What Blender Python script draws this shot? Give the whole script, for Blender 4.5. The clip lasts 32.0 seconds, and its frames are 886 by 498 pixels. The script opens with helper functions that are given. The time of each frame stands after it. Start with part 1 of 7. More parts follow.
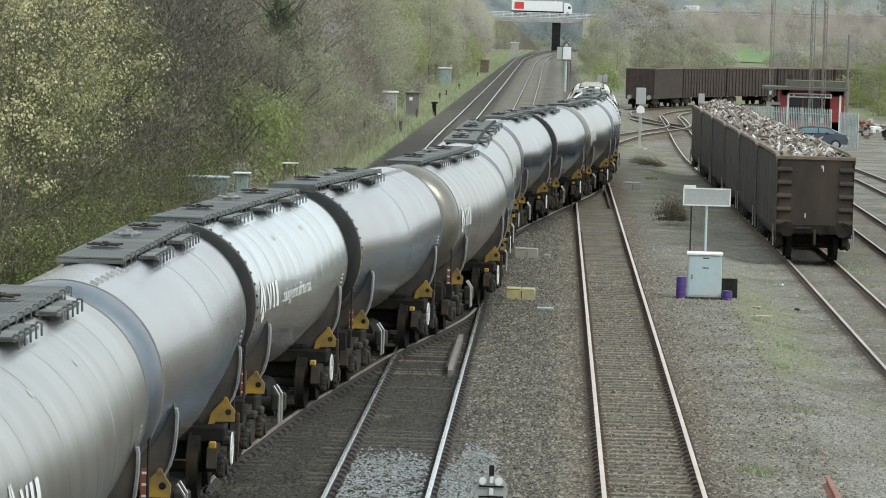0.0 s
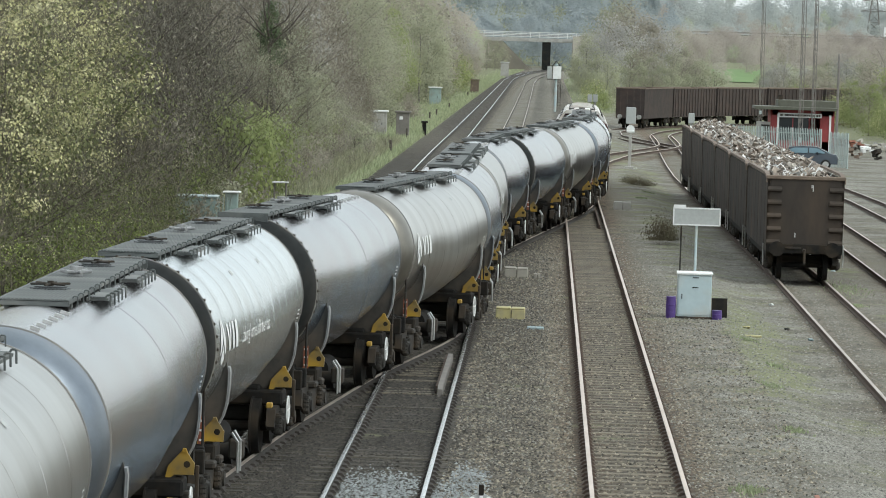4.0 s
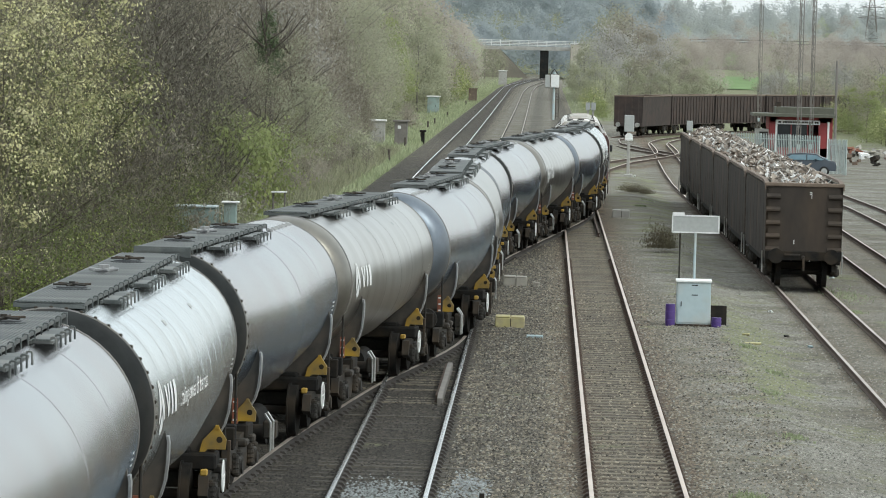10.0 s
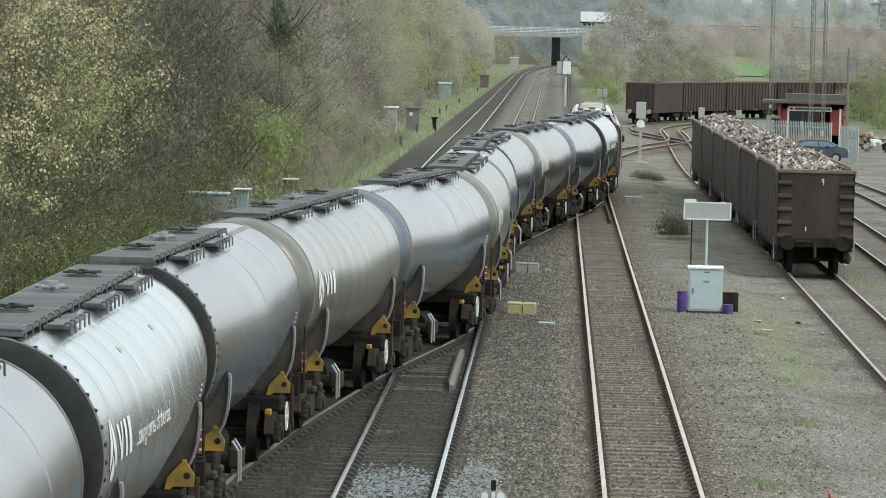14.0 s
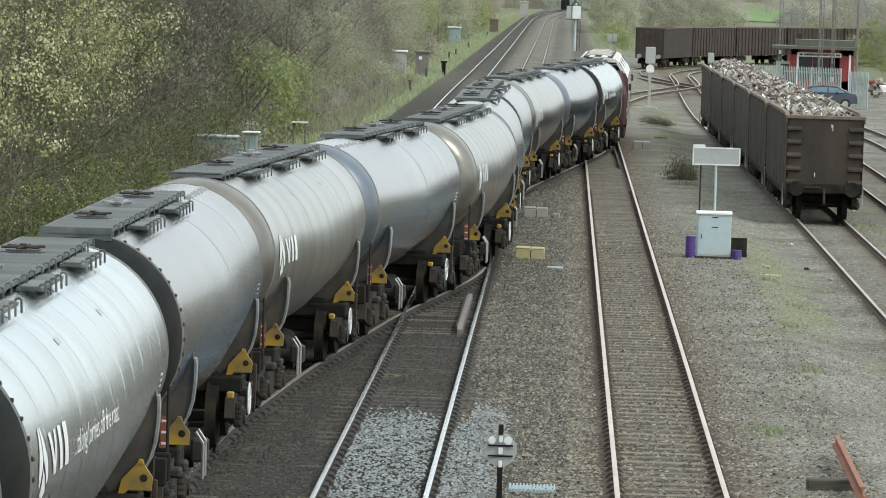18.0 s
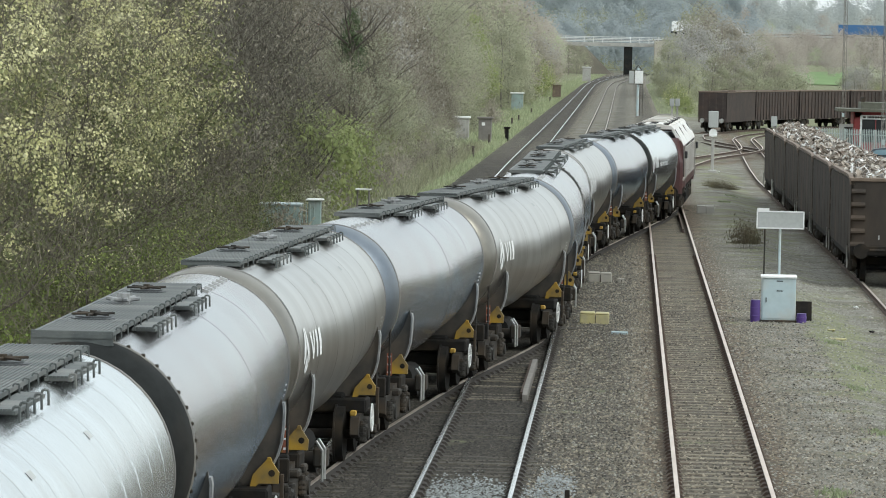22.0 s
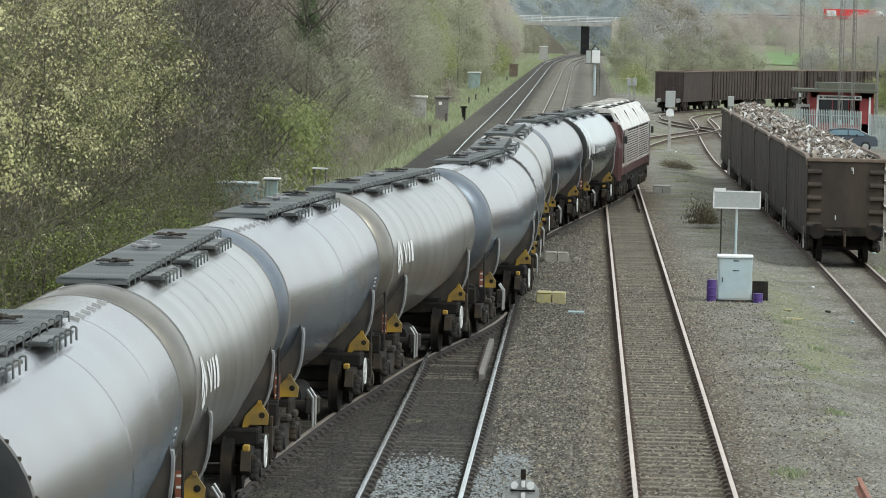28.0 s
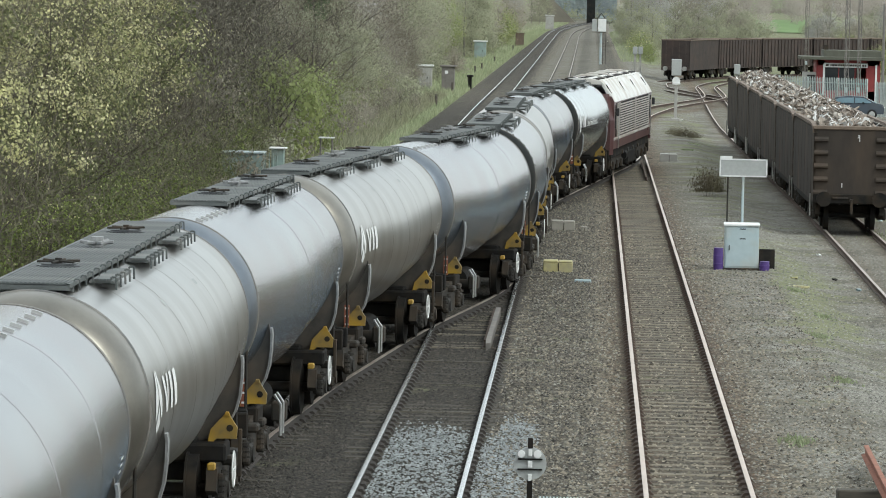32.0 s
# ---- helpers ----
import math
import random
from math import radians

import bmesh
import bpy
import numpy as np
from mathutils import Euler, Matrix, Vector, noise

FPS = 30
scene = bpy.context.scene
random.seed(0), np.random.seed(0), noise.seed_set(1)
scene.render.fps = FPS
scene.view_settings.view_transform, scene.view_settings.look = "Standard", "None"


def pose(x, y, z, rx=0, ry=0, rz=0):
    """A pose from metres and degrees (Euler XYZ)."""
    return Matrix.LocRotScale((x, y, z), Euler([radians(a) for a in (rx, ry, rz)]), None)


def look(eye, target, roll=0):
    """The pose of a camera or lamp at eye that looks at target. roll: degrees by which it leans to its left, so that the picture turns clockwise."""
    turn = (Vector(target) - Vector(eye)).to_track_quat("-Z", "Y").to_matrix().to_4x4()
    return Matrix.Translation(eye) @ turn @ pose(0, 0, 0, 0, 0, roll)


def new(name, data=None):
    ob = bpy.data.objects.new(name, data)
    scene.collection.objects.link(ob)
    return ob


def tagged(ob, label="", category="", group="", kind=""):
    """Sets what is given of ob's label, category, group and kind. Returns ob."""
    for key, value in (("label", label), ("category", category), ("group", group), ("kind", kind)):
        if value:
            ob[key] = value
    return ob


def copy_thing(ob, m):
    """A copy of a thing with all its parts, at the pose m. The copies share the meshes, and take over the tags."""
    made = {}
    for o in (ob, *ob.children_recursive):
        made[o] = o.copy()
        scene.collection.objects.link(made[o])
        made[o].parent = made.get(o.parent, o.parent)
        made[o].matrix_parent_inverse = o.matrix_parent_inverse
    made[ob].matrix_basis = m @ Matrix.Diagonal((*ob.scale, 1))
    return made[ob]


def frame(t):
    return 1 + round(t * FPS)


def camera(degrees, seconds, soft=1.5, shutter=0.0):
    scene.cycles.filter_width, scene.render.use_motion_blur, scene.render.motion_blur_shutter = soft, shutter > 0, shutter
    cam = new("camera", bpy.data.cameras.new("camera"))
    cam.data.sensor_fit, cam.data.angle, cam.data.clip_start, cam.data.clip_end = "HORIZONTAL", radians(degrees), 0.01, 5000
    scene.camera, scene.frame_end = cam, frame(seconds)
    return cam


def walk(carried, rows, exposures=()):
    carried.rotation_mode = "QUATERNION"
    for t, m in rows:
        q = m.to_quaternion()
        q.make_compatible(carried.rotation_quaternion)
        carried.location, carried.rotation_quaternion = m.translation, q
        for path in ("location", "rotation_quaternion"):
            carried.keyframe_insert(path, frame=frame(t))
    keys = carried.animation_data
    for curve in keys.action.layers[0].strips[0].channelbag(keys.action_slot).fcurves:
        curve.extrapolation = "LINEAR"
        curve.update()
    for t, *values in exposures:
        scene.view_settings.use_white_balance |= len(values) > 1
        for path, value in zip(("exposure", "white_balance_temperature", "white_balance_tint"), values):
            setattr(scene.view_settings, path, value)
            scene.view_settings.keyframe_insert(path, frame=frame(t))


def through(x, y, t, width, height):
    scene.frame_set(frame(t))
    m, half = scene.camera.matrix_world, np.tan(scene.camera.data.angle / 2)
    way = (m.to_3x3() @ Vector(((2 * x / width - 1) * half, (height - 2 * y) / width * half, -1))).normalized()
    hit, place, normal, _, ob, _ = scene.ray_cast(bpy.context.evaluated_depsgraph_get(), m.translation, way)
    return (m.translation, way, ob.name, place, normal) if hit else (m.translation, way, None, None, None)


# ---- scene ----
EYE = (0.0, 0.0, 6.96)
# seconds, turn to the right, tilt down, lean (degrees)
AIM = [
    (0, -1.429, 3.000, 1.715), (0.5, -1.425, 2.737, 1.694), (1, -1.403, 2.580, 1.838), (1.5, -1.388, 2.530, 1.724), (2, -1.380, 2.537, 1.835),
    (2.5, -1.368, 2.509, 1.818), (3, -1.348, 2.546, 1.825), (3.5, -1.319, 2.641, 1.780), (4, -1.304, 2.742, 1.801), (4.5, -1.264, 2.787, 1.712),
    (6.5, -1.273, 2.862, 1.497), (7, -1.305, 2.882, 1.520), (7.5, -1.286, 2.844, 1.594), (8, -1.284, 2.755, 1.550), (8.5, -1.271, 2.680, 1.623),
    (9, -1.256, 2.631, 1.558), (9.5, -1.270, 2.612, 1.446), (10, -1.294, 2.624, 1.474), (10.5, -1.310, 2.601, 1.431), (11, -1.322, 2.615, 1.481),
    (11.5, -1.348, 2.623, 1.577), (12, -1.359, 2.663, 1.490), (12.5, -1.383, 2.678, 1.547), (13, -1.414, 2.730, 1.535), (13.5, -1.407, 2.806, 1.564),
    (14, -1.444, 2.801, 1.451), (14.5, -1.524, 2.843, 1.367), (16.5, -1.629, 3.302, 1.744), (17, -1.579, 3.410, 1.829), (17.5, -1.554, 3.476, 1.684),
    (18, -1.537, 3.540, 1.723), (18.5, -1.585, 3.550, 1.543), (19, -1.841, 3.548, 1.113), (19.5, -2.170, 3.217, 1.066), (20, -2.294, 3.022, 1.067),
    (20.5, -2.331, 2.860, 1.061), (21, -2.388, 2.758, 0.986), (21.5, -2.396, 2.708, 1.031), (22, -2.406, 2.692, 1.221), (22.5, -2.414, 2.671, 1.150),
    (23, -2.413, 2.704, 1.343), (23.5, -2.347, 2.726, 1.352), (24, -2.286, 2.735, 1.331), (24.5, -2.233, 2.711, 1.341), (25, -2.186, 2.715, 1.166),
    (25.5, -2.108, 2.799, 1.238), (27.5, -1.875, 2.953, 1.344), (28, -1.829, 2.952, 1.347), (28.5, -1.807, 2.917, 1.347), (29, -1.799, 2.883, 1.320),
    (29.5, -1.809, 2.913, 1.612), (30, -1.862, 3.021, 1.346), (30.5, -1.884, 3.153, 1.472), (31, -1.918, 3.249, 1.493), (31.5, -1.927, 3.320, 1.543),
    (32, -1.907, 3.363, 1.183),
]


def aim(yaw, pitch, roll):
    y, p = radians(yaw), radians(pitch)
    target = (EYE[0] + math.sin(y) * math.cos(p), EYE[1] + math.cos(y) * math.cos(p), EYE[2] - math.sin(p))
    return look(EYE, target, roll)


cam = camera(11.63, 32.0, soft=1.0)
walk(cam, [(t, aim(a, b, c)) for t, a, b, c in AIM], exposures=[(0.0, 0.02, 6150.0, 2.0), (5.0, 0.0, 6150.0, 2.0), (15.0, 0.0, 6150.0, 2.0), (17.5, 0.1, 6150.0, 2.0), (19.5, 0.11, 6150.0, 2.0),
                                                                (22.0, 0.03, 6150.0, 2.0), (25.0, 0.03, 6150.0, 2.0), (28.0, 0.0, 6150.0, 2.0), (32.0, 0.0, 6150.0, 2.0)])

# ---- world and sun ----
world = bpy.data.worlds.new("sky")
scene.world = world
world.use_nodes = True
nt = world.node_tree
sky = nt.nodes.new("ShaderNodeTexSky")
sky.sky_type, sky.sun_disc = "NISHITA", False
sky.sun_elevation, sky.sun_rotation = radians(42), radians(115)
sky.air_density, sky.dust_density, sky.ozone_density = 1.0, 3.5, 1.0
cloud = nt.nodes.new("ShaderNodeMixRGB")
puff = nt.nodes.new("ShaderNodeTexNoise")
puff.inputs["Scale"].default_value, puff.inputs["Detail"].default_value = 2.2, 5
cover = nt.nodes.new("ShaderNodeMapRange")
cover.inputs["From Min"].default_value, cover.inputs["From Max"].default_value = 0.42, 0.56
cover.inputs["To Min"].default_value, cover.inputs["To Max"].default_value = 0.65, 1.0
nt.links.new(puff.outputs["Fac"], cover.inputs["Value"])
nt.links.new(cover.outputs["Result"], cloud.inputs["Fac"])
cloud.inputs["Color2"].default_value = (9.2, 9.3, 9.4, 1)
nt.links.new(sky.outputs["Color"], cloud.inputs["Color1"])
bg = nt.nodes["Background"]
bg.inputs["Strength"].default_value = 0.15
nt.links.new(cloud.outputs["Color"], bg.inputs["Color"])
sun_data = bpy.data.lights.new("sun", "SUN")
sun_data.energy, sun_data.angle, sun_data.color = 1.4, radians(20), (1.0, 0.97, 0.91)
sun = new("sun", sun_data)
sun.matrix_world = look((0, 0, 60), (-40.0, 25.0, 15))

# ---- materials ----
MATS = {}


def ramp(nodes, stops):
    r = nodes.new("ShaderNodeValToRGB")
    while len(r.color_ramp.elements) < len(stops):
        r.color_ramp.elements.new(0.5)
    for e, (p, c) in zip(r.color_ramp.elements, stops):
        e.position, e.color = p, (*c, 1)
    return r


def material(name, a, b=None, scale=3.0, rough=0.7, metal=0.0, bump=0.0, bump_scale=None, c=None, stain=None, random=0.0,
             island=0.0, stretch=(1, 1, 1), detail=6.0, coat=0.0, trans=0.0, stain_scale=0.6, stain_at=(0.45, 0.7), spec=0.5):
    """Two-scale noise between colours a and b (and c), with stains, bump and a random shift per object or island."""
    m = bpy.data.materials.new(name)
    m.use_nodes = True
    n, l = m.node_tree.nodes, m.node_tree.links
    p = n["Principled BSDF"]
    p.inputs["Roughness"].default_value, p.inputs["Metallic"].default_value = rough, metal
    p.inputs["Specular IOR Level"].default_value = spec
    b = b or tuple(x * 0.75 for x in a)
    tc = n.new("ShaderNodeTexCoord")
    mp = n.new("ShaderNodeMapping")
    mp.inputs["Scale"].default_value = stretch
    l.new(tc.outputs["Object"], mp.inputs["Vector"])
    no = n.new("ShaderNodeTexNoise")
    no.inputs["Scale"].default_value, no.inputs["Detail"].default_value = scale, detail
    no.inputs["Roughness"].default_value = 0.65
    l.new(mp.outputs["Vector"], no.inputs["Vector"])
    r = ramp(n, [(0.3, b), (0.68, a)] if c is None else [(0.28, b), (0.5, a), (0.72, c)])
    l.new(no.outputs["Fac"], r.inputs["Fac"])
    col = r.outputs["Color"]
    if stain:
        s = n.new("ShaderNodeTexNoise")
        s.inputs["Scale"].default_value, s.inputs["Detail"].default_value = stain_scale, 5
        l.new(mp.outputs["Vector"], s.inputs["Vector"])
        sr = ramp(n, [(stain_at[0], (0, 0, 0)), (stain_at[1], (1, 1, 1))])
        l.new(s.outputs["Fac"], sr.inputs["Fac"])
        mx = n.new("ShaderNodeMixRGB")
        l.new(sr.outputs["Color"], mx.inputs["Fac"])
        l.new(col, mx.inputs["Color1"])
        mx.inputs["Color2"].default_value = (*stain, 1)
        col = mx.outputs["Color"]
    if random or island:
        for k, kind, socket in ((random, "ShaderNodeObjectInfo", "Random"), (island, "ShaderNodeNewGeometry", "Random Per Island")):
            if not k:
                continue
            mr = n.new("ShaderNodeMapRange")
            mr.inputs["To Min"].default_value, mr.inputs["To Max"].default_value = 1 - k, 1 + k
            l.new(n.new(kind).outputs[socket], mr.inputs["Value"])
            hs = n.new("ShaderNodeHueSaturation")
            l.new(mr.outputs["Result"], hs.inputs["Value"])
            l.new(col, hs.inputs["Color"])
            col = hs.outputs["Color"]
    l.new(col, p.inputs["Base Color"])
    if bump:
        bn = n.new("ShaderNodeTexNoise")
        bn.inputs["Scale"].default_value, bn.inputs["Detail"].default_value = bump_scale or scale * 4, 4
        l.new(mp.outputs["Vector"], bn.inputs["Vector"])
        bu = n.new("ShaderNodeBump")
        bu.inputs["Strength"].default_value, bu.inputs["Distance"].default_value = min(1, bump * 10), bump
        l.new(bn.outputs["Fac"], bu.inputs["Height"])
        l.new(bu.outputs["Normal"], p.inputs["Normal"])
    if coat:
        p.inputs["Coat Weight"].default_value = coat
    if trans:
        p.inputs["Transmission Weight"].default_value = trans
    MATS[name] = m
    return m


material("tank_silver", (0.45, 0.435, 0.41), (0.37, 0.355, 0.335), scale=1.2, rough=0.29, metal=1.0, stain=(0.29, 0.265, 0.235), stain_scale=0.7,
         stain_at=(0.48, 0.82), stretch=(0.5, 1.6, 0.5), random=0.08, bump=0.0012, bump_scale=1.1)
material("tank_bright", (0.66, 0.68, 0.68), (0.56, 0.575, 0.575), scale=1.2, rough=0.25, metal=1.0, stain=(0.42, 0.41, 0.385), stain_scale=0.7,
         stain_at=(0.55, 0.9), stretch=(0.5, 1.6, 0.5))
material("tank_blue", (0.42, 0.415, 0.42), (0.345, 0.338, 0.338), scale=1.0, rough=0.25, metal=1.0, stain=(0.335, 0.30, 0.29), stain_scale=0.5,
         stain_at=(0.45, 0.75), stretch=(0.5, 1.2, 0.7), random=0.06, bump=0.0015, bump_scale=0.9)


def painted_blue_reflection(name):
    """Puts a bluish reflection into the flank colour, as a ragged band."""
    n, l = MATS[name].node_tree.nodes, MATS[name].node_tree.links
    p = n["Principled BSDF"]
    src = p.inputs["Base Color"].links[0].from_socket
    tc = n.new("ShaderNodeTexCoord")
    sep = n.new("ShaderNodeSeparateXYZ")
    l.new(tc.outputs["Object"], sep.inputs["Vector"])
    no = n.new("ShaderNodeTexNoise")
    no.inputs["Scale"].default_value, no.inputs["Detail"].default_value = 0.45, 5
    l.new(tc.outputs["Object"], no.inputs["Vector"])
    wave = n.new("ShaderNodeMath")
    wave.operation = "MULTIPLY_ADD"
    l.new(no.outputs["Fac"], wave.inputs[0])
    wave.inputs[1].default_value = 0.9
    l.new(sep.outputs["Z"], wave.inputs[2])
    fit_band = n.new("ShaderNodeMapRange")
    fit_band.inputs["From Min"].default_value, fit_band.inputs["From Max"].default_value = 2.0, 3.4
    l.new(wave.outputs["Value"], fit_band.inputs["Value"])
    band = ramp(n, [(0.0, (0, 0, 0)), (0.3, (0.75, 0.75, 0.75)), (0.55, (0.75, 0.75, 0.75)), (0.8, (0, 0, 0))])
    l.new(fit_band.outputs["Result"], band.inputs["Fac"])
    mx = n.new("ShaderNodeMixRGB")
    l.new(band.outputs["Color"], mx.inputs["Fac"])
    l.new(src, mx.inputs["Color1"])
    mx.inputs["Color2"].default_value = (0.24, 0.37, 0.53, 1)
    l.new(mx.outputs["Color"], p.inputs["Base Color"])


painted_blue_reflection("tank_blue")
material("end_shoulder", (0.25, 0.235, 0.205), (0.17, 0.16, 0.14), scale=2, rough=0.34, metal=0.75, stain=(0.15, 0.135, 0.115), random=0.1)
material("end_blue", (0.19, 0.215, 0.25), (0.13, 0.15, 0.175), scale=2, rough=0.42, metal=0.75, stain=(0.15, 0.145, 0.14), random=0.1)
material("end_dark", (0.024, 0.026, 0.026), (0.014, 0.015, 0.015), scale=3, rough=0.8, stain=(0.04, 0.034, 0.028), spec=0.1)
material("saddle_grime", (0.085, 0.077, 0.068), (0.05, 0.046, 0.041), scale=3, rough=0.6, metal=0.3, stain=(0.11, 0.09, 0.07), stain_scale=1.5)
material("cabinet_teal", (0.30, 0.38, 0.36), (0.24, 0.31, 0.295), scale=4, rough=0.6, stain=(0.24, 0.26, 0.23), stain_scale=1.5)
# car glass: the sky's pale blue reflection is its base colour
material("window_sky", (0.22, 0.32, 0.38), (0.16, 0.25, 0.30), scale=1.5, rough=0.1)
material("end_grime", (0.16, 0.15, 0.14), (0.10, 0.10, 0.10), scale=3, rough=0.55, metal=0.2, stain=(0.22, 0.2, 0.17))
material("walkway", (0.12, 0.13, 0.128), (0.075, 0.082, 0.082), scale=5, rough=0.7, metal=0.3, stain=(0.2, 0.2, 0.19), stain_scale=1.2)
material("underframe", (0.02, 0.019, 0.018), (0.010, 0.0098, 0.0095), scale=5, rough=0.85, stain=(0.038, 0.03, 0.022), stain_scale=2, spec=0.12)
material("bogie_grey", (0.045, 0.041, 0.035), (0.02, 0.019, 0.018), scale=5, rough=0.75, stain=(0.06, 0.043, 0.028), stain_scale=2, spec=0.2)
material("hatch_grey", (0.10, 0.105, 0.11), (0.05, 0.053, 0.056), scale=6, rough=0.5, metal=0.5)
material("valve_grey", (0.36, 0.36, 0.36), (0.2, 0.2, 0.2), scale=9, rough=0.5, metal=0.5)
material("steel_bright", (0.62, 0.62, 0.61), (0.45, 0.44, 0.43), scale=6, rough=0.3, metal=0.9)
material("hazard_yellow", (0.48, 0.30, 0.03), (0.34, 0.20, 0.02), scale=6, rough=0.6, stain=(0.2, 0.14, 0.05), stain_scale=3)
material("white_paint", (0.78, 0.78, 0.77), (0.66, 0.66, 0.65), scale=4, rough=0.5)
material("red_plate", (0.30, 0.10, 0.05), (0.2, 0.07, 0.045), scale=8, rough=0.5)
material("rail_yard", (0.50, 0.44, 0.39), (0.34, 0.28, 0.24), scale=3, rough=0.45, metal=0.6, stretch=(1, 0.15, 1))
material("rail_top", (0.60, 0.50, 0.43), (0.42, 0.33, 0.27), scale=3, rough=0.42, metal=0.45, stretch=(1, 0.15, 1))
material("rail_bright", (0.74, 0.74, 0.74), (0.60, 0.59, 0.57), scale=3, rough=0.25, metal=0.85, stretch=(1, 0.15, 1))
material("rail_dark", (0.05, 0.042, 0.036), (0.03, 0.026, 0.023), scale=8, rough=0.9)
material("rail_rust", (0.10, 0.066, 0.048), (0.055, 0.04, 0.032), scale=8, rough=0.9)
material("sleeper_concrete", (0.165, 0.142, 0.104), (0.10, 0.085, 0.062), scale=6, rough=0.9, random=0.2, bump=0.01)
material("sleeper_wood", (0.075, 0.066, 0.05), (0.034, 0.03, 0.024), scale=8, rough=0.9, random=0.3, stretch=(0.3, 3, 3), bump=0.01)
material("box_brown", (0.052, 0.043, 0.036), (0.034, 0.029, 0.025), scale=2.0, rough=0.8, stain=(0.078, 0.058, 0.043), spec=0.2, stain_scale=0.9, random=0.12, stretch=(1, 1, 0.4))
material("hopper_brown", (0.072, 0.058, 0.053), (0.045, 0.037, 0.035), scale=2.0, rough=0.85, stain=(0.08, 0.058, 0.05), spec=0.2, stain_scale=1.2, random=0.15)
material("cabinet_grey", (0.44, 0.525, 0.55), (0.39, 0.47, 0.495), scale=4, rough=0.5, stain=(0.45, 0.46, 0.43), stain_scale=1.5)
material("sign_back", (0.42, 0.43, 0.42), (0.36, 0.37, 0.36), scale=10, rough=0.6, metal=0.2)
material("purple", (0.09, 0.045, 0.22), (0.06, 0.03, 0.15), scale=5, rough=0.5)
material("yellow_box", (0.50, 0.45, 0.22), (0.40, 0.35, 0.16), scale=5, rough=0.6, stain=(0.35, 0.31, 0.2), stain_scale=3)
material("grey_box", (0.36, 0.34, 0.29), (0.28, 0.26, 0.23), scale=5, rough=0.8)
material("loco_red", (0.085, 0.034, 0.034), (0.06, 0.027, 0.027), scale=3, rough=0.45, stain=(0.12, 0.06, 0.05))
material("loco_silver", (0.55, 0.53, 0.50), (0.44, 0.42, 0.39), scale=3, rough=0.45, stain=(0.33, 0.27, 0.22))
material("loco_pale", (0.70, 0.69, 0.67), (0.58, 0.565, 0.54), scale=3, rough=0.45, stain=(0.42, 0.36, 0.30), stain_scale=1.0)
material("dark_glass", (0.02, 0.023, 0.025), (0.015, 0.018, 0.02), scale=2, rough=0.12)
material("hut_red", (0.27, 0.035, 0.035), (0.20, 0.03, 0.03), scale=3, rough=0.6)
material("hut_roof", (0.11, 0.11, 0.085), (0.08, 0.08, 0.06), scale=4, rough=0.8)
material("fence_green", (0.44, 0.49, 0.47), (0.36, 0.41, 0.40), scale=5, rough=0.6, metal=0.2)
material("pole_grey", (0.22, 0.20, 0.18), (0.14, 0.13, 0.12), scale=4, rough=0.8)
material("concrete", (0.42, 0.41, 0.38), (0.32, 0.31, 0.29), scale=2, rough=0.9, stain=(0.25, 0.24, 0.22))
material("bark", (0.10, 0.085, 0.07), (0.06, 0.05, 0.045), scale=4, rough=0.95, bump=0.03)
material("bark_pale", (0.20, 0.18, 0.155), (0.14, 0.125, 0.11), scale=4, rough=0.95)
material("birch_bark", (0.48, 0.46, 0.42), (0.20, 0.18, 0.16), scale=5, rough=0.9)
material("car_blue", (0.014, 0.024, 0.038), (0.012, 0.02, 0.03), scale=2, rough=0.3, coat=0.5)
material("tyre", (0.02, 0.02, 0.02), (0.015, 0.015, 0.015), scale=8, rough=0.9)
material("scrap", (0.27, 0.23, 0.19), (0.12, 0.082, 0.06), c=(0.46, 0.44, 0.41), scale=1.3, rough=0.6, metal=0.25, island=0.5)
material("scrap_bright", (0.72, 0.71, 0.69), (0.5, 0.49, 0.47), scale=1.3, rough=0.45, metal=0.2, island=0.3)
material("truck_white", (0.82, 0.82, 0.82), (0.74, 0.74, 0.74), scale=2, rough=0.4)
material("truck_red", (0.62, 0.05, 0.05), (0.52, 0.04, 0.04), scale=2, rough=0.4)


def leaf_material(name, a, b, c, scale=0.6, through=0.4, island=0.25, random=0.16):
    """Blades that let part of the light through, in uneven colour."""
    m = material(name, a, b, scale=scale, rough=0.8, c=c, island=island, random=random, detail=3.0, spec=0.2)
    n, l = m.node_tree.nodes, m.node_tree.links
    p, out = n["Principled BSDF"], n["Material Output"]
    tr = n.new("ShaderNodeBsdfTranslucent")
    l.new(p.inputs["Base Color"].links[0].from_socket, tr.inputs["Color"])
    mx = n.new("ShaderNodeMixShader")
    mx.inputs["Fac"].default_value = through
    l.new(p.outputs["BSDF"], mx.inputs[1])
    l.new(tr.outputs["BSDF"], mx.inputs[2])
    l.new(mx.outputs["Shader"], out.inputs["Surface"])


leaf_material("leaf_pale", (0.52, 0.50, 0.27), (0.30, 0.305, 0.135), (0.70, 0.67, 0.45), scale=0.8, island=0.35)
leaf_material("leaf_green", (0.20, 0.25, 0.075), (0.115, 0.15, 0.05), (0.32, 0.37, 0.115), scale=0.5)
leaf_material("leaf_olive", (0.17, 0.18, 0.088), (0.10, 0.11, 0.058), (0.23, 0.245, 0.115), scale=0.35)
leaf_material("leaf_dark", (0.10, 0.135, 0.07), (0.055, 0.08, 0.04), (0.16, 0.19, 0.10), through=0.25)
leaf_material("twig_brown", (0.165, 0.148, 0.112), (0.10, 0.09, 0.07), (0.22, 0.20, 0.15), scale=0.3, through=0.2)
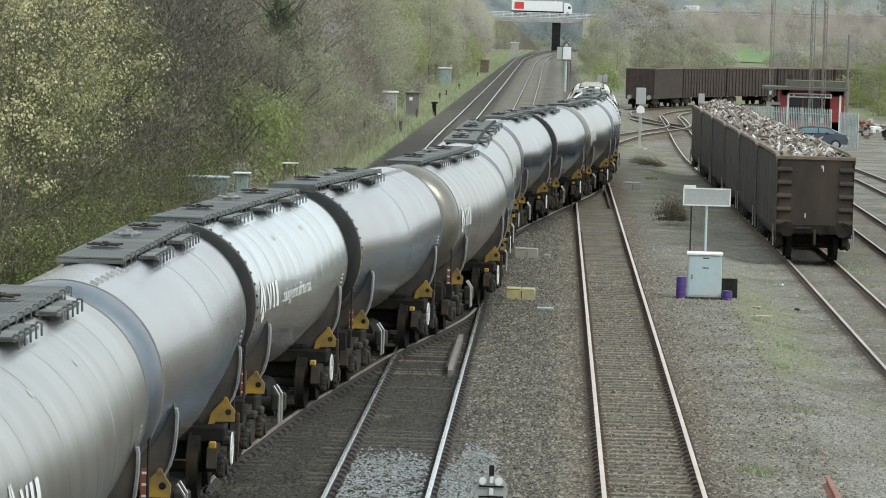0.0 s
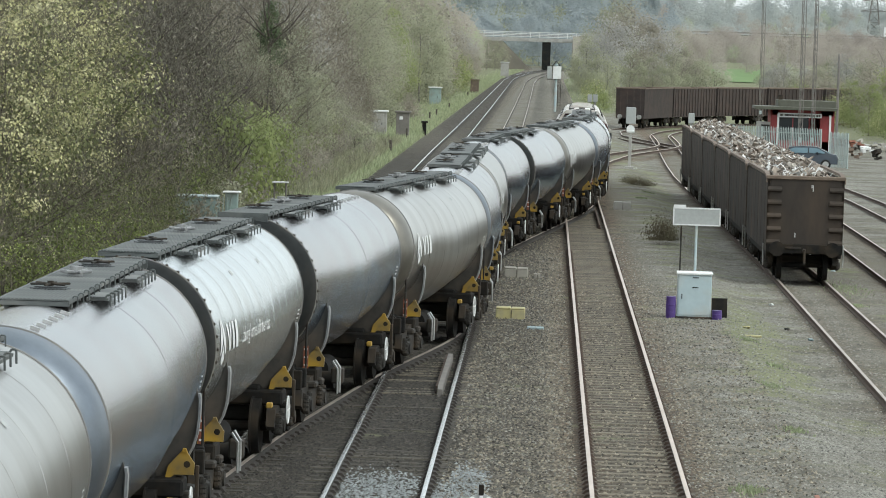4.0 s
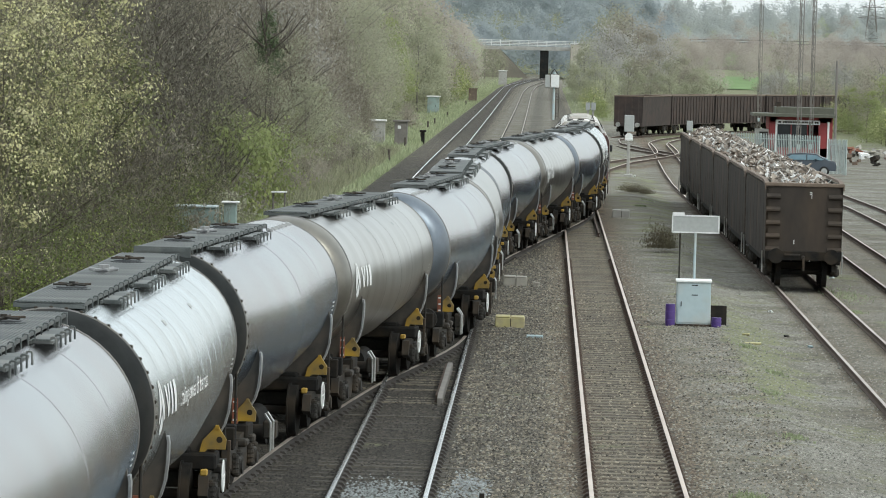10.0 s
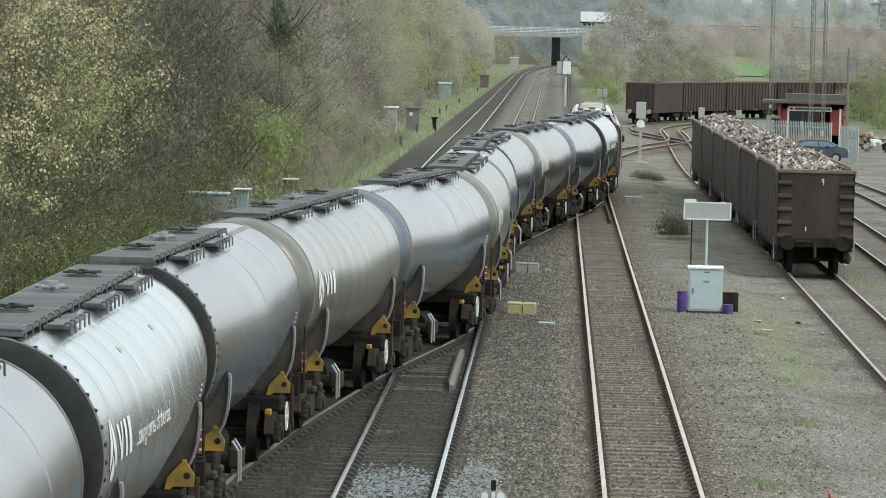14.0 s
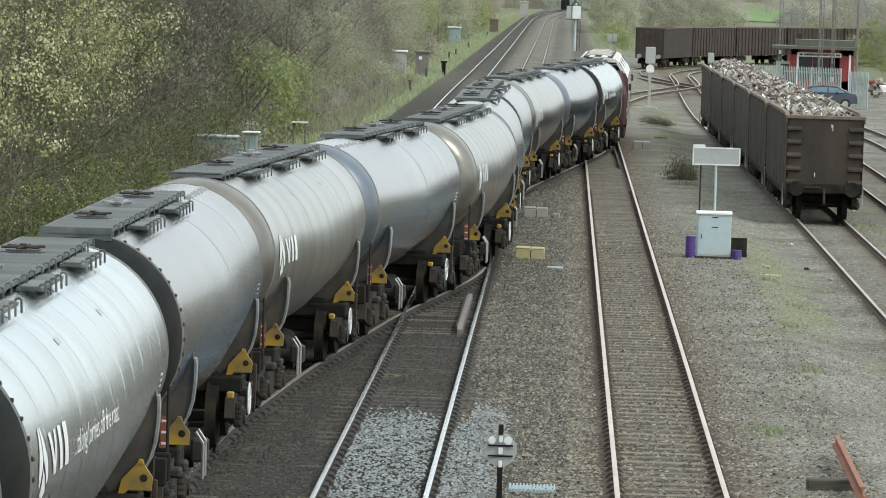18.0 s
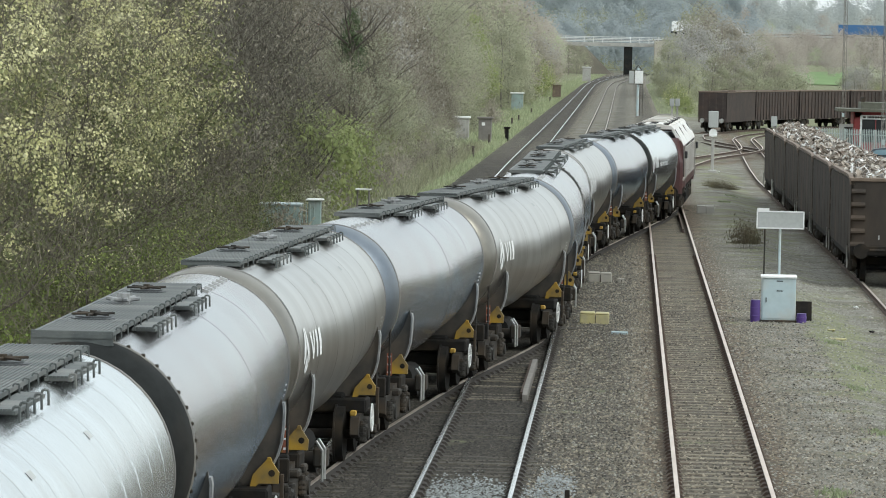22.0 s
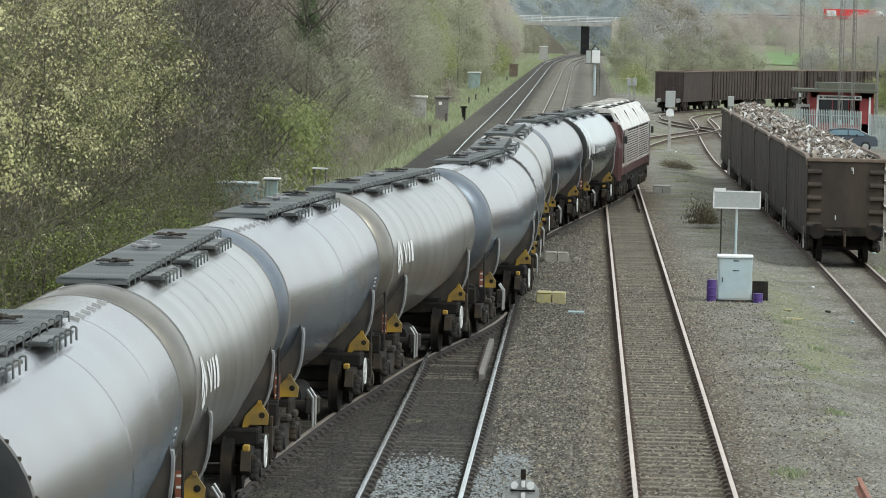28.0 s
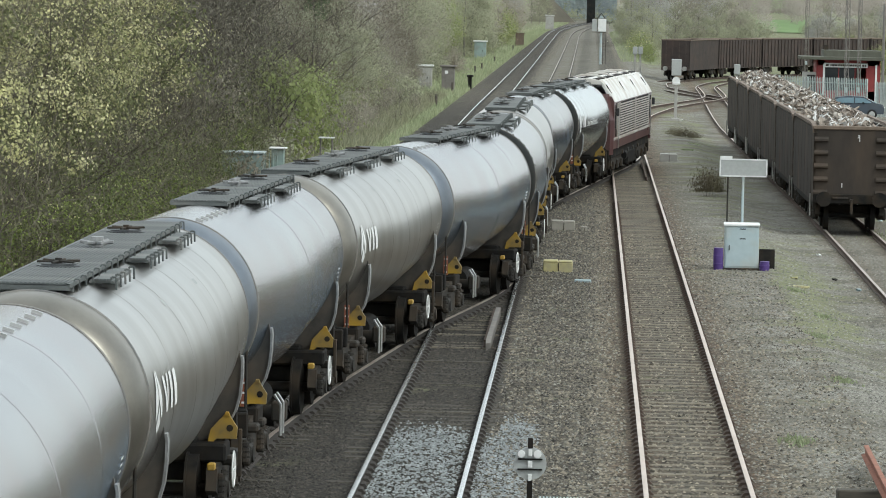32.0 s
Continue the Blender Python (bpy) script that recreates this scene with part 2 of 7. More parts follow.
leaf_material("twig_dark", (0.14, 0.128, 0.102), (0.088, 0.08, 0.066), (0.195, 0.18, 0.135), scale=0.3, through=0.2)
# veil colours: paler and greyer, with some distance haze mixed in
leaf_material("veil_brown", (0.335, 0.305, 0.25), (0.26, 0.235, 0.195), (0.385, 0.358, 0.295), scale=0.25, through=0.45, island=0.08)
leaf_material("veil_grey", (0.375, 0.364, 0.342), (0.302, 0.293, 0.278), (0.42, 0.409, 0.375), scale=0.2, through=0.45, island=0.07)
leaf_material("veil_olive", (0.353, 0.356, 0.252), (0.274, 0.274, 0.199), (0.414, 0.423, 0.286), scale=0.2, through=0.45, island=0.08)
leaf_material("veil_green", (0.263, 0.297, 0.129), (0.19, 0.218, 0.099), (0.37, 0.392, 0.168), scale=0.25, through=0.45, island=0.10)
# far woods: distance haze is put into these pale base colours
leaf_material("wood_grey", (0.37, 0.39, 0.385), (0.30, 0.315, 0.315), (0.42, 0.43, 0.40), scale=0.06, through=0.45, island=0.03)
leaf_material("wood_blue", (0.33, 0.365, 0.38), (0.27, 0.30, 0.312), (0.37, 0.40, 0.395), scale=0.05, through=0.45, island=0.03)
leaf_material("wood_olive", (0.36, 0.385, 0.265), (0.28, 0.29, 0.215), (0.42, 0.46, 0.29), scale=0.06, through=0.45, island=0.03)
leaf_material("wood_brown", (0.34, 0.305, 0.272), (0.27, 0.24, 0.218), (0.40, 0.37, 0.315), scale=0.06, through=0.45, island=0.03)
leaf_material("bramble", (0.14, 0.122, 0.08), (0.10, 0.088, 0.06), (0.17, 0.155, 0.095), through=0.4)
leaf_material("grass_blade", (0.305, 0.34, 0.205), (0.23, 0.26, 0.15), (0.41, 0.42, 0.28), scale=0.25, through=0.3)
leaf_material("grass_dry", (0.32, 0.32, 0.215), (0.24, 0.245, 0.15), (0.40, 0.385, 0.28), scale=0.3, through=0.3)
material("meadow_green", (0.14, 0.215, 0.075), (0.11, 0.17, 0.06), scale=0.2, rough=0.95)
material("ballast_grey", (0.205, 0.178, 0.135), (0.10, 0.087, 0.066), scale=2, rough=0.95, island=0.85)
material("ballast_pale", (0.235, 0.225, 0.195), (0.14, 0.132, 0.112), scale=2, rough=0.95, island=0.6)
material("ballast_dark", (0.075, 0.066, 0.054), (0.03, 0.027, 0.024), scale=2, rough=0.9, island=0.7)
material("ballast_new", (0.30, 0.32, 0.32), (0.16, 0.17, 0.17), scale=2, rough=0.9, island=0.3)
material("bank_grass", (0.22, 0.20, 0.16), (0.165, 0.15, 0.125), c=(0.24, 0.24, 0.17), scale=0.12, rough=0.95)
# the ridge's blue-grey base colour carries its haze
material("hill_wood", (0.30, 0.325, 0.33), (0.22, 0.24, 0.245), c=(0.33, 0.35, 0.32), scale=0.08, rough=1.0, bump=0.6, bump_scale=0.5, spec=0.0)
material("grating_blue", (0.34, 0.42, 0.44), (0.27, 0.34, 0.36), scale=4, rough=0.6)
material("rust_bright", (0.30, 0.13, 0.085), (0.19, 0.085, 0.06), scale=5, rough=0.9)
material("rim_brown", (0.19, 0.145, 0.11), (0.11, 0.08, 0.06), scale=3, rough=0.8)
material("truck_blue", (0.05, 0.14, 0.30), (0.04, 0.11, 0.25), scale=2, rough=0.4)
material("blue_white", (0.66, 0.72, 0.74), (0.58, 0.64, 0.66), scale=3, rough=0.5)
material("black_plastic", (0.03, 0.03, 0.032), (0.02, 0.02, 0.02), scale=3, rough=0.5)


def ground_material():
    m = bpy.data.materials.new("ground_mix")
    m.use_nodes = True
    n, l = m.node_tree.nodes, m.node_tree.links
    p = n["Principled BSDF"]
    p.inputs["Roughness"].default_value = 0.95
    tc = n.new("ShaderNodeTexCoord")

    def noise_ramp(scale, stops, detail=6, rough=0.6):
        no = n.new("ShaderNodeTexNoise")
        no.inputs["Scale"].default_value, no.inputs["Detail"].default_value, no.inputs["Roughness"].default_value = scale, detail, rough
        l.new(tc.outputs["Object"], no.inputs["Vector"])
        r = ramp(n, stops)
        l.new(no.outputs["Fac"], r.inputs["Fac"])
        return r.outputs["Color"]

    def mix(f, a, b):
        x = n.new("ShaderNodeMixRGB")
        l.new(f, x.inputs["Fac"])
        for s, v in (("Color1", a), ("Color2", b)):
            if isinstance(v, tuple):
                x.inputs[s].default_value = (*v, 1)
            else:
                l.new(v, x.inputs[s])
        return x.outputs["Color"]

    # stones: a fine cell pattern, each stone its own grey
    vo = n.new("ShaderNodeTexVoronoi")
    vo.inputs["Scale"].default_value = 17
    l.new(tc.outputs["Object"], vo.inputs["Vector"])
    bw = n.new("ShaderNodeRGBToBW")
    l.new(vo.outputs["Color"], bw.inputs["Color"])
    stone = ramp(n, [(0.1, (0.036, 0.031, 0.023)), (0.5, (0.115, 0.10, 0.075)), (0.92, (0.29, 0.26, 0.205))])
    l.new(bw.outputs["Val"], stone.inputs["Fac"])
    patch = noise_ramp(0.35, [(0.35, (0.72, 0.7, 0.66)), (0.7, (1.1, 1.09, 1.08))])
    mul = n.new("ShaderNodeMixRGB")
    mul.blend_type = "MULTIPLY"
    mul.inputs["Fac"].default_value = 1
    l.new(stone.outputs["Color"], mul.inputs["Color1"])
    l.new(patch, mul.inputs["Color2"])
    # yard earth: gravel grain over dust, with brown and mossy patches
    vy = n.new("ShaderNodeTexVoronoi")
    vy.inputs["Scale"].default_value = 24
    l.new(tc.outputs["Object"], vy.inputs["Vector"])
    by = n.new("ShaderNodeRGBToBW")
    l.new(vy.outputs["Color"], by.inputs["Color"])
    grit = ramp(n, [(0.08, (0.07, 0.066, 0.055)), (0.5, (0.18, 0.17, 0.143)), (0.95, (0.36, 0.345, 0.30))])
    l.new(by.outputs["Val"], grit.inputs["Fac"])
    earth = noise_ramp(0.26, [(0.43, (0, 0, 0)), (0.58, (1, 1, 1))], 8, 0.68)
    dust = mix(earth, grit.outputs["Color"], noise_ramp(3.0, [(0.32, (0.062, 0.053, 0.039)), (0.55, (0.12, 0.107, 0.08)), (0.75, (0.19, 0.175, 0.135))]))
    moss = noise_ramp(0.31, [(0.56, (0, 0, 0)), (0.68, (0.75, 0.75, 0.75))], 9, 0.7)
    dust = mix(moss, dust, noise_ramp(6.0, [(0.35, (0.10, 0.105, 0.045)), (0.7, (0.17, 0.17, 0.075))]))
    att = n.new("ShaderNodeVertexColor")
    att.layer_name = "kind"
    sep = n.new("ShaderNodeSeparateColor")
    l.new(att.outputs["Color"], sep.inputs["Color"])
    yardmask = sep.outputs["Green"]
    base = mix(yardmask, mul.outputs["Color"], dust)
    grass = noise_ramp(2.5, [(0.3, (0.11, 0.115, 0.06)), (0.6, (0.175, 0.18, 0.095)), (0.75, (0.24, 0.235, 0.145))])
    gm = n.new("ShaderNodeTexNoise")
    gm.inputs["Scale"].default_value, gm.inputs["Detail"].default_value = 0.55, 8
    l.new(tc.outputs["Object"], gm.inputs["Vector"])
    gmr = n.new("ShaderNodeMath")
    gmr.operation = "ADD"
    l.new(gm.outputs["Fac"], gmr.inputs[0])
    l.new(sep.outputs["Red"], gmr.inputs[1])
    gr = ramp(n, [(0.62, (0, 0, 0)), (0.76, (1, 1, 1))])
    l.new(gmr.outputs["Value"], gr.inputs["Fac"])
    # blue channel: oil stains, and the train's shade painted along its route
    oil = n.new("ShaderNodeMixRGB")
    oil.blend_type = "MULTIPLY"
    l.new(sep.outputs["Blue"], oil.inputs["Fac"])
    l.new(base, oil.inputs["Color1"])
    oil.inputs["Color2"].default_value = (0.25, 0.235, 0.22, 1)
    # rust dust beside the worn rails
    rust_at = n.new("ShaderNodeMath")
    rust_at.operation = "MULTIPLY"
    l.new(att.outputs["Alpha"], rust_at.inputs[0])
    l.new(noise_ramp(1.6, [(0.3, (0.35, 0.35, 0.35)), (0.65, (1, 1, 1))]), rust_at.inputs[1])
    rust = n.new("ShaderNodeMixRGB")
    rust.blend_type = "MULTIPLY"
    l.new(rust_at.outputs["Value"], rust.inputs["Fac"])
    l.new(oil.outputs["Color"], rust.inputs["Color1"])
    rust.inputs["Color2"].default_value = (0.80, 0.58, 0.42, 1)
    l.new(mix(gr.outputs["Color"], rust.outputs["Color"], grass), p.inputs["Base Color"])
    bu = n.new("ShaderNodeBump")
    bu.inputs["Strength"].default_value, bu.inputs["Distance"].default_value = 0.8, 0.03
    l.new(vo.outputs["Distance"], bu.inputs["Height"])
    l.new(bu.outputs["Normal"], p.inputs["Normal"])
    MATS["ground_mix"] = m


ground_material()


# ---- building helpers ----
def box(bm, c, s, bevel=0.0, rot=None):
    r = bmesh.ops.create_cube(bm, size=1.0)
    m = Matrix.Translation(c) @ (rot.to_matrix().to_4x4() if rot else Matrix()) @ Matrix.Diagonal((*s, 1))
    bmesh.ops.transform(bm, matrix=m, verts=r["verts"])
    if bevel:
        es = list({e for v in r["verts"] for e in v.link_edges})
        bmesh.ops.bevel(bm, geom=es, offset=bevel, segments=1, affect="EDGES")


def tube(bm, a, b, r, r2=None, seg=10, caps=True):
    a, b = Vector(a), Vector(b)
    d = b - a
    q = bmesh.ops.create_cone(bm, cap_ends=caps, segments=seg, radius1=r, radius2=r if r2 is None else r2, depth=d.length)
    m = Matrix.Translation((a + b) / 2) @ d.to_track_quat("Z", "Y").to_matrix().to_4x4()
    bmesh.ops.transform(bm, matrix=m, verts=q["verts"])


def rod(bm, pts, r, seg=6):
    for a, b in zip(pts, pts[1:]):
        tube(bm, a, b, r, seg=seg)


def loft(bm, rings, close=True, caps=True):
    """Rings of equal length joined by quads."""
    vs = [[bm.verts.new(p) for p in ring] for ring in rings]
    n = len(vs[0])
    for u, v in zip(vs, vs[1:]):
        for i in range(n if close else n - 1):
            j = (i + 1) % n
            bm.faces.new((u[i], u[j], v[j], v[i]))
    if caps:
        bm.faces.new(vs[0][::-1])
        bm.faces.new(vs[-1])


def prism(bm, outline, axis, lo, hi):
    """Extrude a 2D outline along an axis: 'x' takes (y, z), 'y' takes (x, z), 'z' takes (x, y)."""
    def put(p, h):
        return {"x": (h, p[0], p[1]), "y": (p[0], h, p[1]), "z": (p[0], p[1], h)}[axis]
    loft(bm, [[put(p, lo) for p in outline], [put(p, hi) for p in outline]])


def mesh_of(name, bm, mat, smooth=True):
    bmesh.ops.recalc_face_normals(bm, faces=bm.faces)
    me = bpy.data.meshes.new(name)
    bm.to_mesh(me)
    bm.free()
    me.materials.append(MATS[mat])
    if smooth:
        me.shade_smooth()
        me.set_sharp_from_angle(angle=radians(32))
    return me


def part(name, bm, mat, parent, label="", smooth=True):
    ob = new(name, mesh_of(name, bm, mat, smooth))
    ob.parent = parent
    if label:
        ob["label"] = label
    return ob


def share(name, me, parent, m):
    ob = new(name, me)
    ob.parent = parent
    ob.matrix_local = m
    return ob


def thing(name, label, category, group="", kind=""):
    return tagged(new(name), label, category, group, kind)


def bmnew():
    return bmesh.new()


# ---- the lie of the tracks: centre lines as (y, x) ----
def line(points, step=2.0, soft=21):
    ys = np.arange(points[0][0], points[-1][0] + 0.01, step)
    xs = np.interp(ys, [p[0] for p in points], [p[1] for p in points])
    k = np.hanning(soft)
    k /= k.sum()
    h = soft // 2
    ext = np.concatenate([2 * xs[0] - xs[h:0:-1], xs, 2 * xs[-1] - xs[-2:-h - 2:-1]])
    return ys, np.convolve(ext, k, "valid")


ROUTE = line([(-90, -5.8), (60, -5.8), (67, -5.72), (77.5, -5.1), (90.5, -4.03), (98.6, -3.07), (103.5, -2.6), (110, -2.45), (128, -2.45),
              (136, -2.4), (142.5, -2.2), (150, -1.68), (168, -0.14), (180, 0.9), (190, 1.45), (200, 1.68), (215, 1.74), (232, 1.87), (245, 2.2), (262, 3.1), (281, 4.75), (300, 7.4)], 0.25, 41)
RUN = np.concatenate([[0], np.cumsum(np.hypot(np.diff(ROUTE[0]), np.diff(ROUTE[1])))]) - 90 - 0.0

MAIN_A = line([(-40, -5.8), (70, -5.8), (110, -5.85), (267, -6.4), (330, -6.45), (390, -6.55), (466, -6.65), (596, -6.9), (820, -7.3), (910, -6.75), (1006, -5.1), (1100, -2.6), (1300, 6.0), (1500, 20)], 2.0, 31)
MAIN_B = line([(-40, -2.45), (130, -2.45), (250, -2.6), (375, -2.7), (473, -2.76), (600, -2.9), (760, -3.1), (870, -2.65), (985, -0.9), (1100, 1.8), (1300, 9.5), (1500, 23.5)], 2.0, 31)
MIDDLE = line([(-40, 1.62), (225, 1.7), (232, 1.8), (245, 2.15), (262, 3.1), (281, 4.75), (293, 6.6), (303, 8.2), (312, 8.95), (325, 9.1), (345, 9.2)], 1.0, 15)
YARD = line([(-40, 7.85), (60, 8.0), (90, 8.1), (140, 8.3), (247, 8.1), (271, 8.3), (295, 8.6), (325, 8.98), (356, 9.25), (366, 9.7), (378, 10.8), (388, 12.4), (397, 14.2), (410, 18.0)], 1.0, 15)
SIDE = line([(-40, 11.2), (60, 11.5), (140, 11.85), (186, 12.1), (230, 12.3), (300, 12.4)], 2.0, 9)
HOPPERS = line([(300, 11.6), (322, 9.3), (338, 7.2), (356, 5.5), (372, 5.6), (388, 7.4), (402.7, 10.4), (417, 14.9), (431, 20.4), (444, 26.5), (457, 33.5)], 1.0, 9)
FAR_SIDE = line([(120, 15.4), (160, 15.9), (195, 15.95), (215, 15.9), (235, 15.5), (262, 14.0)], 2.0, 5)
YARD_Z = -0.3


def sstep(a, b, v):
    u = np.clip((v - a) / (b - a), 0, 1)
    return u * u * (3 - 2 * u)


def ground_z(x, y):
    z = -0.168 - 0.30 * sstep(4.6, 6.6, x)
    z = z - 0.12 * sstep(-8.2, -9.6, x) * (1 - sstep(300, 500, y))
    z = z + 3.0 * sstep(-15, -45, x)
    z = z + 4.0 * sstep(880, 985, y) * sstep(16, 36, x)
    z = z + sstep(1240, 1480, y) * (4.5 + 11.5 * (1 - sstep(14, 50, x)))
    z = z + 7 * sstep(1300, 1700, y) + 10 * sstep(1700, 3200, y)
    return z


def build_ground():
    xs = np.concatenate([[-2500, -1200, -600, -300, -160, -90, -60, -45, -35, -28, -24, -20, -17, -15], np.arange(-14, 22.1, 0.25),
                         [23, 25, 28, 32, 36, 40, 50, 65, 90, 130, 200, 400, 900, 2500]])
    ys = np.concatenate([[-300, -100, -40], np.arange(0, 300, 4.0), np.arange(300, 800, 12), np.arange(800, 1360, 25),
                         [1366, 1372, 1378, 1384, 1390, 1396, 1410, 1450, 1500, 1600, 1750, 2000, 2300, 2700, 3200, 4500]])
    gx, gy = np.meshgrid(xs, ys)
    gz = ground_z(gx, gy)
    nx, ny = len(xs), len(ys)
    verts = np.stack([gx.ravel(), gy.ravel(), gz.ravel()], 1)
    faces = [(j * nx + i, j * nx + i + 1, (j + 1) * nx + i + 1, (j + 1) * nx + i) for j in range(ny - 1) for i in range(nx - 1)]
    me = bpy.data.meshes.new("ground")
    me.from_pydata(verts.tolist(), [], faces)
    grass = np.full(gx.shape, 0.0)
    grass += 0.5 * sstep(-8.75, -9.6, gx) * sstep(120, 200, gy) + 0.5 * sstep(-9.9, -10.9, gx) * (1 - sstep(120, 200, gy))
    grass += 0.3 * sstep(420, 520, gy) * sstep(3.0, 6, gx) + 0.5 * sstep(9, 12, gx) * sstep(330, 420, gy)
    grass += (0.09 + 0.05 * sstep(135, 160, gy)) * sstep(2.9, 4.2, gx) * (1 - sstep(6.2, 7.0, gx)) * sstep(70, 95, gy) * (1 - sstep(330, 380, gy))
    grass += 0.21 * sstep(4.4, 4.9, gx) * (1 - sstep(5.7, 6.4, gx)) * sstep(86, 98, gy) * (1 - sstep(122, 132, gy))
    grass += 0.10 * sstep(9.2, 9.8, gx) * (1 - sstep(10.6, 11, gx))
    grass += 0.6 * sstep(1200, 1380, gy)
    yard = 0.75 * sstep(230, 330, gy) * sstep(-4.9, -4.3, gx) * (1 - sstep(0, 2, gx)) + sstep(2.9, 3.9, gx) * (1 - 0.55 * sstep(7.2, 7.6, gx) * (1 - sstep(12.7, 13.2, gx)))
    oil = sstep(-10.0, -9.2, gx) * (1 - sstep(-1.7, -1.2, gx)) * (1 - 0.65 * sstep(-4.9, -4.2, gx) * sstep(170, 300, gy)) * (1 - 0.85 * sstep(230, 380, gy)) + 0.5 * sstep(-1.7, -1.2, gx) * (1 - sstep(-0.9, 0.7, gx)) + 0.55 * sstep(0.5, 0.9, gx) * (1 - sstep(2.4, 2.8, gx))
    inside = sstep(-3.0, -2.2, gx - np.interp(gy, *MAIN_A)) * (1 - sstep(1.2, 1.7, gx - np.interp(gy, *MAIN_A)))
    oil = np.maximum(oil, 0.85 * inside * sstep(230, 380, gy))
    mid = np.interp(gy, *MIDDLE)
    rust = np.zeros(gx.shape)
    for off in (-0.7525, 0.7525):
        rust = np.maximum(rust, 1 - sstep(0.1, 0.9, np.abs(gx - mid - off)))
    for ln in (YARD, SIDE):
        for off in (-0.7525, 0.7525):
            rust = np.maximum(rust, 0.6 * (1 - sstep(0.1, 0.5, np.abs(gx - np.interp(gy, *ln) - off))))
    # below the train: oil stain and the train's shade, both put into the colour
    under = 1 - sstep(0.8, 1.7, np.abs(gx - np.interp(gy, *ROUTE)))
    oil = np.maximum(oil, 1.0 * under * (1 - sstep(150, 200, gy)))
    layer = me.color_attributes.new("kind", "FLOAT_COLOR", "POINT")
    col = np.stack([np.clip(grass, 0, 1).ravel(), np.clip(yard, 0, 1).ravel(), oil.ravel(), rust.ravel()], 1)
    layer.data.foreach_set("color", col.astype(np.float32).ravel())
    me.materials.append(MATS["ground_mix"])
    me.shade_smooth()
    return tagged(new("ground", me), "grey stone ballast with dusty yard earth and thin moss", "ground", kind="structure")


build_ground()


def rail_mesh(name, ys, xs, off, z, mat, profile):
    d = np.gradient(xs, ys)
    nrm = np.sqrt(1 + d * d)
    px, py = xs + off / nrm, ys - off * d / nrm
    bm = bmnew()
    rings = []
    for x, y, dd, k in zip(px, py, d, nrm):
        rings.append([(x + u / k, y - u * dd / k, z + w) for u, w in profile])
    loft(bm, rings)
    return bm


FOOT = [(-0.07, -0.159), (0.07, -0.159), (0.07, -0.145), (0.012, -0.125), (0.012, -0.04), (0.034, -0.03), (0.034, -0.008), (-0.034, -0.008), (-0.034, -0.03), (-0.012, -0.04), (-0.012, -0.125), (-0.07, -0.145)]
HEAD = [(-0.036, -0.012), (0.036, -0.012), (0.036, -0.002), (0.03, 0.0), (-0.03, 0.0), (-0.036, -0.002)]


def thin(ln, far_step):
    """Drop needless points of a straight line."""
    ys, xs = ln
    keep = [0]
    for i in range(1, len(ys) - 1):
        if abs(xs[i] - np.interp(ys[i], [ys[keep[-1]], ys[min(i + 4, len(ys) - 1)]], [xs[keep[-1]], xs[min(i + 4, len(ys) - 1)]])) > 0.004 or ys[i] - ys[keep[-1]] > far_step:
            keep.append(i)
    keep.append(len(ys) - 1)
    return ys[keep], xs[keep]


def sleeper_mesh(mat, w=0.26, length=2.55):
    bm = bmnew()
    box(bm, (0, 0, -0.06), (length, w, 0.14), bevel=0.02)
    return mesh_of("sleeper", bm, mat)


SLEEPERS = {"sleeper_worn": sleeper_mesh("sleeper_concrete", 0.26, 1.72), "sleeper_concrete": sleeper_mesh("sleeper_concrete"), "sleeper_wood": sleeper_mesh("sleeper_wood")}


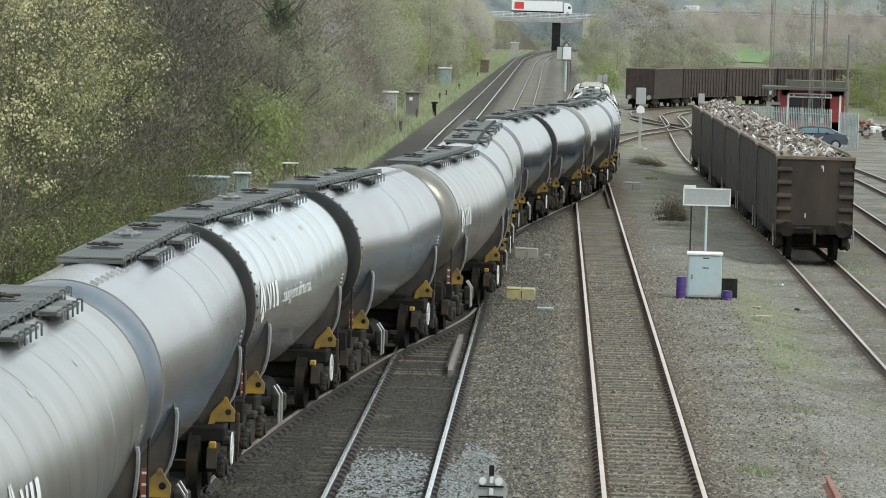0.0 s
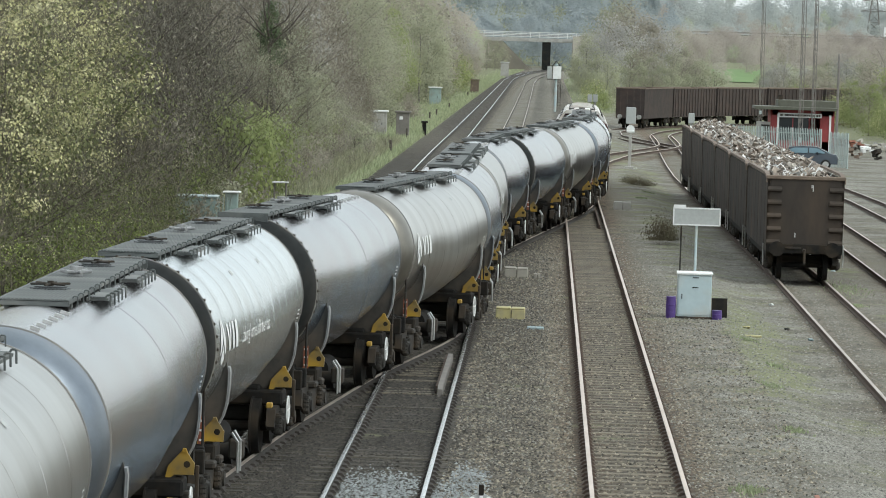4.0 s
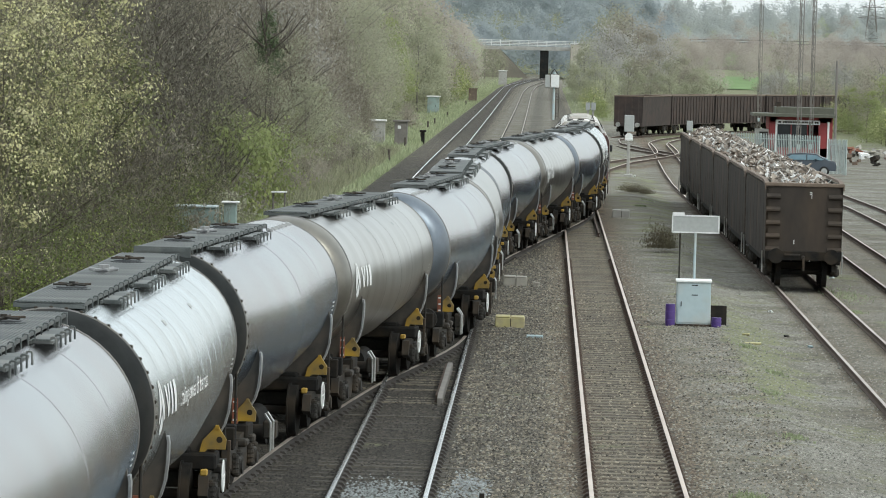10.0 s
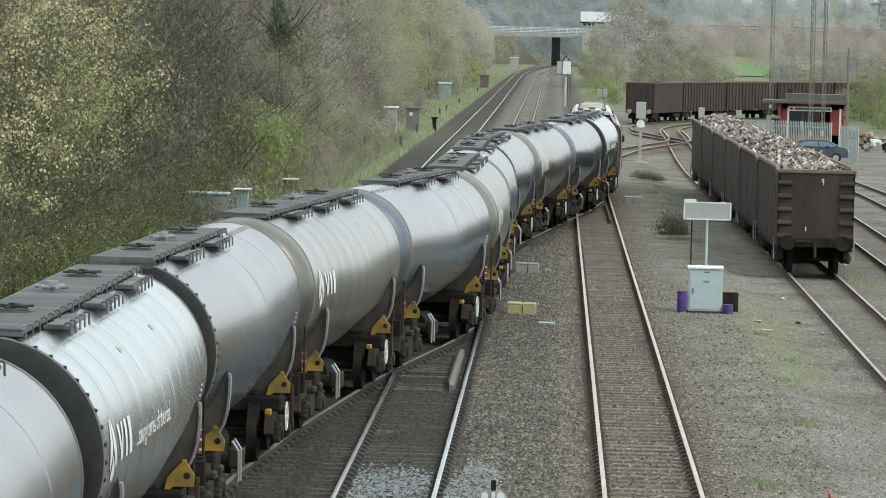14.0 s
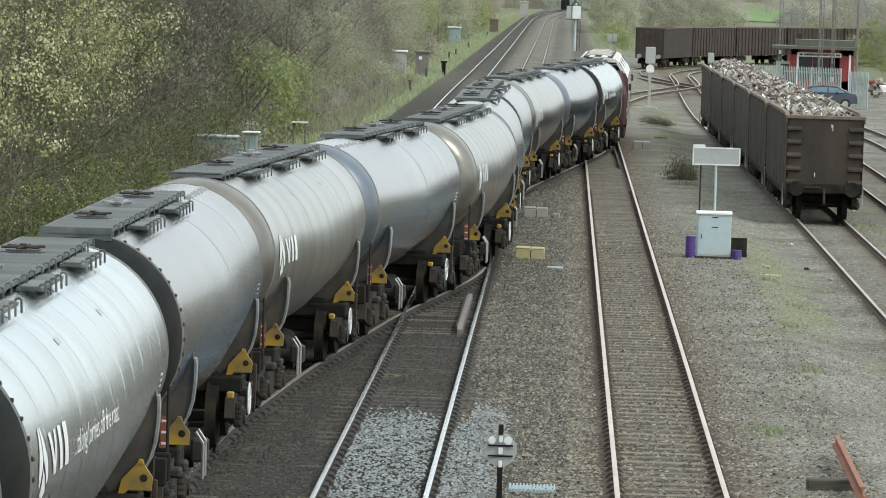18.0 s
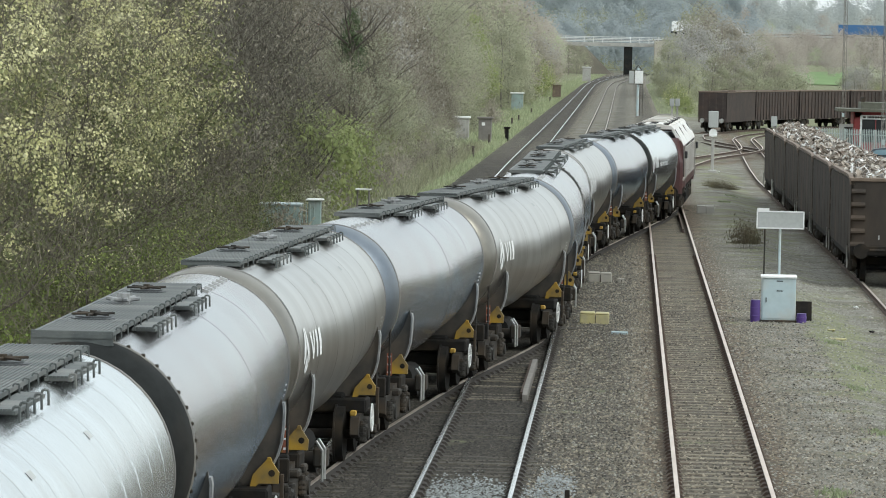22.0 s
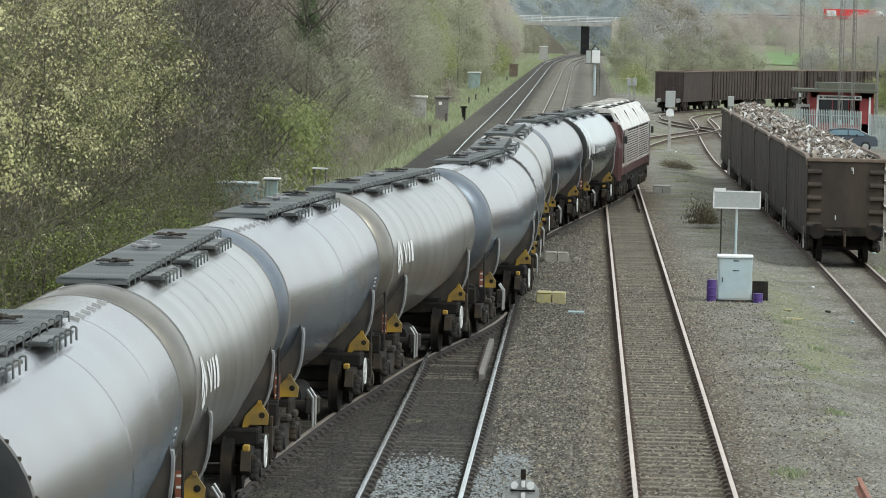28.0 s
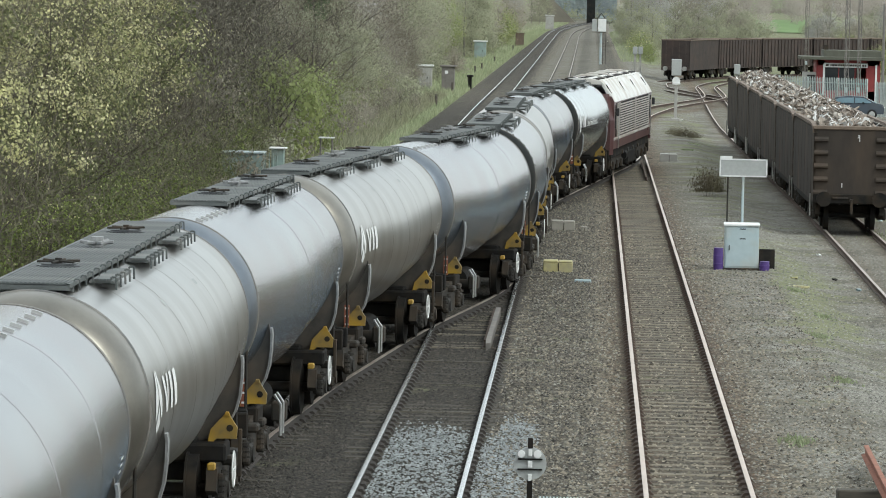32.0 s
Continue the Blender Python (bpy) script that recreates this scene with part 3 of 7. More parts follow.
def track(label, ln, z=0.0, sleepers=None, mat="sleeper_wood", spacing=0.68, bare=None, lift=0.0, settle=(-0.045, 0.008), group="railway tracks", head="rail_top", foot="rail_rust", dull_from=None):
    """A railway track: two rails (each with a bright head) on sleepers between the given distances."""
    t = thing("railway_track", label, "railway track", group)
    t.location = (0, 0, 0)
    ys, xs = thin(ln, 12)
    for off in (-0.7525, 0.7525):
        r = part("rail", rail_mesh("rail", ys, xs, off, z, "rail_rust", FOOT), foot, t, "rusty steel rail")
        near = ys <= (dull_from or 1e9)
        part("rail_head", rail_mesh("rail_head", ys[near], xs[near], off, z, "rail_top", HEAD), head, r, "worn shiny running surface")
        if dull_from:
            far = ys >= ys[near][-1]
            part("rail_head", rail_mesh("rail_head", ys[far], xs[far], off, z, "rail_top", HEAD), "rail_yard", r, "dull brown running surface")
    if sleepers:
        base = np.array([[-0.14, -0.07, -0.17], [0.14, -0.07, -0.17], [0.14, 0.07, -0.17], [-0.14, 0.07, -0.17], [-0.08, -0.05, -0.10], [0.08, -0.05, -0.10], [0.08, 0.05, -0.10], [-0.08, 0.05, -0.10]])
        quad = np.array([[4, 5, 6, 7], [0, 1, 5, 4], [1, 2, 6, 5], [2, 3, 7, 6], [3, 0, 4, 7]])
        cy = np.arange(sleepers[0], min(sleepers[1], 150), spacing)
        cy = np.repeat(cy, 2)
        cx = np.interp(cy, ln[0], ln[1]) + np.tile([-0.7525, 0.7525], len(cy) // 2)
        cv = base[None] + np.stack([cx, cy, np.full(len(cx), z)], 1)[:, None, :]
        me = bpy.data.meshes.new("fastening")
        me.from_pydata(cv.reshape(-1, 3).tolist(), [], (quad[None] + (np.arange(len(cx)) * 8)[:, None, None]).reshape(-1, 4).tolist())
        me.materials.append(MATS[foot])
        share("fastening", me, t, Matrix())["kind"] = "stuff"
        rnd = random.Random(len(xs))
        n = int((sleepers[1] - sleepers[0]) / spacing)
        for i in range(min(n, 300)):
            y = sleepers[0] + i * spacing
            x = float(np.interp(y, ln[0], ln[1]))
            d = float(np.interp(y + 1, ln[0], ln[1])) - x
            kind = "sleeper_concrete" if bare and bare[0] < y < bare[1] else mat
            share("sleeper", SLEEPERS[kind], t, Matrix.Translation((x + rnd.uniform(-0.04, 0.04), y, z - 0.165 + lift + rnd.uniform(*settle))) @ Matrix.Rotation(-math.atan(d) + rnd.uniform(-0.01, 0.01), 4, "Z"))
    return t


def part_line(ln, a, b):
    k = (ln[0] >= a) & (ln[0] <= b)
    return ln[0][k], ln[1][k]


# ---- foliage ----
def leaf_mesh(name, mat, seed, n, radius, height, base, clumps, leaf, shape=1.0, long=1.0, spread=0.55, even=0.0):
    """A crown: many small blades in uneven clumps inside an egg of that radius and height, from base upward."""
    r = np.random.default_rng(seed)
    u = r.normal(size=(clumps, 3))
    u /= np.linalg.norm(u, axis=1)[:, None]
    rad = r.uniform(0.35, 1.0, clumps) ** 0.6
    c = u * rad[:, None]
    c[:, 2] = (c[:, 2] * 0.5 + 0.5)
    c[:, 0] *= radius * (1.15 - 0.55 * c[:, 2] ** shape)
    c[:, 1] *= radius * (1.15 - 0.55 * c[:, 2] ** shape)
    c[:, 2] = base + c[:, 2] * height
    pick = r.integers(0, clumps, n)
    size = r.uniform(0.5, 1.25, clumps) * spread * radius * 0.5
    p = c[pick] + r.normal(size=(n, 3)) * size[pick][:, None] * np.array([1, 1, 0.8])
    p[:, 2] = np.maximum(p[:, 2], 0.1)
    # blades face outward from their clump and from the crown, so that clumps have a lit and a shaded side
    out = p - c[pick]
    out /= np.linalg.norm(out, axis=1)[:, None] + 1e-6
    crown = (p - np.array([0, 0, base + 0.4 * height])) / np.array([radius, radius, 0.6 * height])
    facing = (out * 0.9 + crown * 0.6 + np.array([0, 0, 0.3]) + r.normal(size=(n, 3)) * 0.42) * (1 - even) + np.array([0.15, -0.8, 0.6]) * even
    facing /= np.linalg.norm(facing, axis=1)[:, None]
    if long > 2:
        a = r.normal(size=(n, 3))
        a /= np.linalg.norm(a, axis=1)[:, None]
        a = a * 0.6 + np.array([0, 0, 0.55]) + (p - np.array([0, 0, base])) * np.array([0.12, 0.12, 0.0]) / max(radius, 0.1)
    else:
        a = np.cross(facing, r.normal(size=(n, 3)))
    a /= np.linalg.norm(a, axis=1)[:, None]
    b = np.cross(a, facing)
    b /= np.linalg.norm(b, axis=1)[:, None] + 1e-6
    s = leaf * r.uniform(0.55, 1.4, n)[:, None]
    v0, v1, v2, v3 = p - a * s * long * 0.5, p + b * s * 0.45, p + a * s * long * 0.5, p - b * s * 0.45
    verts = np.stack([v0, v1, v2, v3], 1).reshape(-1, 3)
    me = bpy.data.meshes.new(name)
    me.vertices.add(len(verts))
    me.vertices.foreach_set("co", verts.astype(np.float32).ravel())
    me.loops.add(n * 4)
    me.loops.foreach_set("vertex_index", np.arange(n * 4, dtype=np.int32))
    me.polygons.add(n)
    me.polygons.foreach_set("loop_start", np.arange(0, n * 4, 4, dtype=np.int32))
    me.update()
    me.materials.append(MATS[mat])
    return me


def trunk_mesh(seed, height, r0, radius, mat="bark", limbs=9, base=0.25):
    rnd = random.Random(seed)
    bm = bmnew()
    pts = [Vector((0, 0, -0.4))]
    for i in range(1, 6):
        pts.append(Vector((rnd.uniform(-0.05, 0.05) * height * 0.5, rnd.uniform(-0.05, 0.05) * height * 0.5, height * i / 5.5)))
    for i in range(5):
        tube(bm, pts[i], pts[i + 1], r0 * (1 - i * 0.18), r0 * (0.82 - i * 0.18), seg=7, caps=False)
    for i in range(limbs):
        k = rnd.uniform(base, 0.85)
        j = min(4, int(k * 5.5))
        s = pts[j].lerp(pts[j + 1], k * 5.5 - j if j < 4 else 0.6)
        a = rnd.uniform(0, 2 * math.pi)
        mid = s + Vector((math.cos(a), math.sin(a), rnd.uniform(0.5, 1.1))) * radius * rnd.uniform(0.35, 0.6)
        end = mid + Vector((math.cos(a + rnd.uniform(-0.6, 0.6)), math.sin(a + rnd.uniform(-0.6, 0.6)), rnd.uniform(0.4, 1.2))) * radius * rnd.uniform(0.3, 0.55)
        rr = r0 * 0.42 * (1 - 0.5 * k)
        tube(bm, s, mid, rr, rr * 0.6, seg=5, caps=False)
        tube(bm, mid, end, rr * 0.6, rr * 0.15, seg=5, caps=False)
        for q in range(2):
            e2 = mid.lerp(end, 0.4) + Vector((rnd.uniform(-1, 1), rnd.uniform(-1, 1), rnd.uniform(0.2, 1))) * radius * 0.3
            tube(bm, mid.lerp(end, 0.3 * q), e2, rr * 0.35, rr * 0.08, seg=4, caps=False)
    return mesh_of("trunk", bm, mat)


TREES = {}


def tree_kind(key, label, trunk, crowns, category="tree"):
    TREES[key] = (label, trunk, crowns, category)


def plant(key, x, y, scale=1.0, turn=0.0, z=None, stretch=1.0, group="trees beside the railway"):
    label, trunk, crowns, category = TREES[key]
    t = thing("tree" if category == "tree" else "bush", label, category, group)
    t.matrix_world = Matrix.Translation((x, y, float(ground_z(np.float64(x), np.float64(y))) if z is None else z)) @ Matrix.Rotation(turn, 4, "Z") @ Matrix.Diagonal((scale, scale, scale * stretch, 1))
    share("trunk", trunk, t, Matrix())
    for name, me in crowns:
        share(name, me, t, Matrix())["kind"] = "stuff"
    return t


def make_trees():
    tree_kind("pale", "young willow with pale yellow-green spring leaves", trunk_mesh(1, 7.5, 0.07, 2.2, limbs=18),
              [("crown", leaf_mesh("crown", "leaf_pale", 11, 5800, 2.3, 6.0, 3.0, 50, 0.062, spread=0.23)),
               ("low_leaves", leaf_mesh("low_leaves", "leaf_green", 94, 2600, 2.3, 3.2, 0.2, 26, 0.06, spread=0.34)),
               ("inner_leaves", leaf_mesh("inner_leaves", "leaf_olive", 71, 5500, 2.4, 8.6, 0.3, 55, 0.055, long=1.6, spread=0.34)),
               ("twigwork", leaf_mesh("twigwork", "twig_brown", 12, 6500, 2.4, 8.8, 0.3, 90, 0.014, long=26, spread=0.42))])
    tree_kind("pale_low", "bushy willow with fresh green and pale leaves", trunk_mesh(2, 4.5, 0.07, 2.2, limbs=12),
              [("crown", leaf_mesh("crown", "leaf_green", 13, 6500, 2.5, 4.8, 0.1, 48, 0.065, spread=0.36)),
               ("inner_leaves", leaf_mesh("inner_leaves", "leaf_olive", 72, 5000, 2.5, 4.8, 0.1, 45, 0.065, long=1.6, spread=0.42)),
               ("twigwork", leaf_mesh("twigwork", "twig_brown", 31, 2600, 2.5, 5.0, 0.1, 60, 0.014, long=24, spread=0.45)),
               ("catkin_cover", leaf_mesh("catkin_cover", "leaf_pale", 14, 260, 2.6, 4.4, 1.2, 24, 0.055, spread=0.26))])
    tree_kind("shade", "dark tangled leafless thicket tree", trunk_mesh(43, 8.5, 0.10, 2.8, limbs=22),
              [("twigwork", leaf_mesh("twigwork", "twig_dark", 44, 8500, 3.0, 9.0, 0.2, 75, 0.016, long=26, spread=0.46)),
               ("thicket", leaf_mesh("thicket", "twig_dark", 73, 6500, 3.0, 9.0, 0.2, 40, 0.055, long=2.5, spread=0.42)),
               ("crown", leaf_mesh("crown", "leaf_olive", 45, 4800, 3.1, 7.0, 0.0, 30, 0.055, spread=0.36))])
    tree_kind("bare", "bare brown tree with fine spring twigs", trunk_mesh(3, 8.5, 0.11, 2.8, limbs=22),
              [("twigwork", leaf_mesh("twigwork", "twig_brown", 15, 6000, 2.9, 9.0, 0.3, 70, 0.02, long=20, spread=0.46)),
               ("thicket", leaf_mesh("thicket", "veil_brown", 74, 6000, 2.9, 8.6, 0.3, 38, 0.06, long=2.2, spread=0.42))])
    tree_kind("budding", "tall tree with brown twigs and first green leaves", trunk_mesh(4, 9.0, 0.13, 3.0, limbs=22),
              [("twigwork", leaf_mesh("twigwork", "twig_brown", 16, 4500, 3.0, 9.4, 0.2, 60, 0.022, long=18, spread=0.46)),
               ("crown", leaf_mesh("crown", "veil_olive", 17, 8000, 3.1, 8.8, 0.1, 40, 0.06, long=1.5, spread=0.40))])
    tree_kind("fresh", "tree in soft fresh green leaf over brown twigs", trunk_mesh(91, 7.5, 0.12, 2.8, limbs=18),
              [("twigwork", leaf_mesh("twigwork", "twig_brown", 92, 3000, 2.9, 7.4, 0.2, 50, 0.022, long=18, spread=0.46)),
               ("crown", leaf_mesh("crown", "veil_green", 93, 8500, 3.0, 7.0, 0.1, 36, 0.06, long=1.4, spread=0.40))])
    for key, words, mat, seed in (("veil_grey", "bare greyish tree with a veil of fine twigs", "veil_grey", 34), ("veil_brown", "bare brown tree with a veil of fine twigs", "veil_brown", 36),
                                  ("veil_olive", "budding tree with thin olive leaves", "veil_olive", 38), ("veil_green", "tree in fresh bright green leaf", "veil_green", 40)):
        tree_kind(key, words, trunk_mesh(seed, 8.6, 0.11, 2.8, "bark_pale", limbs=10),
                  [("crown", leaf_mesh("crown", mat, seed + 40, 6500, 3.1, 9.0, 0.0, 42, 0.085, long=1.7, spread=0.42, even=0.35)),
                   ("twigwork", leaf_mesh("twigwork", "veil_brown", seed + 60, 1100, 3.0, 9.0, 0.3, 60, 0.03, long=14, spread=0.5))])
        tree_kind("far_" + key[5:], words, trunk_mesh(seed + 1, 8.6, 0.10, 2.8, "bark_pale", limbs=5),
                  [("crown", leaf_mesh("crown", mat, seed + 140, 5200, 3.1, 9.0, 0.0, 38, 0.14, long=1.6, spread=0.44, even=0.5))])
    tree_kind("sapling", "thin bare sapling in the lineside grass", trunk_mesh(75, 1.3, 0.03, 0.6, limbs=9),
              [("twigwork", leaf_mesh("twigwork", "veil_brown", 76, 120, 0.5, 0.9, 0.4, 20, 0.02, long=8, spread=0.5))])
    tree_kind("scrub", "low tangled brown scrub beside the line", trunk_mesh(46, 1.3, 0.03, 1.0, limbs=8),
              [("twigwork", leaf_mesh("twigwork", "veil_brown", 47, 1000, 1.3, 1.7, 0.0, 60, 0.075, long=3, spread=0.5))], "bush")
    tree_kind("scrub_green", "low green bramble and hawthorn scrub", trunk_mesh(48, 1.3, 0.03, 1.0, limbs=8),
              [("crown", leaf_mesh("crown", "veil_olive", 49, 1000, 1.3, 1.8, 0.0, 60, 0.095, long=1.4, spread=0.5))], "bush")
    tree_kind("hedge", "low green hawthorn bush", trunk_mesh(6, 2.0, 0.05, 1.4, limbs=8),
              [("crown", leaf_mesh("crown", "veil_green", 19, 3200, 1.7, 2.4, 0.0, 70, 0.10, spread=0.45))], "bush")
    tree_kind("dark_bush", "small low brown bramble bush", trunk_mesh(41, 0.25, 0.01, 0.2, limbs=4),
              [("twigwork", leaf_mesh("twigwork", "bramble", 42, 1500, 0.6, 0.42, 0.0, 40, 0.03, long=2, spread=0.6))], "bush")
    tree_kind("ivy", "tree trunk thickly covered with dark ivy", trunk_mesh(7, 10.5, 0.2, 2.2, limbs=14, base=0.6),
              [("ivy", leaf_mesh("ivy", "leaf_dark", 20, 5200, 0.62, 4.4, 4.9, 34, 0.075, spread=0.6)),
               ("twigwork", leaf_mesh("twigwork", "twig_brown", 21, 1600, 2.2, 6.0, 5.0, 60, 0.02, long=20, spread=0.5))])
    tree_kind("birch", "slender white birch with bare twigs", trunk_mesh(8, 11.0, 0.11, 2.0, "birch_bark", limbs=14),
              [("twigwork", leaf_mesh("twigwork", "veil_brown", 22, 2600, 1.8, 9.0, 2.5, 80, 0.03, long=9, spread=0.5))])
    tree_kind("yellow", "sallow bush with yellow-green spring leaves", trunk_mesh(9, 4.0, 0.08, 2.0, limbs=10),
              [("crown", leaf_mesh("crown", "veil_green", 23, 2600, 2.4, 4.6, 0.0, 80, 0.13, spread=0.45)),
               ("catkin_cover", leaf_mesh("catkin_cover", "leaf_pale", 24, 900, 2.4, 4.6, 0.2, 60, 0.10, spread=0.45))], "bush")


make_trees()


def wood(name, label, mat, spots, seed, n, leaf, long, radius=3.2, height=9.0):
    """A far wood as one mass: many crowns of loose blades and thin stems, joined."""
    base = []
    for k in range(3):
        me = leaf_mesh("w", mat, seed + k, n, radius, height, 0.2, 34, leaf, long=long, spread=0.5, even=0.72)
        v = np.empty(len(me.vertices) * 3, np.float32)
        me.vertices.foreach_get("co", v)
        base.append(v.reshape(-1, 3))
        bpy.data.meshes.remove(me)
    r = random.Random(seed)
    out = []
    for x, y, s in spots:
        v = base[r.randrange(3)] * np.float32(s)
        w = np.stack([v[:, 0] * r.choice((-1.0, 1.0)) + x, v[:, 1] + y, v[:, 2] * r.uniform(0.85, 1.2) + float(ground_z(np.float64(x), np.float64(y)))], 1)
        st = np.array([[-0.09, 0, -0.5], [0.09, 0, -0.5], [0.03, 0, 6.5], [-0.03, 0, 6.5]]) * s + np.array([x, y, float(ground_z(np.float64(x), np.float64(y)))])
        out += [w, st]
    verts = np.concatenate(out).astype(np.float32)
    m = len(verts) // 4
    me = bpy.data.meshes.new(name)
    me.vertices.add(len(verts))
    me.vertices.foreach_set("co", verts.ravel())
    me.loops.add(m * 4)
    me.loops.foreach_set("vertex_index", np.arange(m * 4, dtype=np.int32))
    me.polygons.add(m)
    me.polygons.foreach_set("loop_start", np.arange(0, m * 4, 4, dtype=np.int32))
    me.update()
    me.materials.append(MATS[mat])
    return tagged(new(name, me), label, "woodland", kind="stuff")


def scatter_trees():
    r = random.Random(42)

    def row(keys, y0, y1, step, x_of, depth, scale, stretch=1.0):
        y = y0
        while y < y1:
            x = x_of(y) - r.uniform(0, depth)
            if 420 < y < 492 and x > -18:
                x -= 3.2
            plant(r.choice(keys), x, y + r.uniform(-0.3, 0.3) * step, r.uniform(*scale), r.uniform(-0.7, 0.7), stretch=stretch * r.uniform(0.9, 1.15))
            y += step

    def spots(n, y0, y1, x_of, width, scale):
        out = []
        for k in range(n):
            y = r.uniform(y0, y1)
            out.append((x_of(y) + r.uniform(0, width), y, r.uniform(*scale)))
        return out

    # pale willows close behind the train
    for x, y, s in ((-10.9, 84, 0.95), (-11.8, 88, 1.1), (-11.1, 92, 1.0), (-12.6, 95, 1.15), (-11.7, 99, 0.95), (-12.9, 103, 1.05), (-13.8, 90, 1.25), (-15, 97, 1.25), (-11.3, 101, 1.15), (-12.1, 108, 1.1), (-12.2, 79, 1.1), (-13.0, 84, 1.2), (-11.6, 75, 1.0)):
        plant("pale", x, y, s, r.uniform(0, 6.28))
    for x, y, s in ((-10.2, 82, 0.7), (-10.3, 87, 0.8), (-10.4, 93, 0.75), (-10.6, 101, 0.7), (-10.9, 90, 0.62), (-11.1, 98, 0.7), (-11.5, 104, 0.75), (-11.7, 109, 0.72), (-11.2, 94, 0.7), (-12.0, 116, 0.75), (-12.4, 124, 0.6), (-12.8, 133, 0.55), (-13.3, 146, 0.62), (-13.6, 154, 0.7)):
        plant("pale_low", x, y, s, r.uniform(0, 6.28))
    row(["shade", "shade", "bare"], 108, 178, 4.5, lambda y: -13.2 - 0.012 * (y - 108), 3.0, (0.95, 1.25))
    row(["shade", "bare"], 96, 180, 7.0, lambda y: -18.0, 3.0, (1.3, 1.6))
    # olive growth in front, taller brown and grey trees behind
    row(["budding", "fresh"], 180, 214, 6.0, lambda y: -14.0, 1.5, (0.5, 0.7))
    row(["budding", "veil_olive"], 216, 262, 6.5, lambda y: -14.2, 1.5, (0.75, 1.0))
    row(["bare", "budding", "bare"], 176, 262, 8.0, lambda y: -19.5, 4.0, (1.35, 1.65))
    row(["veil_grey", "veil_brown", "bare"], 262, 330, 7.0, lambda y: -16.5, 3.5, (1.15, 1.5))
    row(["veil_brown", "bare"], 268, 330, 6.5, lambda y: -13.9, 0.9, (0.45, 0.62))
    row(["veil_olive", "veil_brown", "veil_grey", "veil_olive"], 335, 440, 8.0, lambda y: -14.8, 2.0, (0.75, 1.15))
    row(["veil_brown", "veil_olive", "veil_brown"], 330, 520, 8.0, lambda y: -19.0, 7.0, (1.2, 1.7))
    row(["far_olive", "far_green", "far_olive", "far_brown"], 440, 580, 9.0, lambda y: -13.8, 2.5, (0.8, 1.2))
    row(["far_brown", "far_grey", "far_brown"], 590, 760, 9.0, lambda y: -13.6, 2.5, (0.8, 1.15))
    row(["far_brown", "far_olive"], 520, 760, 9.0, lambda y: -18.5, 8.0, (1.2, 1.9))
    row(["far_green", "yellow", "hedge"], 470, 640, 21.0, lambda y: -12.6, 1.0, (0.5, 0.8))
    plant("yellow", -12.9, 585, 1.3, 0.4)
    plant("yellow", -12.7, 612, 1.1, 2.4)
    for x, y, s in ((-10.4, 232, 0.8), (-10.2, 251, 1.0), (-10.6, 263, 0.9), (-10.1, 275, 0.8), (-10.5, 240, 0.7)):
        plant("sapling", x, y, s, r.uniform(0, 6.28))
    plant("budding", -13.2, 206, 0.72, 1.2)
    for k, x, y, s in (("fresh", -12.8, 166, 0.40), ("budding", -13.1, 176, 0.55), ("fresh", -12.9, 219, 0.6), ("veil_olive", -12.6, 229, 0.62), ("fresh", -13.0, 241, 0.72), ("veil_olive", -12.9, 252, 0.62), ("budding", -13.6, 233, 0.9), ("veil_brown", -12.9, 262, 0.5)):
        plant(k, x, y, s, r.uniform(0, 6.28))
    plant("bare", -14.3, 208, 0.7, 2.2)
    row(["scrub", "scrub_green", "scrub", "scrub"], 118, 292, 4.4, lambda y: -11.8 - 0.35 * math.sin(y * 0.11), 1.4, (0.6, 1.15))
    row(["scrub", "scrub_green"], 292, 345, 5.0, lambda y: -13.9, 0.8, (0.9, 1.3))
    row(["scrub", "scrub_green", "scrub_green"], 345, 700, 11.0, lambda y: -12.2, 1.5, (0.6, 1.2))
    for x, y, s in ((-13.3, 140, 1.3), (-13.9, 155, 1.6), (-13.2, 163, 1.3), (-13.0, 176, 1.5), (-13.2, 203, 1.2), (-12.6, 190, 1.0)):
        plant("hedge" if y > 170 else "pale_low", x, y, s * (1 if y > 170 else 0.42), r.uniform(0, 6.28), stretch=1.25)
    plant("ivy", -13.75, 215, 1.0, 1.0)
    plant("birch", -14.2, 268, 1.1, 2.0)
    plant("birch", -15.2, 262, 0.9, 4.0)
    # east of the line
    row(["hedge", "yellow", "far_olive"], 500, 760, 17.0, lambda y: 7.5, 2.0, (0.6, 0.9))
    for x, y, s in ((8.2, 640, 1.15), (10.2, 655, 1.5), (13.0, 670, 1.7), (9.6, 690, 1.6), (12.2, 705, 1.75), (15.4, 715, 1.65), (10.5, 735, 1.7), (14.2, 750, 1.75), (17.6, 735, 1.5), (8.4, 665, 0.9), (19.5, 755, 1.35), (22.0, 770, 1.2), (16.8, 690, 1.2), (20.6, 725, 1.1), (12.0, 630, 0.8), (15.5, 640, 0.75), (18.5, 655, 0.8)):
        plant(r.choice(("far_brown", "far_brown", "far_grey", "far_olive")) if s > 1.0 else "far_olive", x, y, s, r.uniform(-0.7, 0.7))
    y = 620.0
    while y < 880:
        for k in range(3):
            u = r.choice((r.uniform(0.021, 0.037), r.uniform(0.051, 0.085)))
            plant(r.choice(("far_brown", "far_brown", "far_grey", "far_olive")), u * y, y + r.uniform(-6, 6), r.uniform(0.45, 0.75), r.uniform(-0.7, 0.7))
            plant(r.choice(("scrub", "scrub", "scrub_green")), u * y + r.uniform(-4, 4), y - 6, r.uniform(1.2, 2.0), r.uniform(0, 6.28))
        y += 18
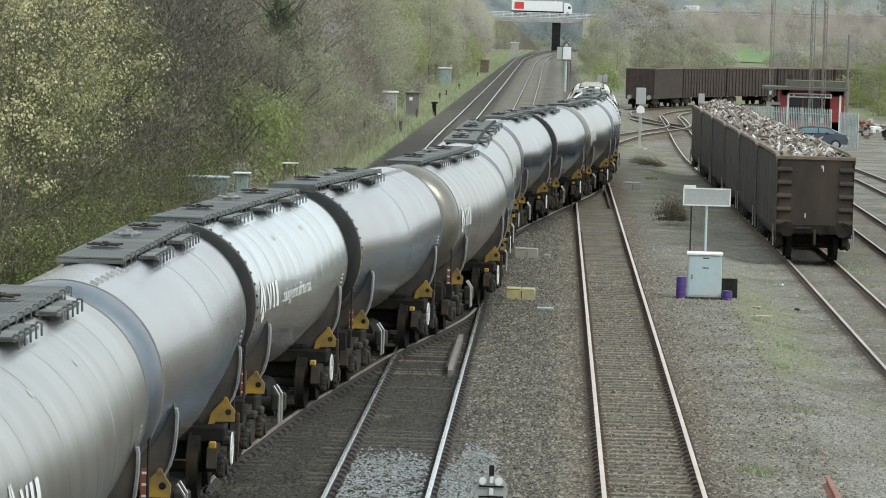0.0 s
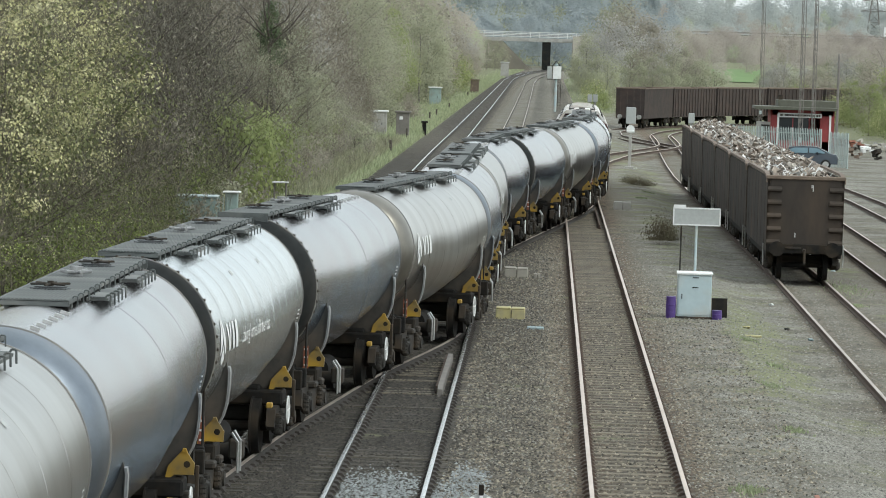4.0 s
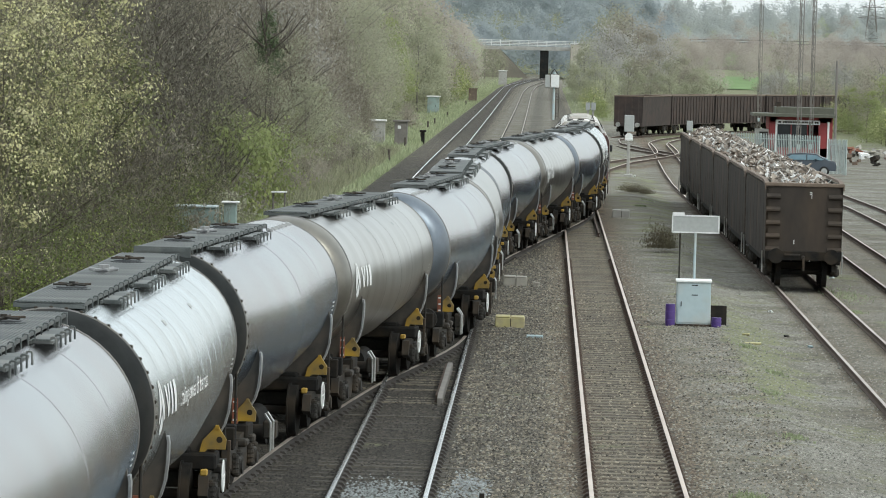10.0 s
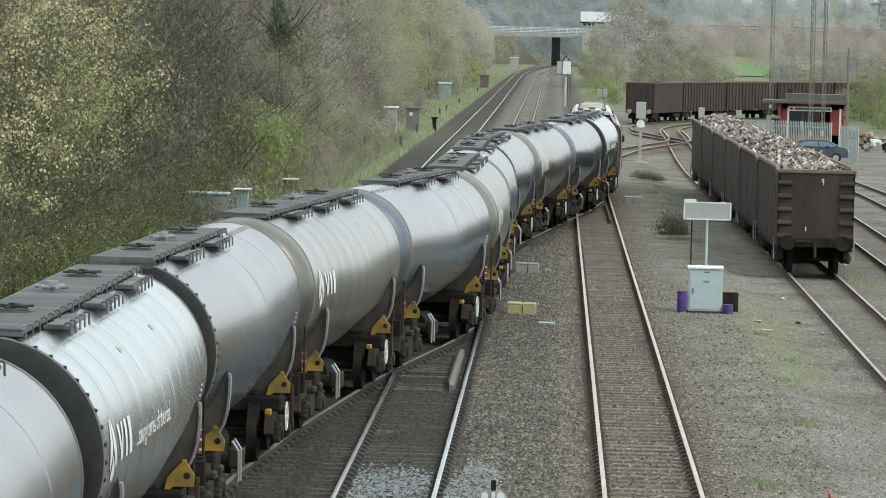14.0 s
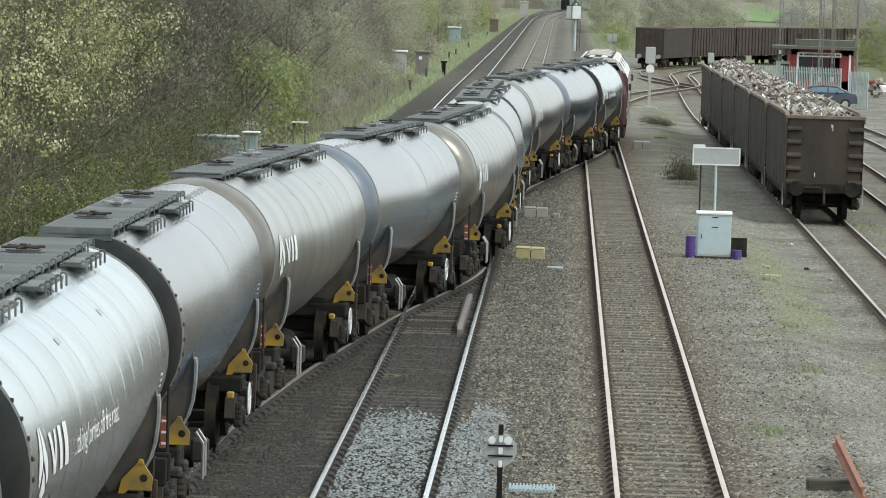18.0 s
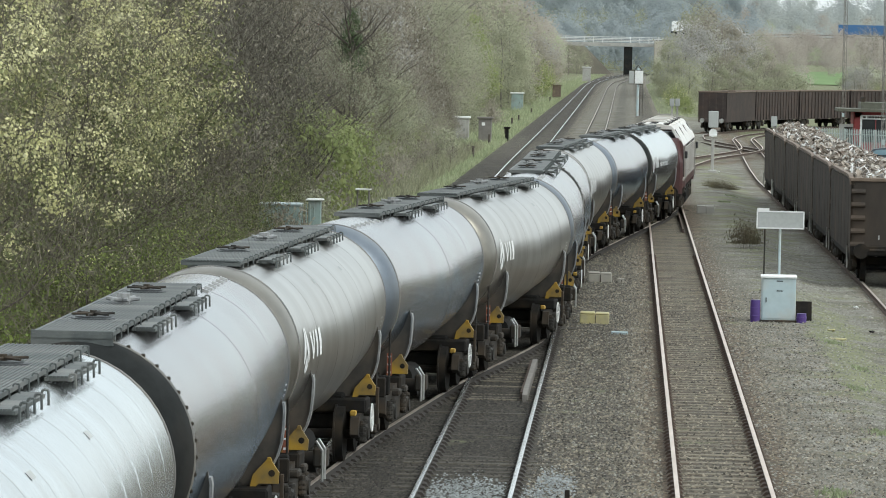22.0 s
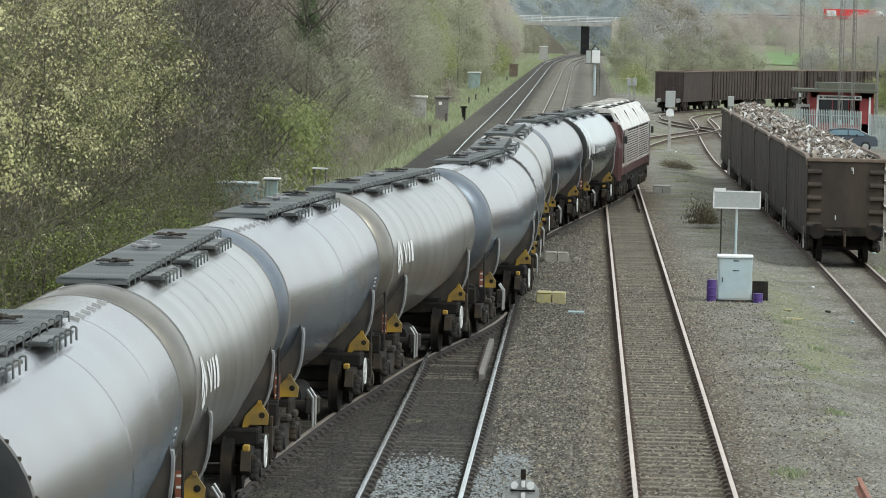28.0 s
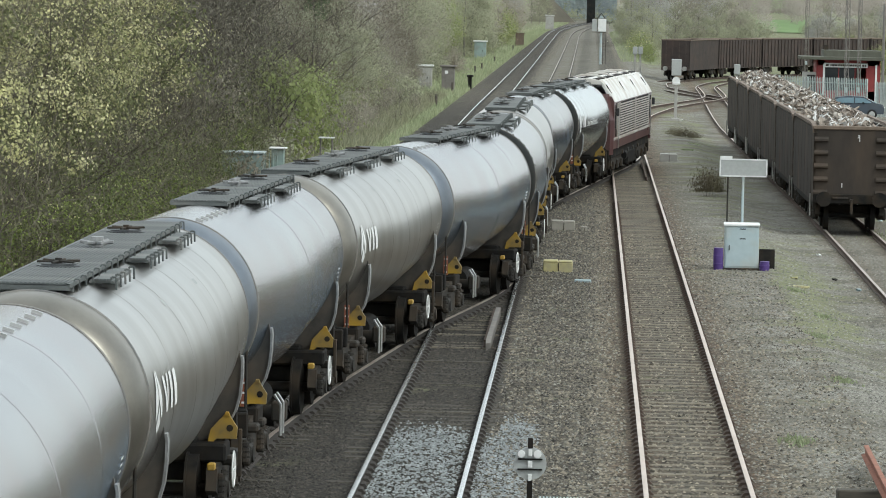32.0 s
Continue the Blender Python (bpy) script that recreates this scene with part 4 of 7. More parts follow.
    row(["far_olive", "yellow", "far_brown"], 455, 560, 8.0, lambda y: 40.0, 8.0, (0.55, 0.85))
    row(["yellow", "hedge", "far_brown"], 365, 450, 9.0, lambda y: 0.09 * y, 4.0, (0.7, 0.95))
    row(["yellow", "yellow", "far_green"], 380, 450, 8.0, lambda y: 0.08 * y, 3.0, (0.5, 0.75))
    for x, y, s in ((35.5, 520, 0.9), (38.0, 500, 0.8), (42.0, 530, 0.9)):
        plant("far_grey", x, y, s, r.uniform(0, 6.28))
    plant("birch", 24.6, 450, 1.0, 0.5)
    for x, y, s in ((4.25, 157.2, 1.0), (4.5, 158.4, 0.8), (4.8, 223, 1.0), (5.3, 224, 0.8), (4.4, 226, 0.9)):
        plant("dark_bush", x, y, s, r.uniform(0, 6.28), stretch=2.1 if y < 160 else 1.0, group="bushes in the yard")
    # the first 60 crowns stand unseen east of the yard, added to darken tank reflections
    wood("woodland", "distant wood of bare trees greyed by painted haze, plus an unseen belt", "wood_grey",
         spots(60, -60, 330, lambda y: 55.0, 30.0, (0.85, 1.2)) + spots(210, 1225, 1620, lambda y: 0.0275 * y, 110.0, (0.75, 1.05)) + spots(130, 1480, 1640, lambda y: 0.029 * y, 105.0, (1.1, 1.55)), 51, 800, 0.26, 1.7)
    wood("woodland_hill", "wooded hill behind the road bridge, blue-grey from painted haze", "wood_blue",
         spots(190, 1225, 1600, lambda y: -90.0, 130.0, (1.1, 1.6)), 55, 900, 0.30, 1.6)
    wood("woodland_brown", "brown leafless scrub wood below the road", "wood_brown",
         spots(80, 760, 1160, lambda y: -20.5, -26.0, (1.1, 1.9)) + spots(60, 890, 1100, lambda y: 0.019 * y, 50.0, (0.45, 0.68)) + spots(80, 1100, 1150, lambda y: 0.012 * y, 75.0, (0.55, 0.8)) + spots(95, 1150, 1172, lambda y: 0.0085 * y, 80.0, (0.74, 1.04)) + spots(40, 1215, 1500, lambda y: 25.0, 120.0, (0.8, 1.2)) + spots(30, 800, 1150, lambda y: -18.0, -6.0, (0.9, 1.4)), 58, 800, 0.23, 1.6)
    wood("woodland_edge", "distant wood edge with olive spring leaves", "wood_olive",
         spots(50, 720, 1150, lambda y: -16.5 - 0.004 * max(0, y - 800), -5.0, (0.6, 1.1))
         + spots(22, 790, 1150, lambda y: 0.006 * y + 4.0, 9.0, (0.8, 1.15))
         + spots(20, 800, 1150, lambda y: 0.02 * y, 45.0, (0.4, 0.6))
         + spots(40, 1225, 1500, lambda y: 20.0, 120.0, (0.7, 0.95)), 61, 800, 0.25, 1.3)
    for x, y, s in ((-13.5, 1110, 0.85), (-11.5, 1105, 0.7), (-15.5, 1100, 0.9)):
        plant("veil_olive", x, y, s, r.uniform(0, 6.28))
    bm = bmnew()
    bm.faces.new([bm.verts.new((x, y, float(ground_z(np.float64(x), np.float64(y))) + 0.15)) for x, y in ((33.5, 905), (44.5, 905), (46.5, 950), (35.5, 950))])
    bmesh.ops.subdivide_edges(bm, edges=bm.edges[:], cuts=6, use_grid_fill=True)
    for v in bm.verts:
        v.co.z = float(ground_z(np.float64(v.co.x), np.float64(v.co.y))) + 0.2
    tagged(new("meadow", mesh_of("meadow", bm, "meadow_green")), "small bright green meadow on a far slope", "meadow", kind="structure")


scatter_trees()


def far_hill():
    """The hazy wooded ridge behind everything, an uneven crest that falls away to the east."""
    bm = bmnew()
    rows = []
    for u in np.linspace(-0.2, 0.2, 801):
        y = 1750.0
        top = 0.0082 + 0.0095 * (1 - float(sstep(0.022, 0.037, np.float64(u)))) + 0.0012 * noise.noise((u * 130, 1.0, 0.0))
        z = 6.96 + top * y
        crest = z + y * 0.0009 * noise.noise((u * 620, 5.0, 0.0))
        rows.append([(u * y, y - 120, 3.0), (u * y, y - 60, z * 0.62), (u * y, y - 8, z * 0.94), (u * y, y, crest), (u * y, y + 60, z * 0.8), (u * y, y + 200, 0.0)])
    loft(bm, rows, close=False, caps=False)
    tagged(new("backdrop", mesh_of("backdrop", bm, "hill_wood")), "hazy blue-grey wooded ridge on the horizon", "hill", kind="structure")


far_hill()

# ---- tracks ----
track("main line with shiny rails on old timber sleepers", MAIN_A, sleepers=(56, 250), head="rail_bright", foot="rail_dark")
track("straight main line track with shiny rails on worn sleepers", MAIN_B, sleepers=(52, 240), bare=(84.5, 98), settle=(-0.03, 0.01), head="rail_bright", foot="rail_dark", dull_from=250)
track("middle track with worn rails on weathered sleepers", MIDDLE, sleepers=(52, 250), mat="sleeper_worn", settle=(-0.012, 0.004))
track("yard siding with light rusty rails", YARD, YARD_Z, head="rail_yard")
track("rusty yard siding half sunk in dust", SIDE, YARD_Z, head="rail_yard")
track("far rusty siding curving through the yard", FAR_SIDE, YARD_Z, head="rail_yard")
track("curved siding under the hopper wagons", HOPPERS, YARD_Z, head="rail_yard")
track("crossover from the main line to the next track", part_line(ROUTE, 64, 106), -0.003, sleepers=(66, 104), head="rail_yard", foot="rail_dark")
track("crossover from the middle track to the main line", part_line(ROUTE, 132, 204), -0.003, sleepers=(134, 200), head="rail_yard", foot="rail_dark")


# ---- ballast stones, grass ----
def stones(name, label, mat, pts, size, seed):
    """Loose angular stones, each a small crooked octahedron, joined."""
    r = np.random.default_rng(seed)
    n = len(pts)
    oct_v = np.array([[1, 0, 0], [0, 1, 0], [-1, 0, 0], [0, -1, 0], [0, 0, 0.8], [0, 0, -0.8]])
    v = oct_v[None] * r.uniform(0.55, 1.3, (n, 6, 1)) * (size * r.uniform(0.55, 1.35, (n, 1, 1)))
    a = r.uniform(0, 2 * np.pi, n)
    c, s = np.cos(a)[:, None], np.sin(a)[:, None]
    v = np.stack([v[:, :, 0] * c - v[:, :, 1] * s, v[:, :, 0] * s + v[:, :, 1] * c, v[:, :, 2]], 2)
    v = v + pts[:, None, :]
    f = np.array([[0, 1, 4], [1, 2, 4], [2, 3, 4], [3, 0, 4]])
    faces = (f[None] + (np.arange(n) * 6)[:, None, None]).reshape(-1, 3)
    me = bpy.data.meshes.new(name)
    me.vertices.add(n * 6)
    me.vertices.foreach_set("co", v.astype(np.float32).ravel())
    me.loops.add(len(faces) * 3)
    me.loops.foreach_set("vertex_index", faces.astype(np.int32).ravel())
    me.polygons.add(len(faces))
    me.polygons.foreach_set("loop_start", np.arange(0, len(faces) * 3, 3, dtype=np.int32))
    me.update()
    me.materials.append(MATS[mat])
    return tagged(new(name, me), label, "ballast", kind="stuff")


def ballast():
    r = np.random.default_rng(8)

    def spread(n, x0, x1, y0, y1, z=0.0):
        y = y0 * (y1 / y0) ** r.uniform(0, 1, n)
        x = r.uniform(x0, x1, n)
        return np.stack([x, y, ground_z(x, y) + z + r.uniform(-0.01, 0.02, n)], 1)

    a = spread(15000, -1.5, 0.7, 56, 165)
    b = spread(8000, 2.6, 4.8, 56, 130)
    e = spread(4500, 0.95, 2.3, 56, 130, 0.0)
    stones("ballast_stones", "grey-brown crushed stone between the tracks", "ballast_grey", np.concatenate([a, b, e]), 0.031, 1)
    stones("ballast_chips", "paler crushed stone chips between the tracks", "ballast_pale", np.concatenate([spread(7000, -1.5, 0.7, 56, 150), spread(26000, 2.5, 8.4, 56, 170), spread(5000, 8.8, 13.0, 70, 200)]), 0.028, 6)
    c = spread(16000, -5.0, -3.3, 56, 130)
    d = spread(9000, -3.0, -1.75, 56, 120, 0.01)
    stones("track_ballast", "dark oily crushed stone along the rails", "ballast_dark", np.concatenate([c, d, spread(13000, -1.5, 0.2, 56, 165)]), 0.025, 2)
    n = 26000
    x = r.uniform(-3.05, -0.7, n)
    y = r.uniform(54, 74, n)
    w = np.array([noise.noise((float(p) * 0.9, float(q) * 0.25, 3.0)) for p, q in zip(x, y)])
    edge = 70.5 + 1.6 * w - np.abs(x + 2.3) * 1.4 + 3.2 * (x > -1.35)
    keep = (r.uniform(0, 1, n) < 0.46) & (y < edge + r.normal(0, 0.7, n)) & (np.abs(x + 3.2) > 0.1) & (np.abs(x + 1.7) > 0.12) & (x < -0.85 + 0.25 * w + r.normal(0, 0.12, n))
    x, y = x[keep], y[keep]
    hump = 0.03 + 0.05 * np.clip((edge[keep] - y) / 3, 0, 1)
    stones("fresh_ballast", "patch of fresh pale grey ballast across the track", "ballast_new", np.stack([x, y, ground_z(x, y) + hump + r.uniform(-0.02, 0.03, len(x))], 1), 0.024, 3)


ballast()


def grass():
    r = np.random.default_rng(9)

    def blades(name, label, xs, ys, h, z0=0.0, mat="grass_blade"):
        n = len(xs)
        base = np.stack([xs, ys, ground_z(xs, ys) + z0], 1)
        a = r.uniform(0, 2 * np.pi, n)
        lean = r.normal(0, 0.35, (n, 2))
        hh = h * r.uniform(0.4, 1.3, n)
        w = 0.02 + 0.03 * hh
        dx = np.stack([np.cos(a) * w, np.sin(a) * w, np.zeros(n)], 1)
        top = base + np.stack([lean[:, 0] * hh, lean[:, 1] * hh, hh], 1)
        v = np.stack([base - dx, base + dx, top], 1).reshape(-1, 3)
        me = bpy.data.meshes.new(name)
        me.vertices.add(n * 3)
        me.vertices.foreach_set("co", v.astype(np.float32).ravel())
        me.loops.add(n * 3)
        me.loops.foreach_set("vertex_index", np.arange(n * 3, dtype=np.int32))
        me.polygons.add(n)
        me.polygons.foreach_set("loop_start", np.arange(0, n * 3, 3, dtype=np.int32))
        me.update()
        me.materials.append(MATS[mat])
        return tagged(new(name, me), label, "grass", kind="stuff")

    n = 42000
    y = 110 * (1150 / 110) ** r.uniform(0, 1, n)
    x = -9.1 - 0.9 * (1 - sstep(120, 200, y)) - np.abs(r.normal(0, 2.2, n)) + 0.010 * np.maximum(0, y - 850)
    blades("lineside_grass", "rough olive green grass on the railway bank", x, y, 0.34)
    n = 9000
    y = r.uniform(195, 300, n)
    x = -10.0 - np.abs(r.normal(0, 1.3, n))
    blades("dry_grass", "tall pale dry grass beside the line", x, y, 0.6, mat="grass_dry")
    n = 6000
    y = 480 * (1150 / 480) ** r.uniform(0, 1, n)
    x = 3.2 + np.abs(r.normal(0, 3.0, n)) + 0.03 * np.maximum(0, y - 850)
    blades("verge_grass", "green grass verge east of the line", x, y, 0.4)
    # small tufts in the yard and between the rails
    xs, ys = [], []
    for cx, cy, k in ((3.45, 70.3, 300), (2.0, 59.5, 120), (5.0, 93, 160), (9.6, 137, 400), (5.2, 108, 170), (5.5, 100, 140), (4.9, 82, 120), (9.3, 128, 200), (4.6, 205, 260), (5.2, 215, 260)):
        xs.append(r.normal(cx, 0.13 if k < 350 else 0.35, k))
        ys.append(r.normal(cy, 0.35 if k < 350 else 2.2, k))
    blades("yard_tufts", "small green tufts of weed in the yard", np.concatenate(xs), np.concatenate(ys), 0.06)


grass()

# ---- tank wagons ----
HALF = 6.45
TOP = 3.77


def tank_profile(y):
    """Radius and centre height of the barrel: two cones that meet in the middle, deeper there."""
    k = 1 - abs(y) / HALF
    r = 1.265 + 0.13 * k
    return r, TOP - r


def ring(y, r, cz, n=56):
    return [(r * math.sin(2 * math.pi * i / n), y, cz + r * math.cos(2 * math.pi * i / n)) for i in range(n)]


def on_tank(y, z, out=0.006):
    """A point of the barrel's right flank at that length and height."""
    r, cz = tank_profile(y)
    a = math.acos(max(-1, min(1, (z - cz) / r)))
    return ((r + out) * math.sin(a), y, cz + (r + out) * math.cos(a))


def flat_on_tank(bm, polys, y0, z0, out=0.007):
    """Lay flat outlines, given as (along, up), on the barrel's right flank, cut into strips that follow its curve."""
    tmp = bmnew()
    for poly in polys:
        tmp.faces.new([tmp.verts.new((u, v, 0)) for u, v in poly])
    bmesh.ops.triangulate(tmp, faces=tmp.faces[:])
    for k in range(-9, 10):
        bmesh.ops.bisect_plane(tmp, geom=tmp.verts[:] + tmp.edges[:] + tmp.faces[:], plane_co=(0, k * 0.06, 0), plane_no=(0, 1, 0))
    at = {v: bm.verts.new(on_tank(y0 + v.co.x, z0 + v.co.y, out)) for v in tmp.verts}
    for f in tmp.faces:
        bm.faces.new([at[v] for v in f.verts])
    tmp.free()


def lettering(t, words, y0, z0, size, mat="white_paint"):
    """Words laid along the barrel's right flank, read from the right side."""
    cu = bpy.data.curves.new("lettering", "FONT")
    cu.body, cu.size, cu.resolution_u = words, size, 2
    tmp = new("lettering_tmp", cu)
    dg = bpy.context.evaluated_depsgraph_get()
    me = bpy.data.meshes.new_from_object(tmp.evaluated_get(dg))
    bpy.data.objects.remove(tmp)
    for v in me.vertices:
        v.co = on_tank(y0 + v.co.x, z0 + v.co.y, 0.018)
    me.materials.clear()
    me.materials.append(MATS[mat])
    ob = new("lettering", me)
    ob.parent = t
    ob["label"] = "white painted slogan"
    ob["kind"] = "stuff"
    return ob


_bm = bmnew()
box(_bm, (0, 0, 0), (0.045, 0.045, 0.045), 0.01)
STUD = mesh_of("stud", _bm, "bogie_grey")


def tank_wagon(kind):
    silver = kind in ("logo", "slogan")
    label = {"logo": "silver bogie oil tank wagon with white emblem, moving in a train", "slogan": "bright silver tank wagon with white emblem and slogan, moving",
             "plain": "dull blue-grey bogie oil tank wagon, moving in a train", "turned": "weathered grey-blue bogie oil tank wagon, moving in a train"}[kind]
    t = thing("tank_wagon", label, "tank wagon", "tank wagons of the train")
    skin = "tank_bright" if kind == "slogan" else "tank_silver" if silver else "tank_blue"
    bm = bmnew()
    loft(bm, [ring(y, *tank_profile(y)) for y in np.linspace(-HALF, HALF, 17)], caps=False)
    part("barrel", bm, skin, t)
    # weld seams round the barrel
    seams = {"slogan": (-5.4, -4.2, -3.0, -1.8, -0.6, 0.6, 1.8, 3.0, 4.2, 5.4), "logo": (-4.3, -2.1, 0.0, 2.1, 4.3)}.get(kind, (0.0, 3.6))
    for y in seams:
        bm = bmnew()
        r, cz = tank_profile(y)
        loft(bm, [ring(y - 0.025, r + 0.001, cz), ring(y - 0.01, r + 0.005, cz), ring(y + 0.01, r + 0.005, cz), ring(y + 0.025, r + 0.001, cz)], caps=False)
        part("seam", bm, skin, t)
    for s in (-1, 1):
        bm = bmnew()
        r, cz = tank_profile(HALF)
        rings = [ring(s * (HALF + 0.62 * math.sin(a)), max(0.01, r - 0.40 * (1 - math.cos(a))), cz) for a in np.linspace(0, math.pi / 2, 9)]
        rings += [ring(s * (HALF + 0.62 + 0.1 * math.sin(k * 0.52)), (r - 0.40) * math.cos(k * 0.52) + 0.005, cz) for k in (1, 2, 3)]
        loft(bm, rings, caps=False)
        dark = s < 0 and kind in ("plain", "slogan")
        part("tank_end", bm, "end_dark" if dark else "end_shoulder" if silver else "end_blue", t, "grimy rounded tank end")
        bm = bmnew()
        loft(bm, [ring(s * (HALF - 0.02), r + 0.002, cz), ring(s * (HALF - 0.01), r + 0.012, cz), ring(s * (HALF + 0.03), r + 0.012, cz), ring(s * (HALF + 0.05), r - 0.003, cz)], caps=False)
        er = part("end_ring", bm, "end_grime", t, "grimy welded end ring")
        if dark:
            for k in range(44):
                a = 2 * math.pi * k / 44
                share("stud", STUD, er, Matrix.Translation(((r + 0.01) * math.sin(a), s * (HALF + 0.01), cz + (r + 0.01) * math.cos(a))))
        # cradle plate with a raised edge
        y = s * 5.05
        r, cz = tank_profile(y)
        outer = [(1.30, 2.08), (1.295, 1.85), (1.27, 1.62), (1.22, 1.44), (1.15, 1.31), (1.18, 1.20), (1.06, 0.98), (0.9, 0.86), (0.0, 0.84)]
        inner = [(0.99 * r * math.sin(a), cz + 0.99 * r * math.cos(a)) for a in np.linspace(math.pi, radians(100), 10)]
        half_outline = outer + inner
        for sx in (-1, 1):
            bm = bmnew()
            prism(bm, [(sx * x, z) for x, z in half_outline], "y", y - 0.035, y + 0.035)
            sd = part("saddle", bm, "saddle_grime", t, "grimy curved cradle plate")
            bm = bmnew()
            edge = [(1.285, 2.16)] + outer[:6]
            loft(bm, [[(sx * x, y - 0.09, z), (sx * (x + 0.03), y - 0.09, z), (sx * (x + 0.03), y + 0.09, z), (sx * x, y + 0.09, z)] for x, z in edge])
            part("flange", bm, "valve_grey", sd, "pale worn edge flange")
            bm = bmnew()
            yb = s * 5.05 - 0.12
            prism(bm, [(sx * x, z) for x, z in ((0.88, 1.03), (0.94, 1.02), (1.0, 1.08), (1.26, 1.08), (1.27, 1.23), (1.16, 1.39), (1.10, 1.40), (0.92, 1.20))], "y", yb - 0.03, yb + 0.03)
            jb = part("jacking_bracket", bm, "hazard_yellow", t, "yellow steel jacking bracket")
            bm = bmnew()
            tube(bm, (sx * 1.17, yb - 0.036, 1.22), (sx * 1.17, yb + 0.036, 1.22), 0.045, seg=14)
            part("eye_hole", bm, "underframe", jb)
            bm = bmnew()
            prism(bm, [(sx * x, z) for x, z in ((1.10, 1.39), (1.17, 1.38), (1.15, 1.43), (1.11, 1.43))], "y", yb - 0.05, yb + 0.05)
            part("cap", bm, "hazard_yellow", jb)
        # headstock, frame stub, coupling
        bm = bmnew()
        box(bm, (0, s * 6.0, 1.0), (1.5, 2.7, 0.22), 0.03)
        box(bm, (0, s * 4.9, 0.92), (2.3, 0.7, 0.24), 0.03)
        part("end_frame", bm, "underframe", t)
        bm = bmnew()
        box(bm, (0, s * 7.22, 1.03), (2.45, 0.12, 0.34), 0.02)
        hs = part("headstock", bm, "underframe", t)
        bm = bmnew()
        tube(bm, (0, s * 7.26, 1.0), (0, s * 7.44, 0.95), 0.05)
        tube(bm, (0, s * 7.42, 0.98), (0, s * 7.44, 0.62), 0.04)
        part("coupling", bm, "underframe", hs)
        for x in (-0.875, 0.875):
            bm = bmnew()
            tube(bm, (x, s * 7.27, 1.04), (x, s * 7.42, 1.04), 0.1, seg=14)
            tube(bm, (x, s * 7.41, 1.04), (x, s * 7.47, 1.04), 0.23, seg=20)
            part("buffer", bm, "bogie_grey", hs)
        bogie(t, s * 5.35)
        # end uprights and a warning plate
        for x in (-1.12, 1.12):
            bm = bmnew()
            rod(bm, [(x, s * 6.55, 0.95), (x, s * 6.55, 1.95), (x * 0.9, s * 6.55, 2.25)], 0.022)
            part("grab_rail", bm, "bogie_grey", t)
        bm = bmnew()
        box(bm, (s * -0.97, s * 5.45, 1.26), (0.09, 0.02, 0.40))
        wp = part("warning_plate", bm, "red_plate", t, "orange-red warning plate")
        bm = bmnew()
        for z in (1.12, 1.26, 1.40):
            box(bm, (s * -0.97, s * (5.45 + 0.012), z), (0.06, 0.004, 0.03))
        part("marking", bm, "white_paint", wp)
    for sx in (-1, 1):
        bm = bmnew()
        loft(bm, [[(sx * a, y, c), (sx * (a + 0.02), y, c), (sx * (a + 0.10), y, c + d), (sx * (a + 0.08), y, c + d)] for y, a, c, d in ((-4.85, 0.74, 1.0, 0.17), (-3.9, 0.72, 1.02, 0.12), (-2.9, 0.70, 1.05, 0.04))])
        part("drip_sheet", bm, "valve_grey", t, "pale sheet along the tank belly")
    # brake wheel, post, tank bottom discharge gear
    for sx in (-1, 1):
        bm = bmnew()
        wheel_ring(bm, (sx * 1.30, 4.05, 0.78), 0.23, 0.011)
        part("brake_wheel", bm, "white_paint", t, "white-rimmed brake handwheel")
        bm = bmnew()
        box(bm, (sx * 1.33, 4.62, 0.93), (0.05, 0.09, 0.62), 0.008)
        part("post", bm, "bogie_grey", t)
        for y in (-3.35, -3.0):
            bm = bmnew()
            rod(bm, [(sx * 1.18, y, 1.05), (sx * 1.28, y, 0.9), (sx * 1.28, y, 0.45)], 0.022)
            part("pipe", bm, "steel_bright", t)
        bm = bmnew()
        box(bm, (sx * 1.16, -2.4, 0.72), (0.22, 0.3, 0.3), 0.03)
        part("valve_box", bm, "bogie_grey", t)
        bm = bmnew()
        box(bm, (sx * 1.15, 2.45, 0.98), (0.1, 0.16, 0.09), 0.015)
        part("label_box", bm, "hazard_yellow", t)
    bm = bmnew()
    tube(bm, (-1.05, -2.0, 0.6), (1.05, -2.0, 0.6), 0.16, seg=12)
    tube(bm, (0, -2.2, 0.95), (0, -2.2, 0.45), 0.14, seg=12)
    part("discharge_pipe", bm, "underframe", t)
    bm = bmnew()
    tube(bm, (0.45, 0.2, 0.62), (0.45, 1.5, 0.62), 0.2, seg=14)
    part("air_tank", bm, "underframe", t)
    tank_fittings(t, kind)
    if silver:
        emblem(t, -6.0, 2.62)
    if kind == "slogan":
        lettering(t, "...taking lorries off the road", -3.75, 2.42, 0.31)
    # small painted data panels
    for y, z, w, h in ((5.6, 2.35, 0.26, 0.2),):
        bm = bmnew()
        for k in range(3):
            flat_on_tank(bm, [[(0, -k * 0.07), (w, -k * 0.07), (w, -k * 0.07 - 0.025), (0, -k * 0.07 - 0.025)]], y, z)
        part("data_panel", bm, "white_paint", t, "small white painted data lines")
    return t


def wheel_ring(bm, c, r, w, seg=20):
    rings = []
    for i in range(seg):
        a = 2 * math.pi * i / seg
        e = Vector((0, math.cos(a), math.sin(a)))
        p = Vector(c) + e * r
        rings.append([p + Vector((-w, 0, 0)), p + e * w, p + Vector((w, 0, 0)), p - e * w])
    rings.append(rings[0])
    loft(bm, rings, caps=False)
    for i in range(0, seg, 5):
        a = 2 * math.pi * i / seg
        tube(bm, c, (c[0], c[1] + r * math.cos(a), c[2] + r * math.sin(a)), 0.012, seg=5)


